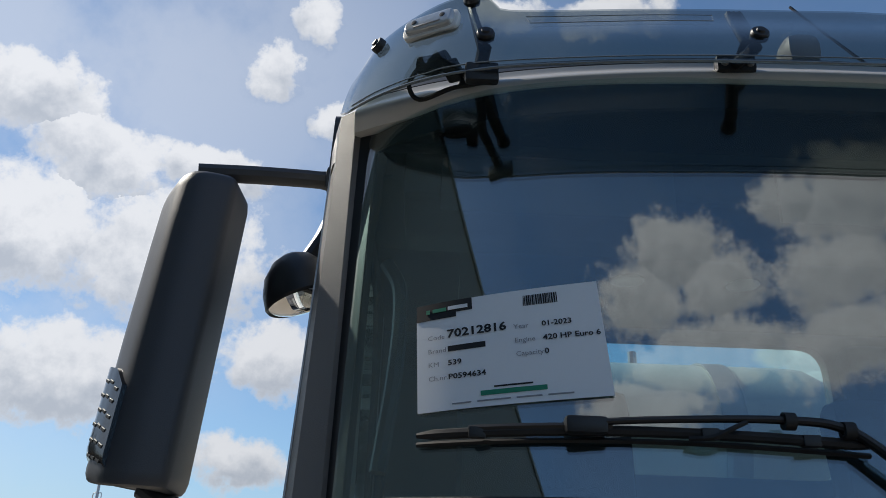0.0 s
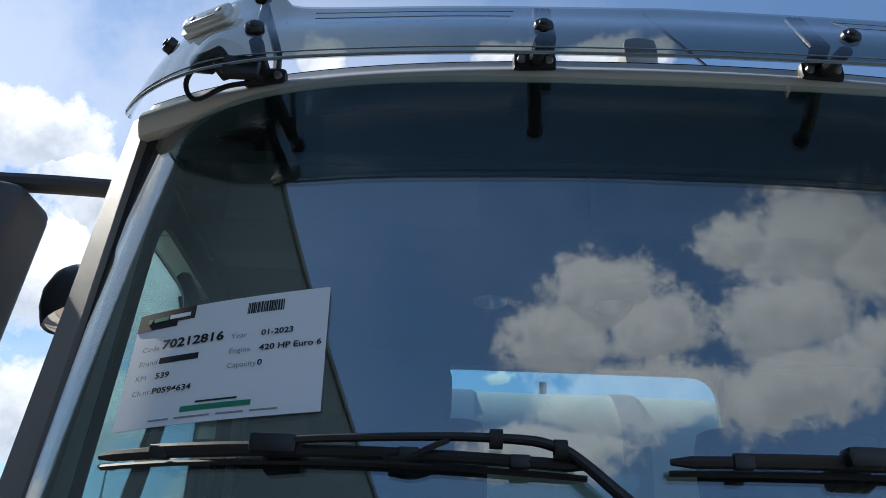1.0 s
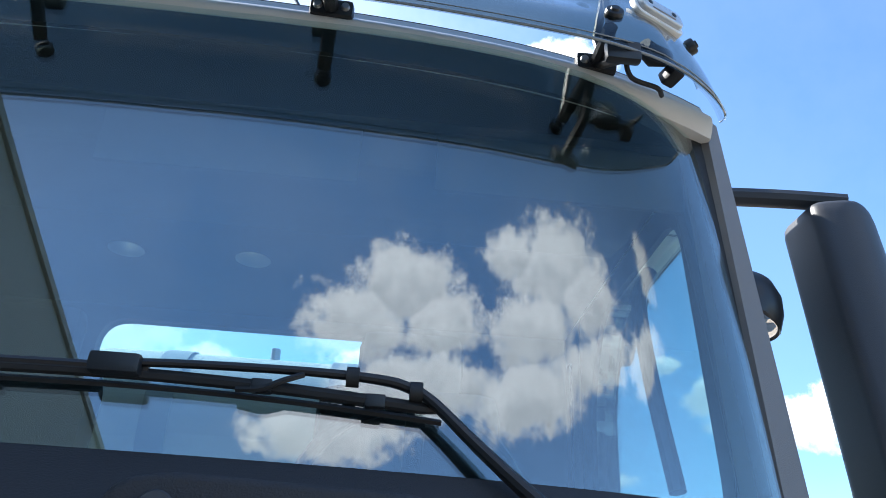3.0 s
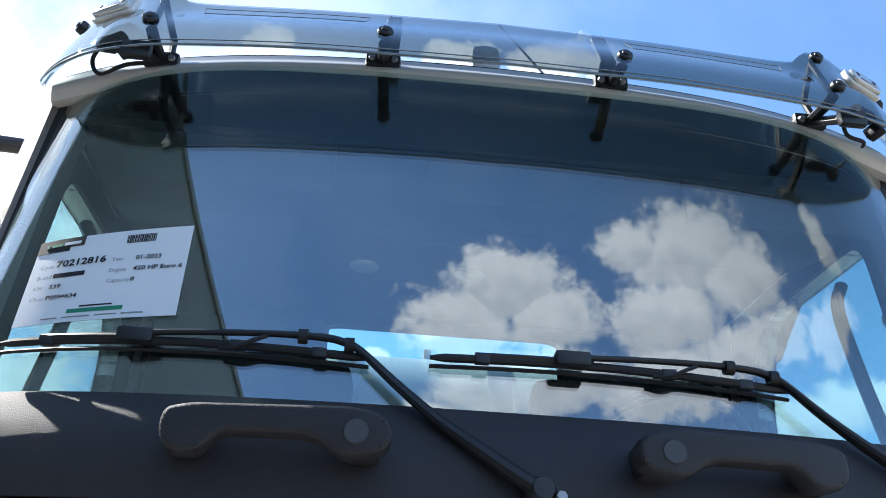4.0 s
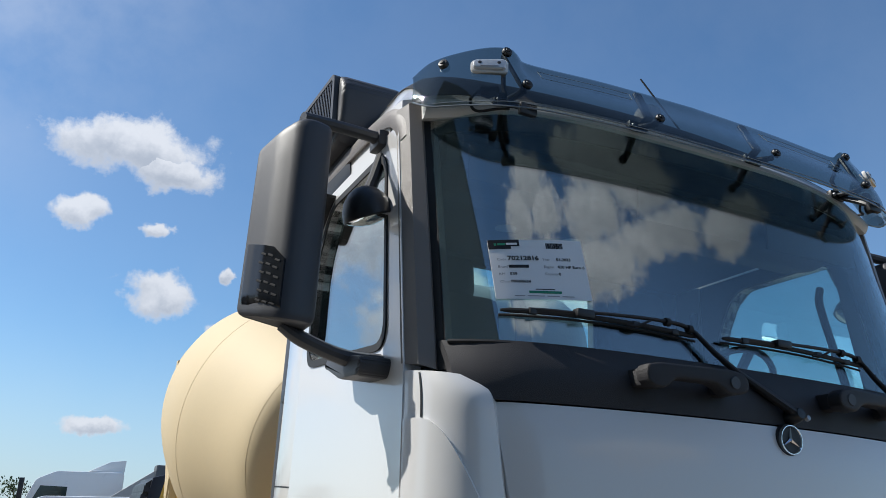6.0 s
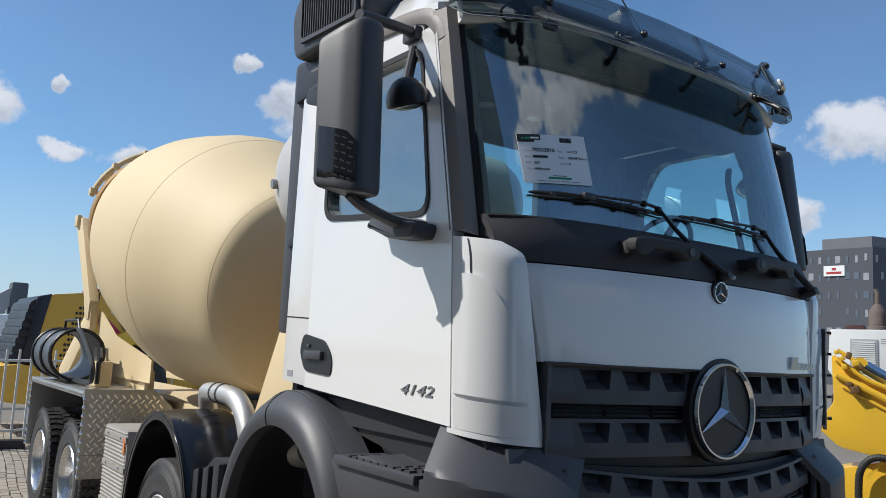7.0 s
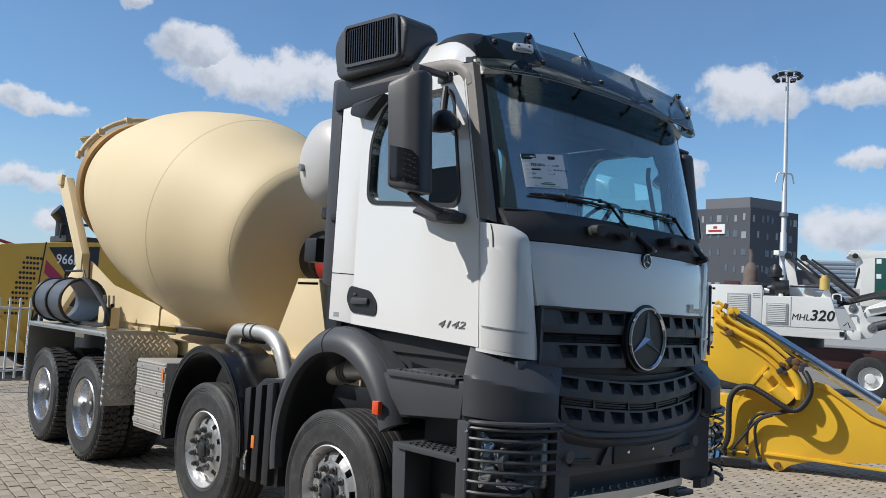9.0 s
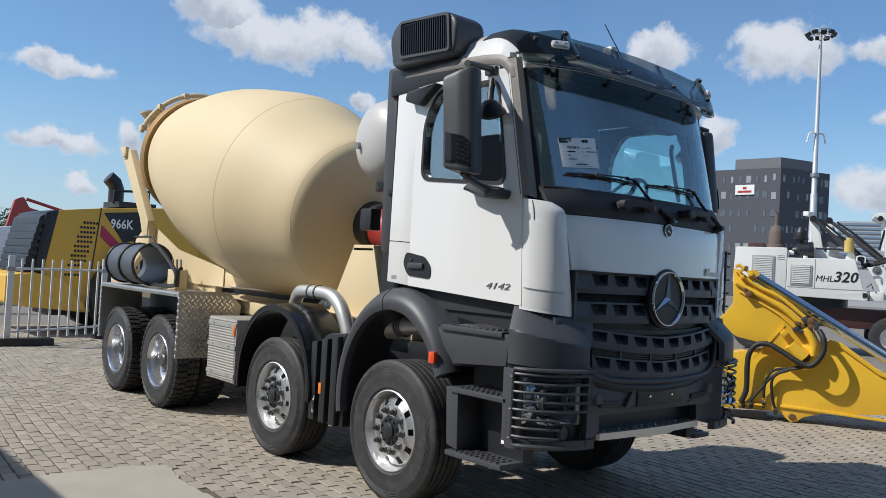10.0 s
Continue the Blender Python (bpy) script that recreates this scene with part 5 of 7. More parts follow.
# chassis
for s in (-1, 1):
    part("frame_rail", box(*sorted((s * 0.36, s * 0.44)), 0.5, 9.2, 0.82, 1.10, bevel=0.01), BLACK, truck, "dark chassis rail")
for y in AX:
    part("axle", tube([(-0.95, y, 0.522), (0.95, y, 0.522)], 0.085, 12), BLACK, truck)
part("engine_block", box(-0.42, 0.42, 0.5, 1.9, 0.75, 1.5, bevel=0.05), BLACK, truck)
part("subframe", box(-0.43, 0.43, 2.2, 9.0, 1.10, 1.24, bevel=0.01), CREAM, truck, "cream subframe under the drum")

# second mudguard
for s in (-1, 1):
    def guard2(u, v):
        a = radians(-8 + 192 * u)
        edge = 0.03 * (1 - v) ** 6
        return (s * (1.255 - 0.42 * v), AX[1] - 0.02 + (0.665 - edge) * math.cos(a), 0.62 + (0.735 - edge) * math.sin(a))
    mg = part("mudguard", sheet(guard2, 40, 10, (0, 0, -0.008)), GUARD, truck, "glossy black rounded mudguard")

    def guard2_side(u, v):
        a = radians(-8 + 192 * u)
        return (s * 1.252, AX[1] - 0.02 + (0.60 + 0.055 * v) * math.cos(a), 0.62 + (0.665 + 0.055 * v) * math.sin(a))
    part("mudguard_rim", sheet(guard2_side, 40, 1, (-s * 0.012, 0, 0)), GUARD, mg)
    for dy in (-0.45, -0.12):
        part("guard_bolt", lathe([(0, 0.012), (0.01, 0.01), (0.012, 0)], Matrix.Translation((s * 1.25, AX[1] + dy * 1.0, 0.62 + 0.70)) , 8), CHROME, mg)

# black boxes between the first two wheels
for s in (-1, 1):
    holder = part("battery_box", prism(rounded([(2.10, 0.42), (2.60, 0.42), (2.62, 1.00), (2.36, 1.16), (2.10, 1.18)], 0.03), "x", *sorted((s * 0.75, s * 1.18)), bevel=0.012), BLACK, truck, "black ribbed side box")
    for k in range(3):
        y = 2.16 + k * 0.15
        part("box_rib", prism([(y, 0.43), (y + 0.085, 0.43), (y + 0.085, 1.13 - 0.03 * k), (y, 1.15 - 0.03 * k)], "x", *sorted((s * 1.17, s * 1.225)), bevel=0.01), BLACK, holder)
    part("reflector", box(*sorted((s * 1.222, s * 1.232)), 2.36, 2.40, 0.66, 0.75, bevel=0.003), AMBER, holder, "amber side reflector")
    part("latch", tube([(s * 1.235, 2.45, 0.50), (s * 1.245, 2.46, 0.58), (s * 1.235, 2.45, 0.64)], 0.012, 6), CHROME, holder)

# aluminium tool box
for s in (-1,):
    WORN_ALU = surface("worn_aluminium_sheet", (0.47, 0.445, 0.41), 0.5, 0.55, var=0.12, scale=5.0, bump=0.06, bscale=200, dust=0.15)
    tb = part("tool_box", box(-1.235, -0.75, 3.87, 4.46, 0.53, 1.14, bevel=0.008), WORN_ALU, truck, "ribbed aluminium side box")
    for k in range(22):
        z = 0.555 + k * 0.0265
        part("rib", box(-1.242, -1.234, 3.885, 4.45, z, z + 0.014, bevel=0.003, segments=1), WORN_ALU, tb)
    for z in (0.60, 0.87, 1.08):
        part("flat_band", box(-1.245, -1.236, 3.872, 4.458, z - 0.02, z + 0.02), WORN_ALU, tb)
        for y in (4.0, 4.34):
            part("rivet", lathe([(0, 0.008), (0.011, 0.006), (0.014, 0)], Matrix.Translation((-1.245, y, z)) @ Matrix.Rotation(radians(-90), 4, "Y"), 8), CHROME, tb)
    part("reflector", box(-1.248, -1.236, 3.89, 3.93, 0.98, 1.09, bevel=0.003), AMBER, tb, "amber side reflector")

# diamond plate fender over the rear wheels
def diamonds(bm, x0, x1, z0, z1, at, step=0.064):
    """Raised lozenges laid on a plate by at(a, b, turn)."""
    nx, nz = int((x1 - x0) / step), int((z1 - z0) / (step * 0.62))
    for j in range(nz):
        for i in range(nx):
            a, b = x0 + (i + 0.5 + 0.5 * (j % 2)) * step, z0 + (j + 0.5) * step * 0.62
            if a < x1 - 0.02 and b < z1 - 0.01:
                add_box(bm, -0.021, 0.021, -0.007, 0.007, -0.001, 0.007, m=at(a, b) @ Matrix.Rotation(radians(50 if j % 2 else -50), 4, "Z"))


for s in (-1, 1):
    tread = part("fender_top", box(*sorted((s * 0.52, s * 1.24)), 5.25, 7.66, 1.312, 1.325), ALU, truck, "bare aluminium tread plate over the rear wheels")
    part("fender_edge", box(*sorted((s * 1.228, s * 1.246)), 5.25, 7.66, 1.275, 1.327, bevel=0.006), ALU, tread)
    bm = bmesh.new()
    for k in range(86):
        add_box(bm, *sorted((s * 1.244, s * 1.254)), 5.30 + k * 0.027, 5.312 + k * 0.027, 1.285, 1.305)
    part("fender_knurl", bm, ALU, tread)["kind"] = "stuff"
    panel = part("diamond_panel", prism([(s * 1.24, 0.61), (s * 0.56, 0.61), (s * 0.49, 0.88), (s * 0.50, 1.20), (s * 0.66, 1.345), (s * 1.24, 1.345)], "y", 5.236, 5.25), PLATE, truck, "aluminium diamond plate panel before the rear wheels")
    bm = bmesh.new()
    diamonds(bm, 0.57, 1.22, 0.63, 1.32, lambda a, b: Matrix.Translation((s * a, 5.236, b)) @ facing)
    part("plate_pattern", bm, BRIGHT, panel)["kind"] = "stuff"
    part("fold", box(*sorted((s * 0.55, s * 1.235)), 5.228, 5.238, 0.80, 0.808), STEEL, panel)
    for k in range(10):
        part("edge_stud", lathe([(0, 0.020), (0.014, 0.014), (0.017, 0.0)], Matrix.Translation((s * 1.232, 5.236, 0.635 + 0.07 * k)) @ Matrix.Rotation(radians(90 * s), 4, "Y"), 8), CHROME, panel)
    part("rear_flap", box(*sorted((s * 0.70, s * 1.24)), 7.66, 7.68, 0.62, 1.31), ALU, panel)
    for k in range(10):
        part("edge_stud", lathe([(0, 0.020), (0.014, 0.014), (0.017, 0.0)], Matrix.Translation((s * 1.238, 7.665 + 0.0 * k, 0.635 + 0.07 * k)) @ Matrix.Rotation(radians(90 * s), 4, "Y"), 8), CHROME, panel)
    part("inner_guard", box(*sorted((s * 0.60, s * 0.615)), 5.3, 7.6, 0.9, 1.31), BLACK, truck)

# exhaust
pipe = smooth_path([(-0.60, 3.85, 1.20), (-0.76, 3.62, 1.31), (-0.88, 3.36, 1.435), (-0.91, 3.20, 1.462), (-0.92, 2.86, 1.462), (-0.92, 2.70, 1.43), (-0.92, 2.58, 1.34), (-0.92, 2.48, 1.18), (-0.92, 2.42, 1.02)], 6)
ex = part("exhaust_pipe", tube(pipe, 0.062, 20), PIPE, truck, "bright aluminium exhaust pipe")
for q in ((-0.913, 3.08, 1.465), (-0.916, 2.96, 1.465)):
    part("pipe_clamp", tube([Vector(q) + Vector((0, -0.012, 0)), Vector(q) + Vector((0, 0.012, 0))], 0.067, 18), BLACK, ex)
part("exhaust_joint", tube([(-0.86, 2.02, 1.255), (-0.86, 1.88, 1.265), (-0.86, 1.80, 1.27), (-0.86, 1.45, 1.30)], [0.11, 0.112, 0.075, 0.07], 18), PIPE, truck, "metal exhaust coupling")
for k in range(4):
    part("bellows_ring", tube([(-0.86, 1.84 - 0.03 * k, 1.267), (-0.86, 1.855 - 0.03 * k, 1.267)], 0.088, 18), STEEL, ex)

# drum
DA, DT = Vector((0, 3.313, 2.123)), 12.7
drum_m = Matrix.Translation(DA) @ Matrix.Rotation(radians(-90 + DT), 4, "X")
PROF = [(0.0, 0.13), (0.25, 0.16), (0.45, 0.225), (0.62, 0.278), (0.74, 0.325), (0.80, 0.368), (0.835, 0.43), (0.868, 0.52), (0.92, 0.75), (0.993, 1.0), (1.075, 1.25), (1.138, 1.475), (1.163, 1.7), (1.166, 2.0),
        (1.152, 2.3), (1.138, 2.6), (1.115, 2.9), (1.073, 3.2), (1.01, 3.5), (0.94, 3.80), (0.867, 4.09), (0.77, 4.39), (0.70, 4.61), (0.68, 4.71), (0.64, 4.73), (0.62, 4.4)]
fine_prof = []
for (r0, h0), (r1, h1) in zip(PROF, PROF[1:]):
    fine_prof.append((r0, h0))
fine_prof.append(PROF[-1])
drum = part("mixer_drum", lathe(fine_prof, drum_m, 96), CREAM, truck, "cream painted mixing drum", smooth=40)
for h in (0.40, 1.475):
    r = np.interp(h, [p[1] for p in PROF[1:-2]], [p[0] for p in PROF[1:-2]])
    part("drum_seam", lathe([(r - 0.003, h - 0.007), (r + 0.0013, h - 0.003), (r + 0.0013, h + 0.003), (r - 0.003, h + 0.007)], drum_m, 96), CREAM, drum)
part("roller_ring", lathe([(0.76, 4.33), (0.845, 4.33), (0.85, 4.35), (0.85, 4.45), (0.845, 4.47), (0.74, 4.47)], drum_m, 72), surface("golden_brown_steel", (0.33, 0.20, 0.075), 0.6, 0.2, var=0.3, scale=6.0, bump=0.2, bscale=90), drum, "bare brown steel roller ring")
part("drum_flange", lathe([(0.0, -0.05), (0.22, -0.05), (0.24, -0.03), (0.24, 0.18)], drum_m, 40), BLACK, drum)
bm = bmesh.new()
for k in range(20):
    a = k * math.tau / 20
    add_lathe(bm, [(0, -0.075), (0.014, -0.075), (0.016, -0.05)], drum_m @ Matrix.Translation((0.195 * math.cos(a), 0.195 * math.sin(a), 0)), 6)
part("flange_bolts", bm, STEEL, drum)["kind"] = "stuff"
part("gearbox", lathe([(0, -0.55), (0.16, -0.55), (0.2, -0.5), (0.2, -0.2), (0.21, -0.15), (0.21, -0.05)], drum_m, 32), RED, truck, "red drum gearbox")
part("gear_motor", box(-0.14, 0.14, 2.62, 2.95, 1.80, 2.08, bevel=0.03), BLACK, truck)

# front pedestal, rear stand and chute parts
for s in (-1, 1):
    part("pedestal_leg", prism([(2.45, 1.24), (3.35, 1.24), (2.98, 1.90), (2.66, 1.90)], "x", *sorted((s * 0.42, s * 0.56)), bevel=0.01), CREAM, truck, "cream steel drum pedestal")
    part("pedestal_foot", box(*sorted((s * 0.38, s * 0.66)), 2.35, 3.55, 1.24, 1.275), CREAM, truck)
part("pedestal_top", box(-0.56, 0.56, 2.66, 2.98, 1.86, 1.92, bevel=0.01), CREAM, truck)
for s in (-1, 1):
    part("rear_post", prism([(8.52, 3.22), (8.14, 3.16), (7.33, 2.16), (7.34, 1.96), (7.50, 1.98), (7.62, 2.2)], "x", *sorted((s * 0.72, s * 0.82)), bevel=0.012), CREAM, truck, "cream slanted post beside the drum")
    part("rear_brace", prism([(7.33, 2.13), (7.52, 2.05), (8.62, 1.40), (8.60, 1.28), (8.25, 1.28), (7.30, 1.88)], "x", *sorted((s * 0.73, s * 0.80)), bevel=0.01), CREAM, truck, "cream brace of the drum stand")
    part("stand_plate", prism([(7.36, 2.08), (7.30, 1.60), (6.9, 1.40), (5.30, 1.40), (5.30, 1.60), (6.6, 1.80)], "x", *sorted((s * 0.68, s * 0.70))), CREAM, truck, "cream sloped stand plate")
    part("stand_beam", box(*sorted((s * 0.58, s * 0.67)), 5.55, 8.95, 1.29, 1.50, bevel=0.012), CREAM, truck, "cream beam under the drum")
    for y in (5.7, 6.2, 6.8):
        part("beam_bolt", tube([(s * 0.63, y, 1.50), (s * 0.63, y, 1.57)], 0.02, 8), STEEL, truck)
    part("roller", lathe([(0, -0.06), (0.12, -0.06), (0.12, 0.06), (0, 0.06)], Matrix.Translation((s * 0.48, 7.62, 2.55)) @ ROT_X, 20), STEEL, truck)
hop = lathe([(0.10, -0.16), (0.11, 0.0), (0.165, 0.10), (0.175, 0.10), (0.175, 0.115), (0.15, 0.115), (0.09, 0.0)], Matrix.Translation((-0.42, 8.40, 3.66)) @ Matrix.Rotation(radians(-8), 4, "Y"), 28)
part("hopper", hop, CREAM, truck, "cream loading hopper")
part("hopper_lid", lathe([(0, 0.012), (0.17, 0.0), (0.18, -0.008)], Matrix.Translation((-0.42, 8.40, 3.785)) @ Matrix.Rotation(radians(-8), 4, "Y"), 28), RUST, truck)
part("discharge_collar", lathe([(0.70, 4.60), (0.76, 4.61), (0.76, 4.70), (0.70, 4.72)], drum_m, 48), CREAM, truck, "cream discharge collar")
hoop = [drum_m @ Vector((0.87 * math.cos(a), 0.87 * math.sin(a), 4.58)) for a in np.linspace(radians(196), radians(285), 26)]
part("collar_hoop", tube(hoop, 0.032, 10), CREAM, truck, "cream tube hoop round the drum mouth")
for a in (200, 225, 250):
    q = drum_m @ Vector((0.87 * math.cos(radians(a)), 0.87 * math.sin(radians(a)), 4.58))
    part("hoop_lug", box(-0.04, 0.04, -0.05, 0.05, -0.035, 0.035, bevel=0.008, m=Matrix.Translation(q)), CREAM, truck)
part("grease_plate", box(-0.86, -0.80, 8.20, 8.34, 3.06, 3.20, bevel=0.02), CREAM, truck)

# hose reel on the fender: a dark drum held by black hoops
reel = part("water_hose_reel", lathe([(0.226, -0.45), (0.238, -0.45), (0.238, 0.45), (0.226, 0.45)], Matrix.Translation((-1.08, 6.86, 1.60)) @ Matrix.Rotation(radians(-90), 4, "X"), 36, closed=True),
            surface("slate_plastic", (0.075, 0.088, 0.11), 0.45, bump=0.1), truck, "open slate grey hose guard in black hoops")
for y in (6.41, 6.86, 7.31):
    hoop = [(-1.08 + 0.245 * math.cos(a), y, 1.60 + 0.245 * math.sin(a)) for a in np.linspace(0, math.tau, 25)]
    part("hoop", tube(hoop, 0.018, 6, caps=False), BLACK, reel)
part("reel_frame", tube(smooth_path([(-1.10, 6.40, 1.85), (-1.10, 6.15, 1.78), (-1.10, 5.72, 1.56), (-1.10, 5.66, 1.44), (-1.10, 5.76, 1.375), (-1.10, 6.35, 1.365)], 6), 0.024, 8), BLACK, reel, "black bent tube frame")
part("reel_handle", tube([(-1.10, 7.0, 1.83), (-1.10, 6.98, 1.93), (-1.10, 6.42, 1.935), (-1.10, 6.33, 1.84)], 0.013, 8), BLACK, reel)
part("valve_block", box(-1.02, -0.88, 5.86, 6.10, 1.33, 1.56, bevel=0.01), CREAM, truck, "cream valve block")
for k in range(3):
    part("valve_lever", tube([(-1.0 + 0.05 * k, 6.0, 1.56), (-1.02 + 0.05 * k, 5.97, 1.68)], 0.012, 6), STEEL, truck)
part("valve_tap", tube([(-1.02, 5.80, 1.36), (-1.02, 5.80, 1.55), (-1.02, 5.72, 1.58)], 0.022, 8), BLACK, truck)

# water tank behind the cab
tank_m = Matrix.Translation((0, 2.42, 2.83)) @ ROT_X
tank = part("water_tank", lathe([(0, -0.86), (0.12, -0.855), (0.24, -0.82), (0.32, -0.765), (0.36, -0.68), (0.365, -0.6), (0.365, 0.6), (0.36, 0.68), (0.32, 0.765), (0.24, 0.82), (0.12, 0.855), (0, 0.86)], tank_m, 56), TANK, truck, "pale grey water tank behind the cab")
for x in (-0.35, 0.30):
    part("tank_strap", lathe([(0.368, x - 0.05), (0.374, x - 0.05), (0.374, x + 0.05), (0.368, x + 0.05)], tank_m, 56, closed=True), STEEL, tank, "steel tank strap")
part("tank_nozzle", tube([(-0.79, 2.55, 2.78), (-0.88, 2.56, 2.77)], 0.03, 10), STEEL, tank)
part("tank_label", box(-0.80, -0.79, 2.36, 2.44, 3.05, 3.09), PAPER, tank)
part("tank_valve", tube([(0.0, 2.42, 3.19), (0.0, 2.42, 3.26)], 0.02, 8), STEEL, tank)
part("tank_cradle", box(-0.60, 0.60, 2.2, 2.64, 2.40, 2.50, bevel=0.02), BLACK, truck)
for s in (-1, 1):
    part("cradle_post", box(*sorted((s * 0.5, s * 0.58)), 2.3, 2.5, 1.24, 2.42), BLACK, truck)
part("side_camera_box", box(-0.62, -0.50, 2.65, 2.82, 2.05, 2.25, bevel=0.02), BLACK, truck)

# price card behind the windscreen
card = thing("price_card", "white printed card taped to the windscreen", "sign")
C = [Vector((-0.902, 0, 2.635)), Vector((-0.604, 0, 2.671)), Vector((-0.593, 0, 2.466)), Vector((-0.891, 0, 2.441))]


def card_at(u, v, off=-0.004):
    """u to the right, v down, along the inside of the glass."""
    p = C[0].lerp(C[1], u).lerp(C[3].lerp(C[2], u), v)
    return Vector((p.x, screen(p.x, p.z) + off, p.z))


part("sheet", sheet(lambda u, v: card_at(u, v), 14, 8, (0, 0.0015, 0)), PAPER, card, "white card")


def card_bar(name, u0, v0, u1, v1, material, off=-0.0052):
    part(name, sheet(lambda u, v: card_at(u0 + (u1 - u0) * u, v0 + (v1 - v0) * v, off), 4, 2, (0, 0.0008, 0)), material, card)


def card_text(name, text, u, v, size, material, bold=0.0, wide=1.0):
    ob = letters(name, text, size, material, card, Matrix(), 0.0, bold, wide=wide)
    for q in ob.data.vertices:
        k = card_at(u + q.co.x / 0.299, v - q.co.y / 0.2055, -0.0056)
        q.co = k
    return ob


card_bar("brand_panel", 0.0, 0.0, 0.31, 0.115, INK)
card_bar("brand_panel_edge", 0.0, 0.11, 0.22, 0.16, INK)
card_bar("brand_bar", 0.055, 0.06, 0.075, 0.10, GREEN_INK, -0.0062)
card_bar("brand_bar", 0.09, 0.06, 0.165, 0.095, GREEN_INK, -0.0062)
card_bar("brand_bar", 0.175, 0.055, 0.285, 0.09, PAPER, -0.0062)
bars = random.Random(3)
u = 0.59
while u < 0.77:
    wdt = bars.choice((0.003, 0.005, 0.008))
    card_bar("code_bar", u, 0.06, u + wdt, 0.155, INK)
    u += wdt + bars.choice((0.003, 0.005))
card_text("field_name", "Code", 0.06, 0.36, 0.0125, GREY_INK)
card_text("stock_code", "70212816", 0.165, 0.355, 0.0215, INK, 0.0006, 1.12)
card_text("field_name", "Year", 0.525, 0.36, 0.0125, GREY_INK)
card_text("year", "01-2023", 0.675, 0.36, 0.0135, INK, 0.0003, 1.08)
card_text("field_name", "Brand", 0.06, 0.485, 0.0125, GREY_INK)
card_bar("brand_word", 0.168, 0.435, 0.37, 0.485, INK)
card_text("field_name", "Engine", 0.525, 0.485, 0.0125, GREY_INK)
card_text("engine", "420 HP Euro 6", 0.675, 0.485, 0.0135, INK, 0.0003, 1.12)
card_text("field_name", "KM", 0.06, 0.61, 0.0125, GREY_INK)
card_text("distance", "539", 0.165, 0.61, 0.0135, INK, 0.0003, 1.1)
card_text("field_name", "Capacity", 0.525, 0.605, 0.0125, GREY_INK)
card_text("capacity", "0", 0.675, 0.605, 0.0135, INK, 0.0003, 1.1)
card_text("field_name", "Ch.nr.", 0.06, 0.735, 0.0125, GREY_INK)
card_text("chassis_code", "P0594634", 0.165, 0.735, 0.0135, INK, 0.0003, 1.1)
card_bar("small_print", 0.40, 0.835, 0.60, 0.848, INK)
card_bar("web_line", 0.33, 0.868, 0.67, 0.908, GREEN_INK)
for a, b in ((0.18, 0.28), (0.31, 0.48), (0.51, 0.64), (0.67, 0.80)):
    card_bar("small_print", a, 0.945, b, 0.956, GREY_INK)

# ---------------------------------------------------------------- ground
GROUND = surface("yard_surface", (0.20, 0.18, 0.15), 0.85, var=0.18, scale=0.35, bump=0.3, bscale=40)
BRICK = surface("worn_paving_brick", (0.335, 0.290, 0.230), 0.8, var=0.20, scale=1.1, bump=0.35, bscale=90, per_object=0.26)
SLAB = surface("concrete_slab", (0.385, 0.345, 0.28), 0.8, var=0.22, scale=1.9, bump=0.25, bscale=110)
bm = bmesh.new()
bmesh.ops.create_grid(bm, x_segments=2, y_segments=2, size=900)
for v in bm.verts:
    v.co.z = -0.012
JOINT = surface("joint_sand", (0.115, 0.095, 0.07), 0.95, var=0.3, scale=3.0, bump=0.3, bscale=200)
ground = tagged(part("ground", bm, GROUND), "sandy grey yard ground reaching the horizon", "ground", kind="structure")
edge = [(-4.6, 3.22), (-3.36, 3.26), (-2.83, 3.30), (-2.39, 3.29), (-2.14, 3.17), (-2.24, 2.56), (-2.22, 2.17), (-2.26, 0.4), (-4.6, 0.4)]
rnd = random.Random(5)
ragged = []
for i, p in enumerate(edge):
    q = edge[(i + 1) % len(edge)]
    n = max(1, int(math.hypot(q[0] - p[0], q[1] - p[1]) / 0.06)) if i < 7 else 1
    for k in range(n):
        ragged.append((p[0] + (q[0] - p[0]) * k / n + (rnd.uniform(-0.016, 0.016) if k else 0), p[1] + (q[1] - p[1]) * k / n + (rnd.uniform(-0.014, 0.014) if k else 0)))
slab = tagged(part("concrete_slab", prism(ragged, "z", -0.01, 0.012), SLAB), "worn concrete slab set in the paving", "pavement", kind="structure")

bm = bmesh.new()
bm.faces.new([bm.verts.new(p) for p in ((-7.0, -5.9, -0.0085), (10.9, -5.9, -0.0085), (10.9, 16.4, -0.0085), (-5.0, 16.4, -0.0085), (-7.0, 7.0, -0.0085))])
part("joint_sand", bm, JOINT, ground, "dark sand in the paving joints")

# ---------------------------------------------------------------- distance
DARKBRICK = surface("dark_brick", (0.070, 0.075, 0.090), 0.8, var=0.12, scale=0.6, bump=0.2, bscale=6)
PALE = surface("pale_cladding", (0.36, 0.37, 0.38), 0.6, var=0.05, scale=0.3, bump=0.0)
WIN = surface("far_window", (0.10, 0.12, 0.15), 0.12, var=0.25, scale=0.9, bump=0.0)
WIN_PALE = surface("far_window_blind", (0.28, 0.29, 0.31), 0.4, var=0.2, scale=0.9, bump=0.0)
e10 = Vector((-4.956, -3.342, 0))


def along(az, d):
    a = radians(az)
    return e10 + Vector((math.sin(a), math.cos(a), 0)) * d


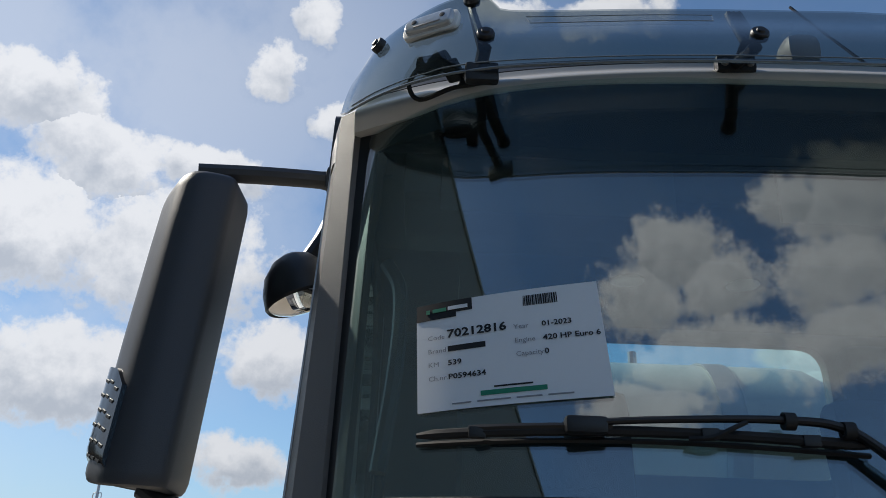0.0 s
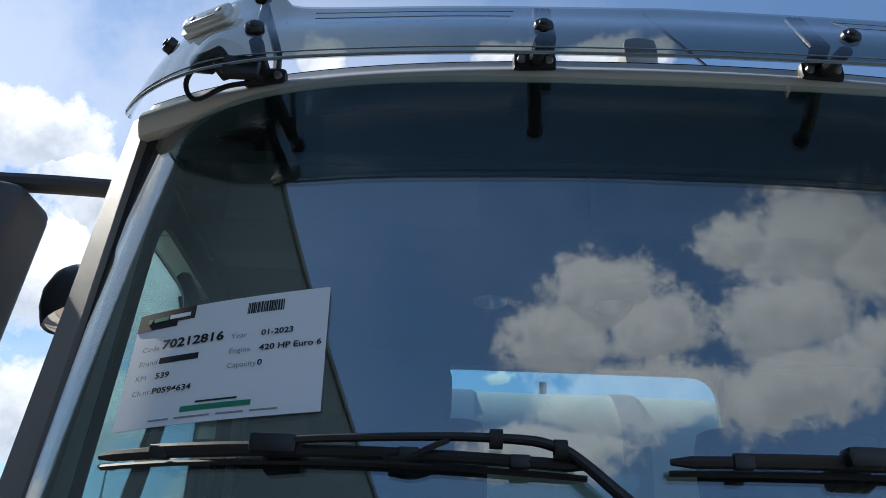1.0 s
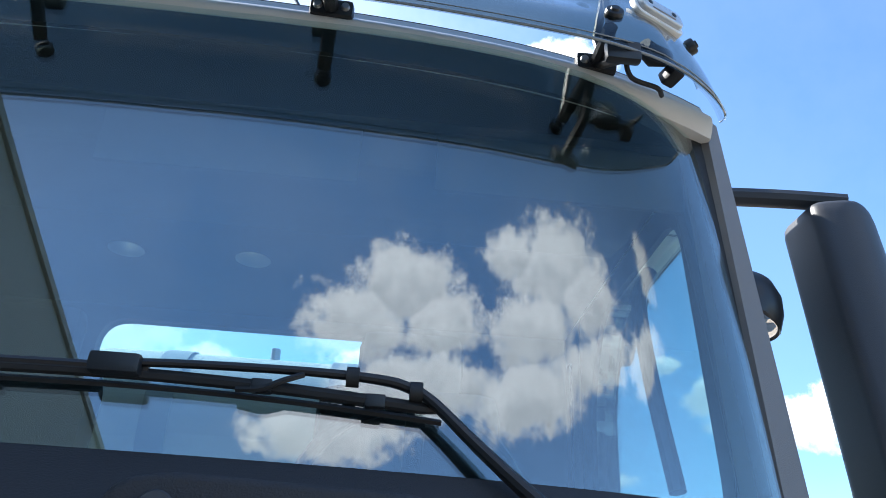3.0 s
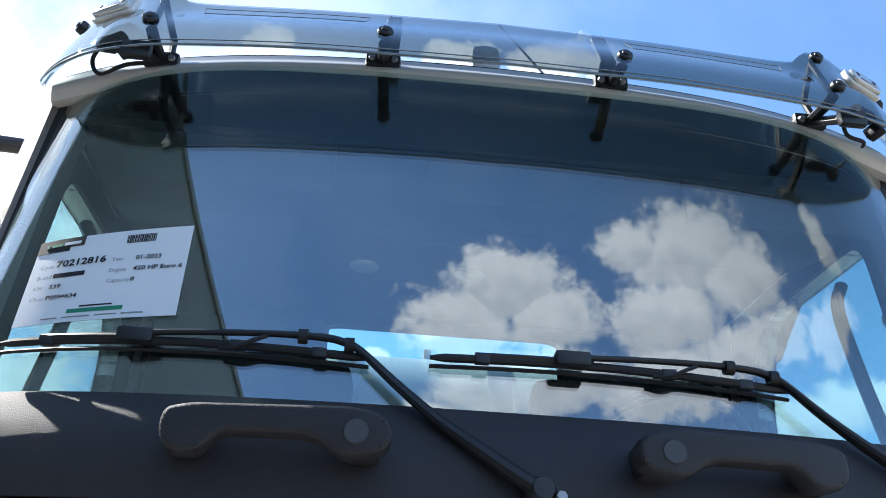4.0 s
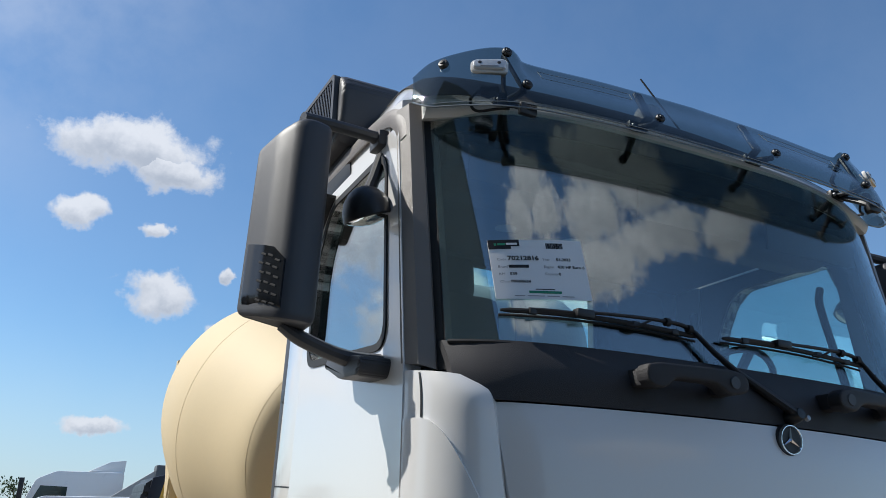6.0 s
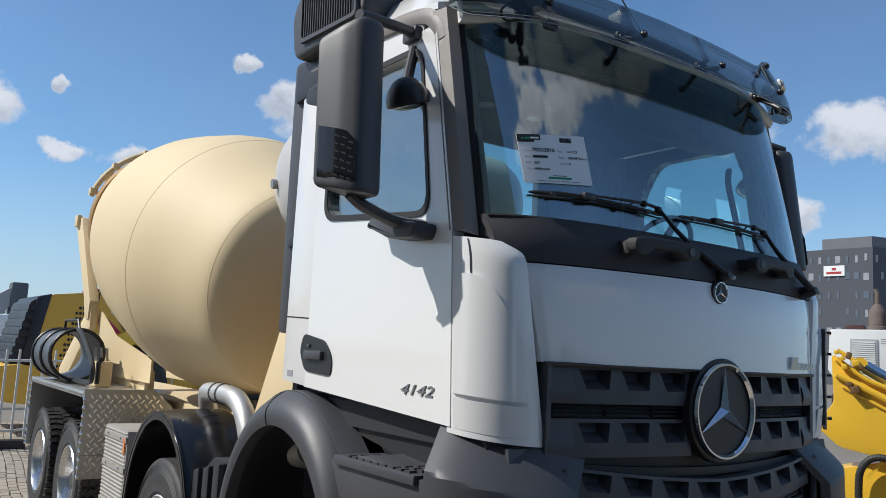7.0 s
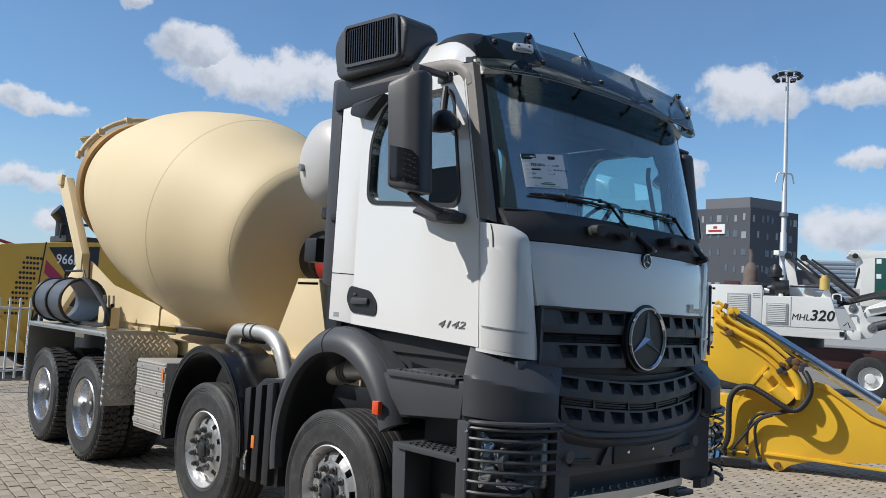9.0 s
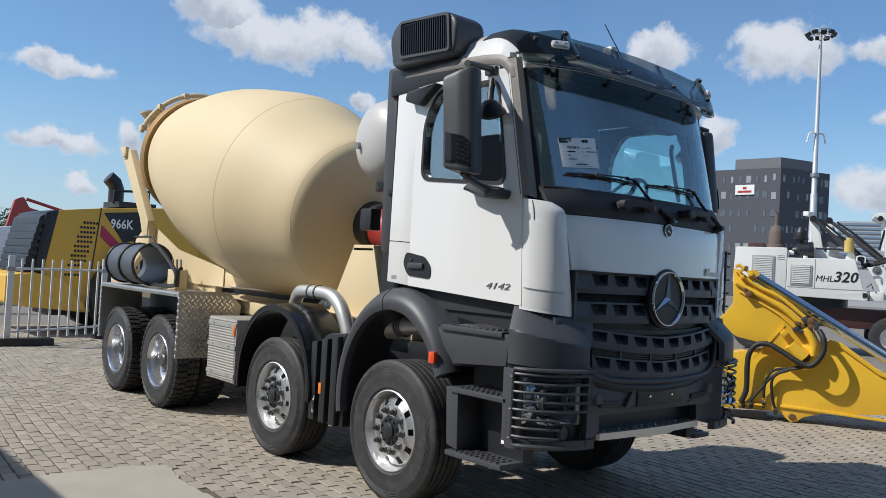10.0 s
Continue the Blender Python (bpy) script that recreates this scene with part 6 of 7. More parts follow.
def building(name, corner, az_left, len_left, az_right, len_right, height, label):
    """A block seen on its corner: two facades that run away from the corner."""
    b = thing(name, label, "building", corner)
    dl, dr = (Vector((math.sin(radians(a)), math.cos(radians(a)), 0)) for a in (az_left, az_right))
    pts = [Vector(), dl * len_left, dl * len_left + dr * len_right, dr * len_right]
    part("wall", prism([(p.x, p.y) for p in pts], "z", 0, height), DARKBRICK, b)
    rnd = random.Random(7)
    sizes = ((0.42, 1.15), (0.42, 1.15), (0.85, 1.2), (0.42, 1.15))
    for d, n_out, length, cols in ((dl, (dr * -1), len_left, 11), (dr, (dl * -1), len_right, 10)):
        for fl in range(7):
            for c in range(cols):
                if rnd.random() < 0.22:
                    continue
                wd, ht = sizes[rnd.randrange(4)]
                at = d * (length * (c + 0.7) / (cols + 0.4)) + Vector((0, 0, 2.2 + fl * 2.95 + (0.25 if rnd.random() < 0.3 else 0)))
                m = Matrix.Identity(4)
                m.col[0], m.col[1], m.col[2] = (*d, 0), (*n_out, 0), (0, 0, 1, 0)
                m.translation = at
                part("window", box(-wd / 2, wd / 2, -0.05, 0.05, 0, ht, m=m), WIN if rnd.random() < 0.7 else WIN_PALE, b)
    return b, dl, dr


tower, dl, dr = building("office_tower", along(63.2, 150), 63 - 68, 17, 63 + 44, 11.5, 22.3, "dark brick office tower with small windows and roof house")
pts = [dl * 0.0, dl * 8, dl * 8 + dr * 8.5, dr * 8.5]
part("roof_house", prism([(p.x + 0.2, p.y + 0.2) for p in pts], "z", 22.3, 24.1), surface("grey_roof_house", (0.13, 0.135, 0.15), 0.7, var=0.1, scale=0.5, bump=0.0), tower, "grey rooftop house")
for (k, z, wd, ht) in ((6.0, 17.8, 3.4, 1.7), (15.5, 8.0, 3.0, 1.6)):
    m = Matrix.Identity(4)
    m.col[0], m.col[1], m.col[2] = (*dl, 0), (*(dr * -1), 0), (0, 0, 1, 0)
    m.translation = dl * k + Vector((0, 0, z))
    sg = part("sign_board", box(-wd / 2, wd / 2, 0.0, 0.25, 0, ht, m=m), MACHINE_WHITE, tower, "white sign board")
    part("sign_mark", box(-wd * 0.36, wd * 0.36, 0.25, 0.28, ht * 0.2, ht * 0.42, m=m), RED if z > 10 else GREY_INK, tower)
    part("sign_mark", box(-wd * 0.10, wd * 0.10, 0.25, 0.28, ht * 0.55, ht * 0.8, m=m), RED if z > 10 else GREY_INK, tower)

GALV = surface("galvanised_pole", (0.46, 0.48, 0.50), 0.5, 0.3, var=0.08, scale=2.0, bump=0.0)
mast = thing("lamp_mast", "tall galvanised mast with a ring of floodlights", "lamp mast", along(65.2, 100))
part("pole", tube([(0, 0, 0), (0, 0, 12.5), (0, 0, 12.6), (0, 0, 30.6)], [0.42, 0.36, 0.29, 0.17], 14), GALV, mast)
for k in range(10):
    a = k * math.tau / 10
    fl = part("floodlight", box(-0.30, 0.30, -0.16, 0.16, -0.22, 0.22, bevel=0.04, m=Matrix.Translation((1.45 * math.cos(a), 1.45 * math.sin(a), 30.3 + 0.12 * (k % 2))) @ Matrix.Rotation(a + math.pi / 2, 4, "Z") @ Matrix.Rotation(radians(35), 4, "X")), BLACK, mast, "black floodlight")
    part("lamp_arm", tube([(0, 0, 30.6), (1.4 * math.cos(a), 1.4 * math.sin(a), 30.5)], 0.05, 6), GALV, mast)
part("lamp_ring", tube([(1.2 * math.cos(a), 1.2 * math.sin(a), 30.75) for a in np.linspace(0, math.tau, 25)], 0.06, 6), GALV, mast)
for s in (-1, 1):
    part("hook", tube(smooth_path([(0.3 * s, 0, 19.3), (0.9 * s * 0.9, -0.4 * s, 19.2), (0.95 * s, -0.6 * s, 18.2)], 4), 0.09, 6), MACHINE_WHITE, mast)
part("camera_arm", box(-1.7, -0.3, -0.3, 0.3, 9.9, 10.4, bevel=0.05), MACHINE_WHITE, mast, "pale camera housing")
part("collar", tube([(0, 0, 14.4), (0, 0, 14.8)], 0.46, 12), STEEL, mast)

copy_thing(mast, Matrix.Translation((-56.8, 141.4, 0)))

hall = thing("striped_hall", "pale striped warehouse hall far off", "building", along(70, 120))
hall.rotation_euler.z = radians(-70)
part("wall", box(-7, 26, 0, 30, 0, 11.1), PALE, hall)
for k in range(11):
    part("cladding_stripe", box(-7.02, 26, -0.12, 0.0, 5.0 + 0.56 * k, 5.26 + 0.56 * k), surface("blue_stripe", (0.16, 0.22, 0.30), 0.5, bump=0.0) if k == 0 else bpy.data.materials["blue_stripe"], hall)

# ---------------------------------------------------------------- yellow boom
boom = thing("yellow_boom", "yellow excavator boom with chrome ram lying on the paving", "excavator boom", (5.56, 2.01, 0))
boom.rotation_euler.z = radians(-63)
UP = [(-0.66, 1.27), (-0.48, 1.50), (-0.50, 1.99), (-0.12, 1.73), (0.23, 1.47), (0.50, 1.24), (0.60, 1.06), (0.56, 0.84), (0.40, 0.73), (0.26, 0.80), (-0.13, 1.01), (-0.44, 1.07)]
LOW = [(-0.75, 0.08), (-0.75, 0.80), (-0.37, 0.87), (0.0, 0.96), (0.35, 1.04), (0.70, 1.10), (0.84, 1.07), (1.30, 0.75), (2.8, 0.22), (2.8, 0.06), (1.39, 0.22), (0.64, 0.15), (0.43, 0.08), (0.36, 0.01), (0.28, 0.0), (0.20, 0.07), (0.17, 0.12), (-0.48, 0.11)]
part("lower_boom", prism(rounded(LOW, 0.05, 3), "y", -0.10, 0.32, bevel=0.012), YELLOW, boom, "yellow boom with worn paint")
part("upper_link", prism(rounded(UP, 0.05, 3), "y", -0.20, 0.22, bevel=0.012), YELLOW, boom)
part("seam_plate", prism([(-0.2, 0.80), (0.15, 1.28), (0.17, 1.26), (-0.17, 0.79)], "y", -0.212, -0.20), YELLOW, boom)
part("boss", lathe([(0, 0.03), (0.11, 0.03), (0.16, 0.0), (0.17, -0.02)], Matrix.Translation((0.42, -0.20, 0.87)) @ facing, 28), YELLOW, boom)
part("pin", lathe([(0, 0.05), (0.06, 0.05), (0.07, 0.03)], Matrix.Translation((0.42, -0.20, 0.87)) @ facing, 8), RUST, boom, "rusty hinge pin")
part("pin", lathe([(0, 0.03), (0.035, 0.03), (0.045, 0.0)], Matrix.Translation((0.30, -0.10, 0.075)) @ facing, 10), RUST, boom, "rusty hinge pin")
part("ram_rod", tube([(-0.20, -0.10, 1.87), (1.42, -0.10, 0.90)], 0.066, 18), CHROME, boom, "polished chrome ram rod")
part("ram_barrel", tube([(1.40, -0.10, 0.912), (2.6, -0.10, 0.20)], 0.085, 16), YELLOW, boom)
part("ram_eye", lathe([(0, -0.08), (0.06, -0.08), (0.07, 0.08), (0, 0.08)], Matrix.Translation((-0.24, -0.08, 1.89)) @ facing, 16), YELLOW, boom)
for path, r in (([(-0.45, -0.215, 1.93), (-0.19, -0.225, 1.75), (0.09, -0.225, 1.62), (0.40, -0.22, 1.38)], 0.026), ([(-0.45, -0.215, 1.78), (-0.15, -0.225, 1.63), (0.13, -0.225, 1.48), (0.37, -0.22, 1.28)], 0.036), ([(-0.45, 0.1, 2.03), (0.09, 0.1, 1.68), (0.51, 0.1, 1.44), (0.82, 0.1, 1.30)], 0.022), ([(-0.40, -0.21, 1.66), (0.05, -0.215, 1.42), (0.30, -0.215, 1.22)], 0.014)):
    part("oil_pipe", tube(smooth_path(path, 5), r, 10), YELLOW, boom)
part("elbow", tube(smooth_path([(0.40, -0.24, 1.24), (0.47, -0.25, 1.14), (0.52, -0.25, 1.03), (0.52, -0.23, 0.90)], 6), 0.05, 14), YELLOW, boom, "yellow pipe elbow")
part("pivot_tube", tube([(0.40, -0.20, 0.86), (0.24, -0.22, 1.02)], [0.11, 0.085], 18), YELLOW, boom)
part("top_flange", prism([(0.70, 1.115), (0.84, 1.085), (1.30, 0.765), (2.8, 0.235), (2.8, 0.185), (1.28, 0.715), (0.82, 1.03), (0.70, 1.06)], "y", -0.125, 0.34, bevel=0.006), YELLOW, boom)
part("bottom_flange", prism([(0.15, 0.215), (0.62, 0.205), (2.8, 0.10), (2.8, 0.07), (0.62, 0.17), (0.15, 0.185)], "y", -0.125, -0.09, bevel=0.005), YELLOW, boom)
part("weld_seam", prism([(0.40, 0.56), (0.41, 0.56), (0.64, 0.27), (0.63, 0.265)], "y", -0.105, -0.095), YELLOW, boom)
rnd = random.Random(31)
for q in ((-0.45, 2.0), (-0.40, 1.94), (-0.34, 1.97), (-0.28, 1.90), (-0.23, 1.86), (-0.38, 1.86), (-0.34, 1.69), (-0.29, 1.64), (0.16, 1.16), (0.30, 1.22), (0.32, 1.30), (0.38, 1.27), (0.40, 1.35), (0.46, 1.34), (0.47, 1.27), (0.54, 1.26), (0.36, 1.20), (0.56, 1.31)):
    w, h = rnd.uniform(0.022, 0.045), rnd.uniform(0.02, 0.04)
    m = Matrix.Translation((q[0], -0.245, q[1])) @ Matrix.Rotation(rnd.uniform(-0.9, 0.9), 4, "Y")
    part("fitting", box(-w, w, -0.04, 0.045, -h, h, bevel=0.012, m=m), RUST if rnd.random() < 0.55 else DARK_STEEL if q[0] > 0.2 else YELLOW, boom)
hose_line = smooth_path([(-0.33, -0.15, 0.2), (-0.27, -0.18, 0.38), (-0.27, -0.2, 0.68), (-0.25, -0.21, 0.86), (-0.16, -0.22, 0.98), (-0.02, -0.24, 1.0), (0.15, -0.28, 0.92), (0.32, -0.32, 0.82), (0.46, -0.34, 0.77), (0.56, -0.36, 0.84), (0.63, -0.36, 0.99), (0.62, -0.34, 1.13), (0.57, -0.28, 1.23)], 14)
part("thick_hose", tube(hose_line, [0.036 if k % 3 else 0.0335 for k in range(len(hose_line))], 12), RUBBER, boom, "thick black corrugated hose")
for path in ([(-0.05, -0.15, 0.29), (-0.05, -0.17, 0.43), (-0.02, -0.18, 0.56), (0.07, -0.19, 0.67), (0.26, -0.21, 0.71), (0.39, -0.26, 0.76)],
             [(-0.23, -0.15, 0.21), (-0.1, -0.17, 0.39), (0.03, -0.18, 0.57), (0.16, -0.2, 0.67), (0.3, -0.23, 0.71), (0.43, -0.27, 0.75)],
             [(0.1, -0.14, 0.13), (0.05, -0.16, 0.33), (0.04, -0.18, 0.52), (0.1, -0.2, 0.62), (0.23, -0.22, 0.68)]):
    part("thin_hose", tube(smooth_path(path, 6), 0.018, 8), RUBBER, boom, "thin black hose")
for q in ((-0.30, 0.19), (-0.20, 0.20), (-0.05, 0.22), (0.10, 0.15)):
    part("hose_end", tube([(q[0], -0.11, q[1] - 0.05), (q[0], -0.16, q[1] + 0.02)], 0.026, 10), DARK_STEEL, boom)
part("fixed_pipe", tube([(-0.40, -0.14, 0.19), (-0.04, -0.14, 0.19), (-0.03, -0.14, 0.30)], 0.016, 8), YELLOW, boom)
part("warning_sign", prism([(-0.60, 0.42), (-0.42, 0.50), (-0.58, 0.62)], "y", -0.106, -0.10), surface("amber_decal", (0.80, 0.52, 0.03), 0.5, bump=0.0), boom)
part("hinge_box", box(-0.70, 0.0, -0.2, -0.1, 0.02, 0.1, bevel=0.01), BLACK, boom)

# ---------------------------------------------------------------- white material handler
mh = thing("material_handler", "white wheeled material handler with grey vents parked behind", "excavator", (17.7, 7.22, 0))
mh.rotation_euler.z = radians(-65)
CHASSIS = surface("dark_red_chassis", (0.06, 0.022, 0.02), 0.6, var=0.2, bump=0.1)
part("engine_house", prism(rounded([(-1.95, 1.86), (-1.72, 1.56), (-0.53, 1.56), (-0.53, 2.90), (-1.90, 2.88)], 0.06), "y", 0.0, 2.4, bevel=0.02), MACHINE_WHITE, mh)
part("side_house", prism(rounded([(-0.52, 1.56), (1.52, 1.52), (1.56, 1.74), (1.42, 1.79), (1.19, 2.65), (-0.52, 2.62)], 0.04), "y", 0.0, 2.4, bevel=0.02), MACHINE_WHITE, mh)
part("house_joint", box(-0.5, 1.44, -0.008, 0.0, 1.80, 1.815), GREY_INK, mh)
part("house_joint", box(0.19, 0.205, -0.008, 0.0, 1.815, 2.62), GREY_INK, mh)
part("rear_step", box(1.58, 1.92, 0.15, 1.2, 1.53, 1.80, bevel=0.02), MACHINE_WHITE, mh)
for k in range(3):
    part("vent_slot", box(-0.78, -0.58, -0.006, 0.0, 2.56 + 0.05 * k, 2.575 + 0.05 * k), GREY_INK, mh)
    part("hand_grip", tube([(1.5, 0.1, 1.9), (1.6, 0.05, 2.0), (1.66, 0.1, 1.85)], 0.015, 6), BLACK, mh) if k == 0 else None
for u0, u1, z0, z1 in ((-1.45, -0.85, 1.92, 2.66), (-0.43, 0.12, 1.87, 2.43)):
    vent = part("vent", box(u0, u1, -0.03, 0.01, z0, z1, bevel=0.01), PALE, mh, "grey slatted vent")
    n = int((z1 - z0) / 0.05)
    for k in range(n - 1):
        part("slat", box(u0 + 0.05, u1 - 0.05, -0.045, -0.028, z0 + 0.05 + k * 0.05, z0 + 0.08 + k * 0.05), MACHINE_WHITE, vent)
letters("type_text", "MHL", 0.24, INK, mh, Matrix.Translation((0.21, -0.004, 2.0)) @ facing, 0.003, 0.0, shear=0.2, wide=0.95)
letters("type_text", "320", 0.40, INK, mh, Matrix.Translation((0.66, -0.004, 2.01)) @ facing, 0.003, 0.008, shear=0.2)
part("lamp", box(1.40, 1.52, -0.02, 0.0, 1.62, 1.74), BLACK, mh)
SOOT = surface("sooty_rust", (0.13, 0.10, 0.085), 0.8, var=0.3, scale=6.0, bump=0.3)
part("exhaust_pipe", tube([(-0.86, 0.8, 2.88), (-0.86, 0.8, 3.0), (-0.86, 0.8, 3.02), (-0.86, 0.8, 3.32), (-0.86, 0.8, 3.42), (-0.86, 0.8, 3.55), (-0.86, 0.8, 3.58), (-0.86, 0.8, 3.85), (-0.90, 0.8, 3.96)], [0.25, 0.25, 0.21, 0.21, 0.19, 0.10, 0.065, 0.06, 0.055], 16), SOOT, mh, "rusty exhaust stack")
part("dark_box", box(-1.6, -1.15, 0.7, 1.6, 2.88, 3.04, bevel=0.03), CHASSIS, mh)
part("dark_box", box(-0.62, -0.30, 0.7, 1.5, 2.88, 2.98, bevel=0.03), BLACK, mh)
part("air_filter", tube([(-0.42, 0.5, 2.84), (-0.36, 0.5, 2.84), (-0.30, 0.5, 2.85), (-0.22, 0.5, 2.85), (-0.21, 0.5, 2.86), (0.02, 0.5, 2.87), (0.03, 0.5, 2.87), (0.15, 0.5, 2.88)], [0.09, 0.12, 0.13, 0.20, 0.22, 0.22, 0.24, 0.22], 20), BLACK, mh, "black air filter")
part("pre_filter", tube([(-0.20, 0.5, 2.95), (-0.20, 0.5, 3.14), (-0.20, 0.5, 3.16), (-0.20, 0.5, 3.22), (-0.20, 0.5, 3.24), (-0.20, 0.5, 3.36), (-0.20, 0.5, 3.42), (-0.20, 0.5, 3.52)], [0.09, 0.10, 0.20, 0.21, 0.16, 0.17, 0.14, 0.08], 18), BLACK, mh, "black dust bowl")
part("white_cap", tube([(-0.50, 0.45, 2.78), (-0.36, 0.45, 2.78)], 0.07, 12), MACHINE_WHITE, mh)
part("filler_neck", tube([(-0.06, 0.3, 2.60), (-0.06, 0.3, 2.70)], 0.06, 12), MACHINE_WHITE, mh)
part("boom_foot", prism([(0.12, 2.62), (1.12, 2.62), (0.60, 2.72), (0.40, 2.90), (0.26, 3.62), (0.20, 3.76), (0.04, 3.78), (0.02, 3.60), (0.14, 3.0)], "y", 0.9, 1.0, bevel=0.02), MACHINE_WHITE, mh, "white boom foot")
part("boom_foot", prism([(0.52, 2.62), (1.30, 2.62), (0.80, 2.90), (0.70, 3.55), (0.64, 3.70), (0.46, 3.70), (0.44, 3.55), (0.58, 3.0)], "y", 1.5, 1.6, bevel=0.02), MACHINE_WHITE, mh, "white boom foot")
part("foot_plate", prism([(0.30, 3.0), (0.95, 3.05), (0.95, 3.30), (0.34, 3.45)], "y", 1.05, 1.45), surface("dark_grey_web", (0.09, 0.095, 0.11), 0.6, bump=0.1), mh)
for k in range(2):
    top, low_end = Vector((0.10 + 0.43 * k, 0.8 + 0.5 * k, 3.79)), Vector((1.52 + 0.40 * k, 0.8 + 0.3 * k, 2.57 + 0.12 * k))
    ram = part("boom_ram", tube([top, top.lerp(low_end, 0.42), top.lerp(low_end, 0.43), low_end], [0.05, 0.05, 0.085, 0.085], 14), DARK_STEEL, mh, "dark hydraulic ram")
    part("ram_eye", lathe([(0, 0.07), (0.09, 0.07), (0.10, -0.07), (0, -0.07)], Matrix.Translation(top) @ facing, 16), BLACK, ram)
    part("ram_hose", tube(smooth_path([top + Vector((0.2, -0.09, -0.05)), top.lerp(low_end, 0.5) + Vector((0.05, -0.09, 0.10)), low_end + Vector((0, -0.08, 0.08))], 6), 0.03, 8), RUBBER, ram)
part("amber_tank", tube([(1.04, 0.4, 2.86), (1.04, 0.4, 3.17), (1.04, 0.4, 3.175), (1.04, 0.4, 3.25)], [0.13, 0.13, 0.09, 0.08], 16), surface("oil_bowl", (0.55, 0.40, 0.12), 0.35, var=0.1, bump=0.0), mh, "amber oil bowl with a black cap")
part("tank_post", prism([(0.95, 2.64), (1.24, 2.64), (1.12, 2.95), (1.06, 2.95)], "y", 0.42, 0.50), MACHINE_WHITE, mh)
part("hand_rail", tube([(0.2, 0.6, 2.93), (0.95, 0.6, 2.93)], 0.025, 8), BLACK, mh)
part("grab_hoop", tube(smooth_path([(1.24, 0.1, 2.55), (1.24, 0.1, 2.72), (1.42, 0.1, 2.72), (1.44, 0.1, 2.56)], 4), 0.02, 8), MACHINE_WHITE, mh)
part("boom_base", prism(rounded([(1.50, 2.46), (1.94, 2.47), (2.02, 2.20), (2.12, 2.04), (2.33, 1.94), (2.34, 1.80), (2.20, 1.62), (1.93, 1.57), (1.80, 1.95)], 0.04), "y", 0.42, 0.5, bevel=0.012), MACHINE_WHITE, mh, "white boom base plate")
part("boom_arm", prism([(1.95, 2.10), (2.10, 2.44), (2.98, 2.84), (4.6, 3.5), (4.6, 3.1), (3.0, 2.46), (2.2, 2.2)], "y", 0.5, 0.95, bevel=0.03), MACHINE_WHITE, mh, "white boom arm")
part("arm_pipe", tube([(2.10, 0.46, 2.38), (2.98, 0.46, 2.60), (4.5, 0.46, 3.2)], 0.025, 8), MACHINE_WHITE, mh)
part("arm_ram", tube([(2.22, 0.62, 1.90), (3.0, 0.62, 2.15), (4.6, 0.62, 2.65)], 0.13, 14), DARK_STEEL, mh, "dark hydraulic ram")
for q in ((1.75, 2.38), (2.21, 1.88)):
    part("boom_pin", lathe([(0, 0.05), (0.05, 0.05), (0.06, 0.02), (0.11, 0.02), (0.12, 0.0)], Matrix.Translation((q[0], 0.42, q[1])) @ facing, 16), STEEL, mh)
for k in range(4):
    part("hose_bundle", tube(smooth_path([(1.40, 0.9 + 0.05 * k, 2.46 + 0.03 * k), (1.80, 0.88, 2.58 + 0.03 * k), (2.36, 0.88 + 0.06 * k, 2.74 + 0.035 * k), (3.01, 0.9 + 0.05 * k, 2.86 + 0.05 * k), (4.5, 0.95, 3.3 + 0.05 * k)], 6), 0.045, 8), RUBBER, mh, "black hydraulic hose")
part("arm_deck", prism([(2.0, 2.35), (4.4, 2.6), (4.4, 2.35), (2.1, 2.2)], "y", 1.0, 1.5), BLACK, mh)
cabin = part("cabin", prism(rounded([(2.02, 2.48), (4.3, 2.48), (4.3, 4.08), (1.72, 4.06), (1.72, 3.95), (1.99, 3.82)], 0.04), "y", 1.55, 3.0, bevel=0.02), MACHINE_WHITE, mh, "white operator cabin")
part("cabin_window", box(2.36, 3.6, 1.53, 1.556, 2.72, 3.86, bevel=0.01), surface("green_cab_glass", (0.03, 0.10, 0.09), 0.1, var=0.2, bump=0.0), cabin, "dark green cabin window")
part("inner_pane", box(2.72, 3.3, 1.522, 1.531, 2.85, 3.66), surface("pale_cab_glass", (0.08, 0.24, 0.23), 0.1, var=0.2, bump=0.0), cabin)
for z in (3.28, 3.70):
    part("cabin_note", box(2.40, 2.52, 1.52, 1.531, z, z + 0.13), PAPER, cabin)
part("work_lamp", lathe([(0, 0.06), (0.07, 0.05), (0.08, -0.05), (0, -0.06)], Matrix.Translation((1.86, 1.50, 3.90)) @ facing, 14), BLACK, cabin)
part("cabin_stay", prism([(1.96, 3.58), (2.02, 3.58), (1.90, 3.0), (1.84, 3.0)], "y", 1.60, 1.66), BLACK, cabin)
part("cabin_step", box(1.82, 2.02, 1.6, 2.4, 2.72, 2.98, bevel=0.02), PALE, cabin)
part("turntable", lathe([(0, 1.56), (1.0, 1.56), (1.0, 1.25), (0, 1.25)], Matrix.Translation((0.1, 1.2, 0)), 32), BLACK, mh)
part("undercarriage", box(-1.9, 3.2, 0.35, 2.1, 0.75, 1.28, bevel=0.03), CHASSIS, mh, "dark red undercarriage")
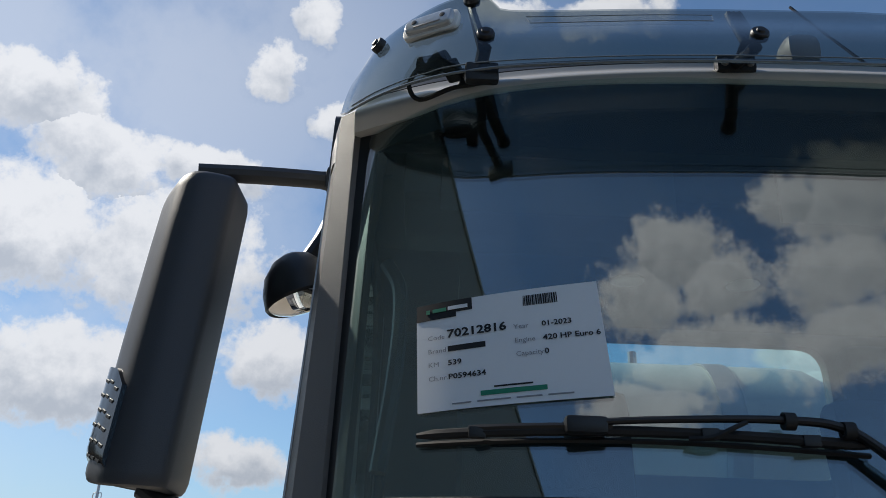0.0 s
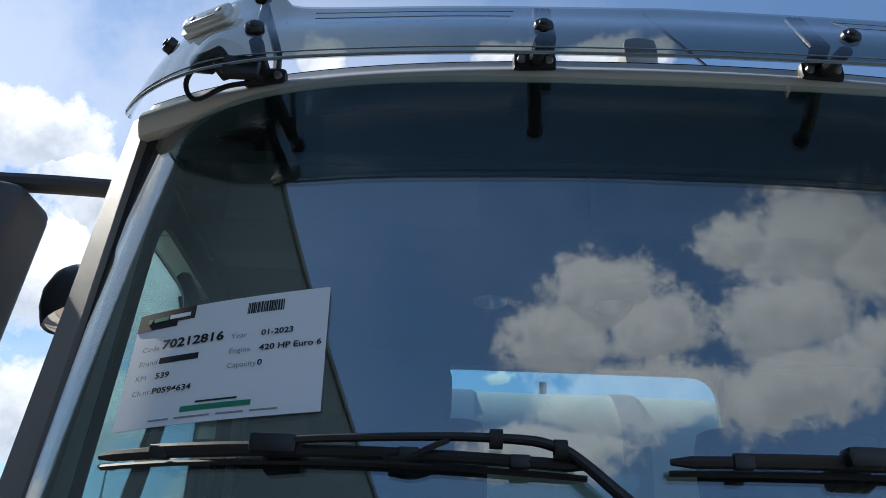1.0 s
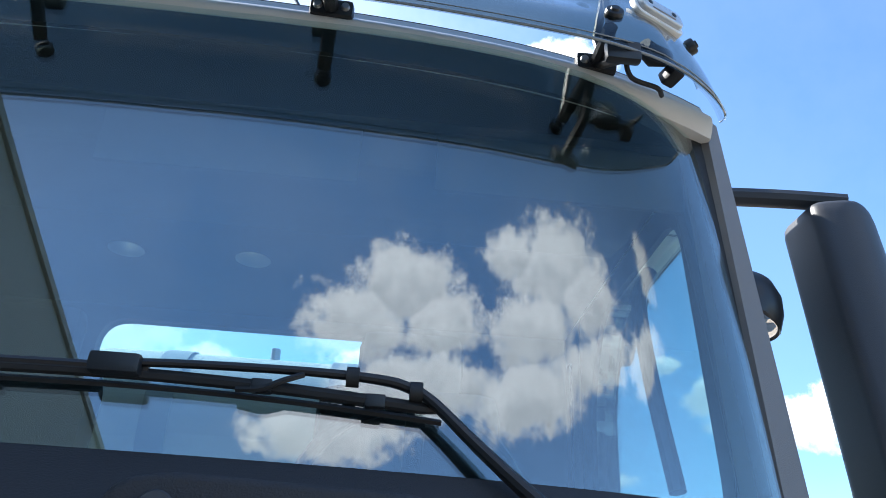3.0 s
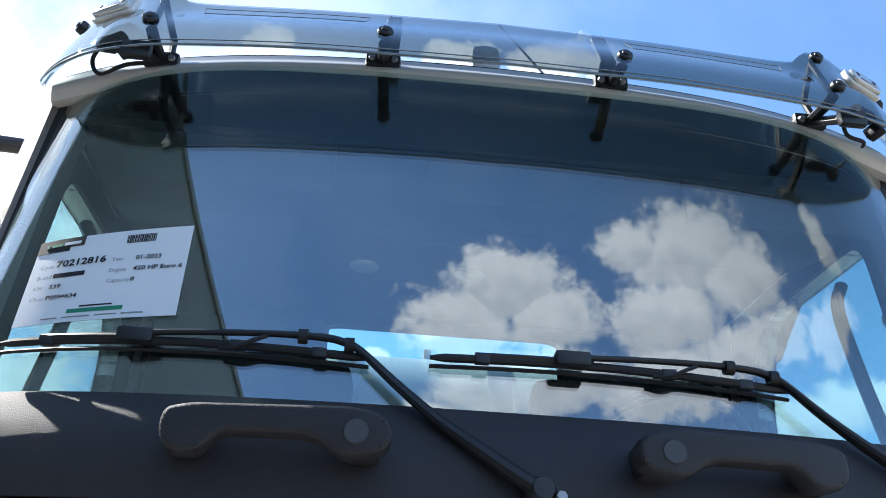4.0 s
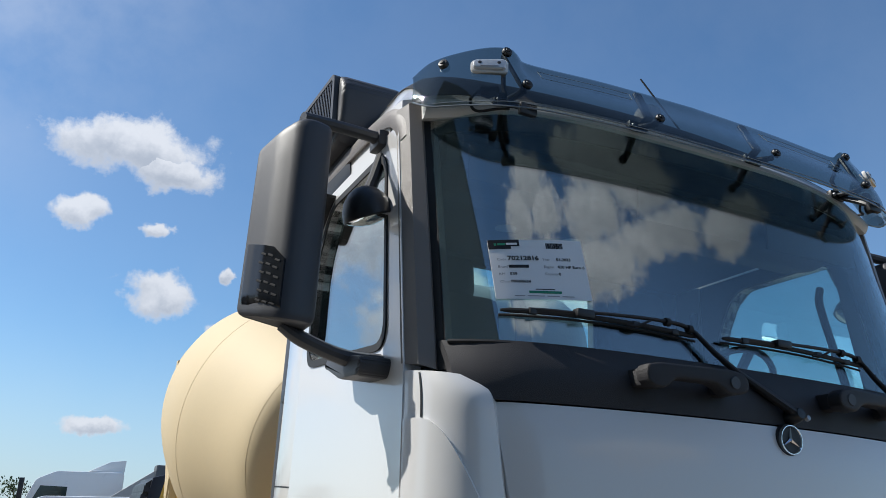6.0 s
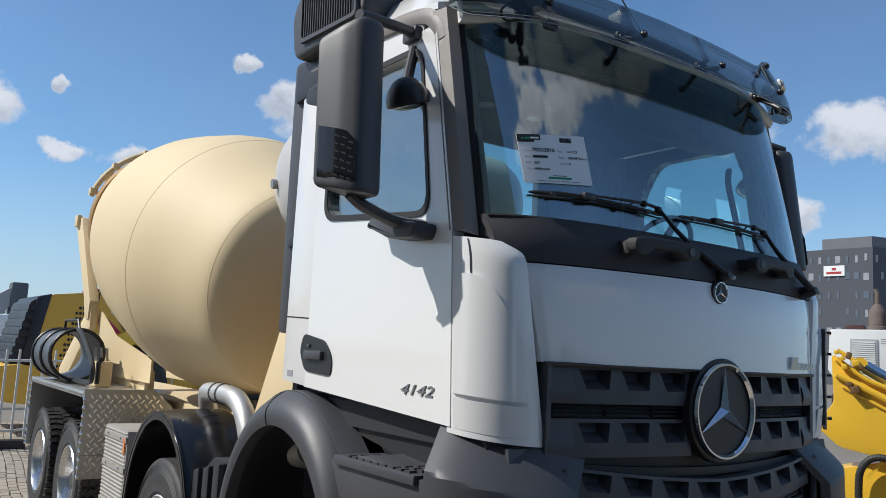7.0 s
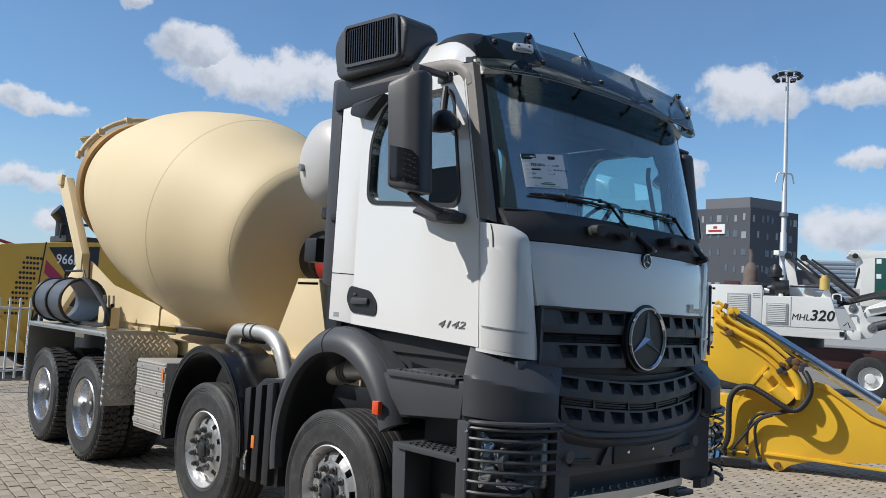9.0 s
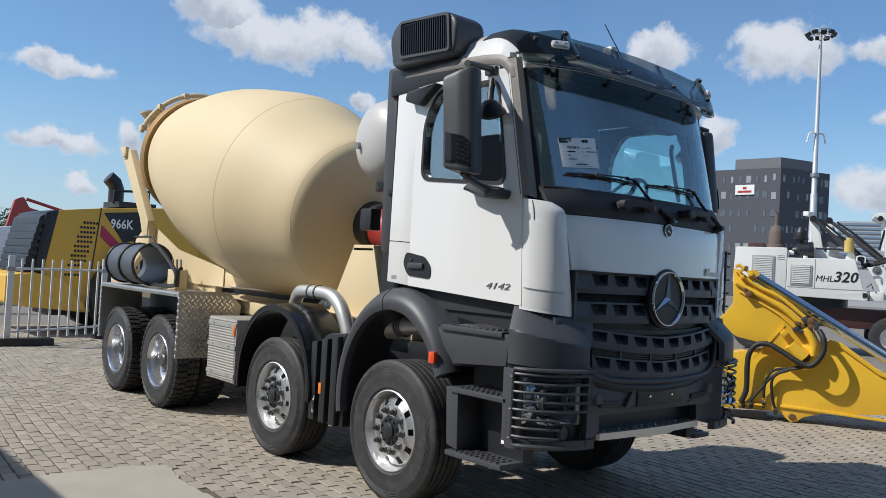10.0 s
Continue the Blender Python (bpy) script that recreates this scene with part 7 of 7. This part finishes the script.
for u in (-1.35, 2.15):
    for y in (0.15, 1.95):
        t_ = part("tyre", lathe([(0.30, -0.15), (0.45, -0.17), (0.54, -0.15), (0.56, -0.10), (0.56, 0.10), (0.54, 0.15), (0.45, 0.17), (0.30, 0.15)], Matrix.Translation((u, y, 0.56)) @ facing, 40, closed=True), TYRE, mh, "black treaded tyre")
        part("rim", lathe([(0.31, 0.14), (0.29, 0.13), (0.27, 0.02), (0.14, 0.03), (0.12, 0.12), (0, 0.13)], Matrix.Translation((u, y, 0.56)) @ facing, 30), MACHINE_WHITE, t_)

# ---------------------------------------------------------------- wheel loader behind the fence
ld = thing("wheel_loader", "ochre wheel loader with dark rear grille behind the fence", "wheel loader", (-0.2, 14.2, 0))
ld.scale = (0.95, 0.95, 1.01)
NAVY = surface("dark_blue_panel", (0.016, 0.018, 0.028), 0.4, var=0.1, bump=0.0)
part("hood", prism(rounded([(0.24, 2.48), (1.2, 2.60), (3.4, 2.78), (3.4, 0.9), (1.0, 0.45), (0.05, 1.05), (-0.02, 1.3)], 0.06), "y", 0.0, 2.2, bevel=0.02), OCHRE, ld, "ochre engine hood")
part("corner_strip", prism([(0.00, 2.42), (0.25, 2.49), (0.02, 1.25), (-0.18, 1.2)], "y", -0.01, 2.2, bevel=0.02), NAVY, ld, "dark rear corner strip")
part("grille_block", prism([(-0.10, 2.32), (0.02, 2.40), (-0.17, 1.18), (-0.36, 1.22)], "y", 0.05, 2.15), BLACK, ld)
for k in range(7):
    z = 1.28 + 0.15 * k
    part("louvre", prism([(-0.38 + 0.040 * k, z), (-0.19 + 0.030 * k, z - 0.02), (-0.18 + 0.030 * k, z + 0.05), (-0.37 + 0.040 * k, z + 0.10)], "y", 0.0, 2.1), NAVY, ld)
part("counterweight", prism(rounded([(-0.72, 0.62), (-0.72, 1.16), (-0.2, 1.22), (0.35, 1.15), (0.85, 0.62), (0.9, 0.45), (-0.3, 0.55)], 0.05), "y", -0.12, 2.3, bevel=0.03), OCHRE, ld, "ochre counterweight")
for i in range(12):
    for j in range(5):
        u, z = 0.46 + 0.066 * j + 0.026 * i + 0.033 * (i % 2), 1.20 + 0.097 * i
        part("vent_hole", lathe([(0, 0.004), (0.029, 0.004), (0.031, 0.0)], Matrix.Translation((u, -0.003, z)) @ facing, 6), BLACK, ld)
part("hood_joint", prism([(1.10, 2.60), (1.125, 2.60), (0.92, 0.5), (0.89, 0.5)], "y", -0.006, 0.01), BLACK, ld)
part("badge_panel", prism([(1.17, 2.50), (2.2, 2.60), (2.2, 1.6), (1.75, 1.75)], "y", -0.006, 0.0), NAVY, ld, "dark badge panel")
part("badge_flash", prism([(1.14, 2.25), (1.62, 1.82), (1.55, 1.65), (1.12, 2.0)], "y", -0.007, 0.0), surface("magenta_flash", (0.45, 0.03, 0.10), 0.5, bump=0.0), ld)
letters("type_text", "966K", 0.27, PAPER, ld, Matrix.Translation((1.33, -0.010, 2.20)) @ facing, 0.003, 0.004, wide=0.85)
part("exhaust_pipe", tube([(1.72, 0.9, 2.65), (1.72, 0.9, 3.08), (1.67, 0.9, 3.20), (1.52, 0.9, 3.32)], [0.17, 0.17, 0.165, 0.15], 16), BLACK, ld, "black exhaust stack")
part("hand_rail", tube([(1.5, 0.4, 2.72), (1.5, 0.4, 3.0), (2.3, 0.4, 3.05), (2.3, 0.4, 2.75)], 0.03, 8), BLACK, ld)
part("step_box", box(1.55, 2.4, 0.2, 1.2, 2.66, 2.78), BLACK, ld)
for u in (1.75, 5.0):
    for y in (-0.25, 2.0):
        part("tyre", lathe([(0.35, -0.28), (0.70, -0.32), (0.80, -0.24), (0.82, 0), (0.80, 0.24), (0.70, 0.32), (0.35, 0.28)], Matrix.Translation((u, y + 0.3, 0.82)) @ facing, 36, closed=True), TYRE, ld, "large black loader tyre")
part("wheel_cover", prism([(1.2, 1.3), (1.35, 1.75), (1.75, 1.95), (2.3, 1.8), (2.4, 1.5), (1.8, 1.65)], "y", -0.25, 0.4, bevel=0.02), YELLOW, ld, "yellow wheel cover")
part("belly", box(0.3, 5.5, 0.5, 1.7, 0.35, 1.2), BLACK, ld)
part("front_frame", box(3.3, 6.0, 0.4, 1.8, 0.6, 1.9, bevel=0.1), OCHRE, ld)

# red machine far behind
rm = thing("red_excavator", "red excavator arm seen over the loader", "excavator", (12.0, 66, 0))
rm.scale = (0.85, 0.85, 0.90)
part("arm", prism(rounded([(-1.2, 3.5), (-0.6, 5.9), (0.1, 6.2), (0.6, 5.3), (4.5, 4.4), (9.0, 3.1), (9.0, 2.7), (4.3, 3.8), (0.2, 4.4)], 0.2), "y", -0.3, 0.3), RED, rm, "red boom arm")
part("ram", tube([(0.3, -0.4, 6.0), (6.0, -0.4, 4.6)], 0.14, 8), RED, rm)
part("carriage", box(-3.2, 4.0, -1.2, 1.2, 0.8, 3.2, bevel=0.2), RED, rm)
part("tracks", box(-3.0, 3.0, -1.3, 1.3, 0, 0.9, bevel=0.3), BLACK, rm)

# vans and trucks beyond the fence
VAN_WHITE = surface("clean_white_paint", (0.87, 0.88, 0.88), 0.3, var=0.03, scale=2.0, bump=0.01, coat=0.4)
van = thing("panel_van", "white panel van parked beyond the fence", "van", (0, 24, 0))
part("body", prism(rounded([(-4.3, 0.45), (-4.3, 1.0), (-3.5, 1.25), (-2.55, 1.85), (-1.9, 2.18), (1.7, 2.32), (1.75, 0.4), (-4.2, 0.35)], 0.12, 4), "y", 0.0, 2.0, bevel=0.06), VAN_WHITE, van, "white van body")
part("side_window", prism(rounded([(-3.1, 1.30), (-2.35, 1.86), (-1.75, 1.90), (-1.75, 1.30)], 0.05), "y", -0.012, 0.01), surface("van_glass", (0.02, 0.045, 0.05), 0.08, var=0.2, bump=0.0), van, "dark cab window")
part("door_joint", box(-1.62, -1.60, -0.006, 0.01, 0.5, 2.1), GREY_INK, van)
part("crease", box(-1.5, 1.6, -0.006, 0.01, 1.55, 1.565), GREY_INK, van)
part("handle", box(-1.98, -1.78, -0.03, 0.0, 1.12, 1.16), BLACK, van)
part("side_strip", box(-3.9, 1.7, -0.02, 0.01, 0.62, 0.74), BLACK, van)
for u in (-3.2, 0.7):
    part("wheel", lathe([(0, 0.02), (0.2, 0.03), (0.24, 0.06), (0.36, 0.05), (0.36, -0.2)], Matrix.Translation((u, 0.04, 0.36)) @ facing, 28), TYRE, van)
truck2 = thing("white_tractor_unit", "white truck cab beyond the van", "truck", (0.2, 36, 0))
part("cab", prism(rounded([(-2.7, 0.9), (-2.9, 1.6), (-2.4, 3.0), (-1.7, 3.35), (0.9, 3.45), (0.95, 0.9)], 0.15, 4), "y", 0.0, 2.4, bevel=0.06), VAN_WHITE, truck2, "white truck cab")
part("air_deflector", prism([(-0.5, 3.42), (0.3, 3.85), (0.92, 3.95), (0.9, 3.42)], "y", 0.2, 2.2, bevel=0.04), VAN_WHITE, truck2)
part("side_window", prism([(-2.55, 1.9), (-2.2, 2.75), (-1.2, 2.75), (-1.2, 1.9)], "y", -0.012, 0.01), bpy.data.materials["van_glass"], truck2)
part("rear_frame", box(0.9, 5.0, 0.4, 2.0, 0.7, 1.2), BLACK, truck2)
part("mirror", box(-3.0, -2.8, -0.35, -0.1, 2.1, 3.0, bevel=0.05), BLACK, truck2)
for u in (-1.8, 3.2):
    part("wheel", lathe([(0, 0.02), (0.3, 0.03), (0.5, 0.05), (0.5, -0.3)], Matrix.Translation((u, 0.04, 0.5)) @ facing, 24), TYRE, truck2)
lift = thing("folded_lift", "grey folded lift mast behind the van", "lift", (2.4, 34, 0))
part("mast", box(-0.3, 0.3, 0, 0.8, 0, 3.75, bevel=0.08), surface("dark_grey_steel", (0.10, 0.11, 0.12), 0.6, bump=0.1), lift)
part("arm", prism([(-2.0, 2.3), (-0.2, 3.6), (0.0, 3.3), (-0.6, 2.3)], "y", 0.1, 0.5), PALE, lift)

# temporary fence
fence = thing("site_fence", "pale steel picket fence on black feet", "fence")
F0, F1 = Vector((-1.22, 12.3, 0)), Vector((0.55, 13.25, 0))
fd = (F1 - F0).normalized()
FENCE = surface("pale_fence_paint", (0.60, 0.60, 0.58), 0.5, var=0.08, scale=4.0, bump=0.0)
def fence_panels(owner, start, way, panels, length, gap, height, feet):
    """Picket panels in a row, each with two rails and a post at its start."""
    picket = part("picket", prism([(-0.016, 0.10), (0.016, 0.10), (0.016, height - 0.02), (0.010, height), (-0.010, height), (-0.016, height - 0.02)], "y", -0.016, 0.016), FENCE, owner)
    picket.location = start + way * gap
    for k in range(2, int(panels * length / gap)):
        piece("picket", picket.data, owner, Matrix.Translation(start + way * (gap * k)))
    for k in range(panels):
        a, b = start + way * (length * k + 0.05), start + way * (length * (k + 1) - 0.05)
        for z in (0.24, height - 0.18):
            part("rail", tube([a + Vector((0, 0, z)), b + Vector((0, 0, z))], 0.02, 8), FENCE, owner)
        pz = start + way * (length * k)
        part("post", box(-0.05, 0.05, -0.03, 0.03, 0.05, height + 0.05, bevel=0.006, m=Matrix.Translation(pz)), FENCE, owner)
        part("clamp", box(-0.07, 0.07, -0.045, 0.045, height - 0.22, height - 0.15, bevel=0.008, m=Matrix.Translation(pz)), STEEL, owner)
        if feet:
            part("foot", box(-0.15, 0.75, -0.12, 0.12, -0.005, 0.13, bevel=0.02, m=Matrix.Translation(pz)), BLACK, owner, "black fence foot")


fence_panels(fence, F0, fd, 2, 2.2, 0.225, 1.52, True)
far_fence = thing("site_fence", "pale picket fence in front of the parked van", "fence")
fence_panels(far_fence, Vector((-8.4, 20.2, 0)), Vector((1, 0, 0)), 4, 2.3, 0.14, 1.5, True)

# trees and dry bank beyond
BARK = surface("bark", (0.09, 0.065, 0.045), 0.9, var=0.3, bump=0.4)
LEAF = surface("leaves", (0.050, 0.085, 0.028), 0.7, var=0.35, scale=2.0, bump=0.0, per_object=0.3)


def tree(at, h, seed):
    rnd = random.Random(seed)
    t_ = thing("tree", "leafy green tree on the far bank", "tree", at, group="far trees")
    bm = tube([(0, 0, 0), (0.1, 0, h * 0.3), (0, 0.1, h * 0.65)], [h * 0.035, h * 0.025, h * 0.012], 8)
    tips = []
    for k in range(7):
        a, z = rnd.random() * math.tau, h * (0.28 + 0.06 * k)
        tip = Vector((math.cos(a) * h * 0.26, math.sin(a) * h * 0.26, z + h * 0.2))
        tips.append(tip)
        add_tube(bm, [(0.05, 0, z), tip * 0.6 + Vector((0, 0, z * 0.4)), tip], [h * 0.014, h * 0.009, h * 0.004], 6)
    part("trunk", bm, BARK, t_)
    bm = bmesh.new()
    for k in range(420):
        c = rnd.choice(tips + [Vector((0, 0, h * 0.78))])
        p = c + Vector((rnd.gauss(0, 1), rnd.gauss(0, 1), rnd.gauss(0, 0.8))) * h * 0.11
        s = h * rnd.uniform(0.02, 0.045)
        m = Matrix.Translation(p) @ Euler((rnd.random() * 6, rnd.random() * 6, rnd.random() * 6)).to_matrix().to_4x4()
        vs = [bm.verts.new(m @ Vector(q)) for q in ((-s, 0, 0), (0, -s * 0.6, s * 0.2), (s, 0, 0), (0, s * 0.6, -s * 0.15))]
        bm.faces.new(vs)
    part("crown", bm, LEAF, t_, smooth=0)


for k in range(16):
    tree((-34 + 4.6 * k + (k * 37 % 5), 88 + (k * 53 % 17), 1.0), 3.3 + (k * 29 % 10) * 0.2, k)
DRY = surface("dry_grass", (0.20, 0.155, 0.075), 0.95, var=0.3, scale=0.6, bump=0.5, bscale=8)
bank = tagged(part("dry_bank", sheet(lambda u, v: (-60 + 110 * u, 74 + 26 * v, 2.3 * math.sin(v * math.pi) * (0.8 + 0.2 * math.sin(u * 23)) - 0.02), 40, 8, (0, 0, -0.3)), DRY), "dry grass bank beyond the yard", "bank", kind="structure")

# unseen things added beside and behind the camera: a box trailer and a tall hall
# assumed trailer: throws the left ground shadow and darkens the door glass reflection
trailer = thing("box_trailer", "unseen dark brown box trailer, added to cast the shadow on the paving", "trailer", (-7.82, 5.7, 0))
part("body", box(-1.25, 1.25, -1.4, 1.3, 1.15, 4.0, bevel=0.03), surface("dark_brown_tarpaulin", (0.07, 0.058, 0.052), 0.6, var=0.15, bump=0.1), trailer)
part("chassis", box(-1.0, 1.0, -1.4, 1.3, 0.6, 1.15), BLACK, trailer)
for y in (-0.8, 0.7):
    for s in (-1, 1):
        part("wheel", lathe([(0, 0.02), (0.3, 0.03), (0.5, 0.05), (0.5, -0.3)], Matrix.Translation((s * 1.15, y, 0.5)) @ Matrix.Rotation(radians(90 * s), 4, "Y"), 24), TYRE, trailer)
# assumed hall, sized to give the dark left wedge mirrored in the windscreen
big = thing("tall_hall", "unseen dark clad hall, added to block sky from the windscreen reflection", "building", (-7.1, 1.4, 0))
big.rotation_euler.z = radians(4.5)
part("wall", box(-15, 0, -44, 0, 0, 13.9), surface("dark_cladding", (0.21, 0.235, 0.215), 0.6, var=0.1, scale=0.5, bump=0.0), big)
part("roof", box(-15.1, 0.1, -44.1, 0.1, 13.9, 14.1), bpy.data.materials["dark_cladding"], big)

# invented hall out of view: darkens what the truck's front mirrors near the horizon
hall2 = thing("long_hall", "unseen dark clad hall across the yard, added to block low sky in reflections", "building", (3.0, -30.0, 0))
part("wall", box(0, 70, -14, 0, 0, 4.2), bpy.data.materials["dark_cladding"], hall2)
part("roof", box(-0.2, 70.2, -14.2, 0.2, 4.2, 4.4), BLACK, hall2)

# ---------------------------------------------------------------- paving bricks
def brick_mesh(seed):
    rnd = random.Random(seed)
    bm = bmesh.new()
    L, W, H, b = 0.1005, 0.0470, 0.0, 0.0045
    top = [bm.verts.new((sx * (L - b) + rnd.uniform(-1, 1) * 0.004, sy * (W - b) + rnd.uniform(-1, 1) * 0.003, H + rnd.uniform(-1, 1) * 0.0015)) for sx, sy in ((-1, -1), (1, -1), (1, 1), (-1, 1))]
    low = [bm.verts.new((sx * L + rnd.uniform(-1, 1) * 0.003, sy * W + rnd.uniform(-1, 1) * 0.003, -0.014)) for sx, sy in ((-1, -1), (1, -1), (1, 1), (-1, 1))]
    bm.faces.new(top)
    for i in range(4):
        bm.faces.new((low[i], low[(i + 1) % 4], top[(i + 1) % 4], top[i]))
    me = bpy.data.meshes.new("brick")
    bm.to_mesh(me)
    bm.free()
    me.materials.append(BRICK)
    return me


kinds = [brick_mesh(k) for k in range(8)]
shapes = []
for me in kinds:
    shapes.append((np.array([v.co[:] for v in me.vertices]), [tuple(p.vertices) for p in me.polygons]))
rnd = random.Random(11)
TURN = radians(84)
ct, st_ = math.cos(TURN), math.sin(TURN)
verts, faces, singles = [], [], 0
for row in range(-130, 90):
    for col in range(-40, 95):
        a, b = (col + 0.5 * (row % 2)) * 0.212, row * 0.105
        x, y = a * ct - b * st_ - 0.5, a * st_ + b * ct - 0.5
        if not (-7.1 < x < 11.0 and -6.0 < y < 16.5) or (y > 7.0 and x < -5.0):
            continue
        if -4.58 < x < -2.2 and 0.42 < y < 3.20:
            continue
        k = rnd.randrange(8)
        turn, dz = TURN + rnd.uniform(-1, 1) * 0.03, rnd.uniform(-0.0022, 0.0022)
        x, y = x + 0.018 * math.sin(y * 1.3 + 0.4 * x) + rnd.uniform(-1, 1) * 0.004, y + 0.014 * math.sin(x * 1.1) + rnd.uniform(-1, 1) * 0.004
        if -2.15 < x < -1.28 and 1.9 < y < 5.9 and singles < 300:
            piece("brick", kinds[k], ground, Matrix.Translation((x, y, dz)) @ Matrix.Rotation(turn, 4, "Z"))
            singles += 1
        else:
            v, f = shapes[k]
            c, s = math.cos(turn), math.sin(turn)
            n = len(verts)
            for q in v:
                verts.append((x + q[0] * c - q[1] * s, y + q[0] * s + q[1] * c, q[2] + dz))
            faces += [tuple(i + n for i in p) for p in f]
PAVE = surface("worn_paving", (0.335, 0.290, 0.230), 0.8, var=0.20, scale=1.1, bump=0.35, bscale=90)
nt = PAVE.node_tree
geo, scl = nt.nodes.new("ShaderNodeNewGeometry"), next(n for n in nt.nodes if n.type == "VECT_MATH")
old = scl.inputs[3].links[0].from_socket
mul = nt.nodes.new("ShaderNodeMath")
mul.operation = "MULTIPLY_ADD"
nt.links.new(geo.outputs["Random Per Island"], mul.inputs[0])
mul.inputs[1].default_value = 0.26
nt.links.new(old, mul.inputs[2])
sub = nt.nodes.new("ShaderNodeMath")
sub.operation = "SUBTRACT"
nt.links.new(mul.outputs[0], sub.inputs[0])
sub.inputs[1].default_value = 0.13
nt.links.new(sub.outputs[0], scl.inputs[3])
me = bpy.data.meshes.new("paving_bricks")
me.from_pydata(verts, [], faces)
me.materials.append(PAVE)
rest = new("paving_bricks", me)
rest.parent = ground
tagged(rest, "worn grey-brown paving bricks", kind="stuff")
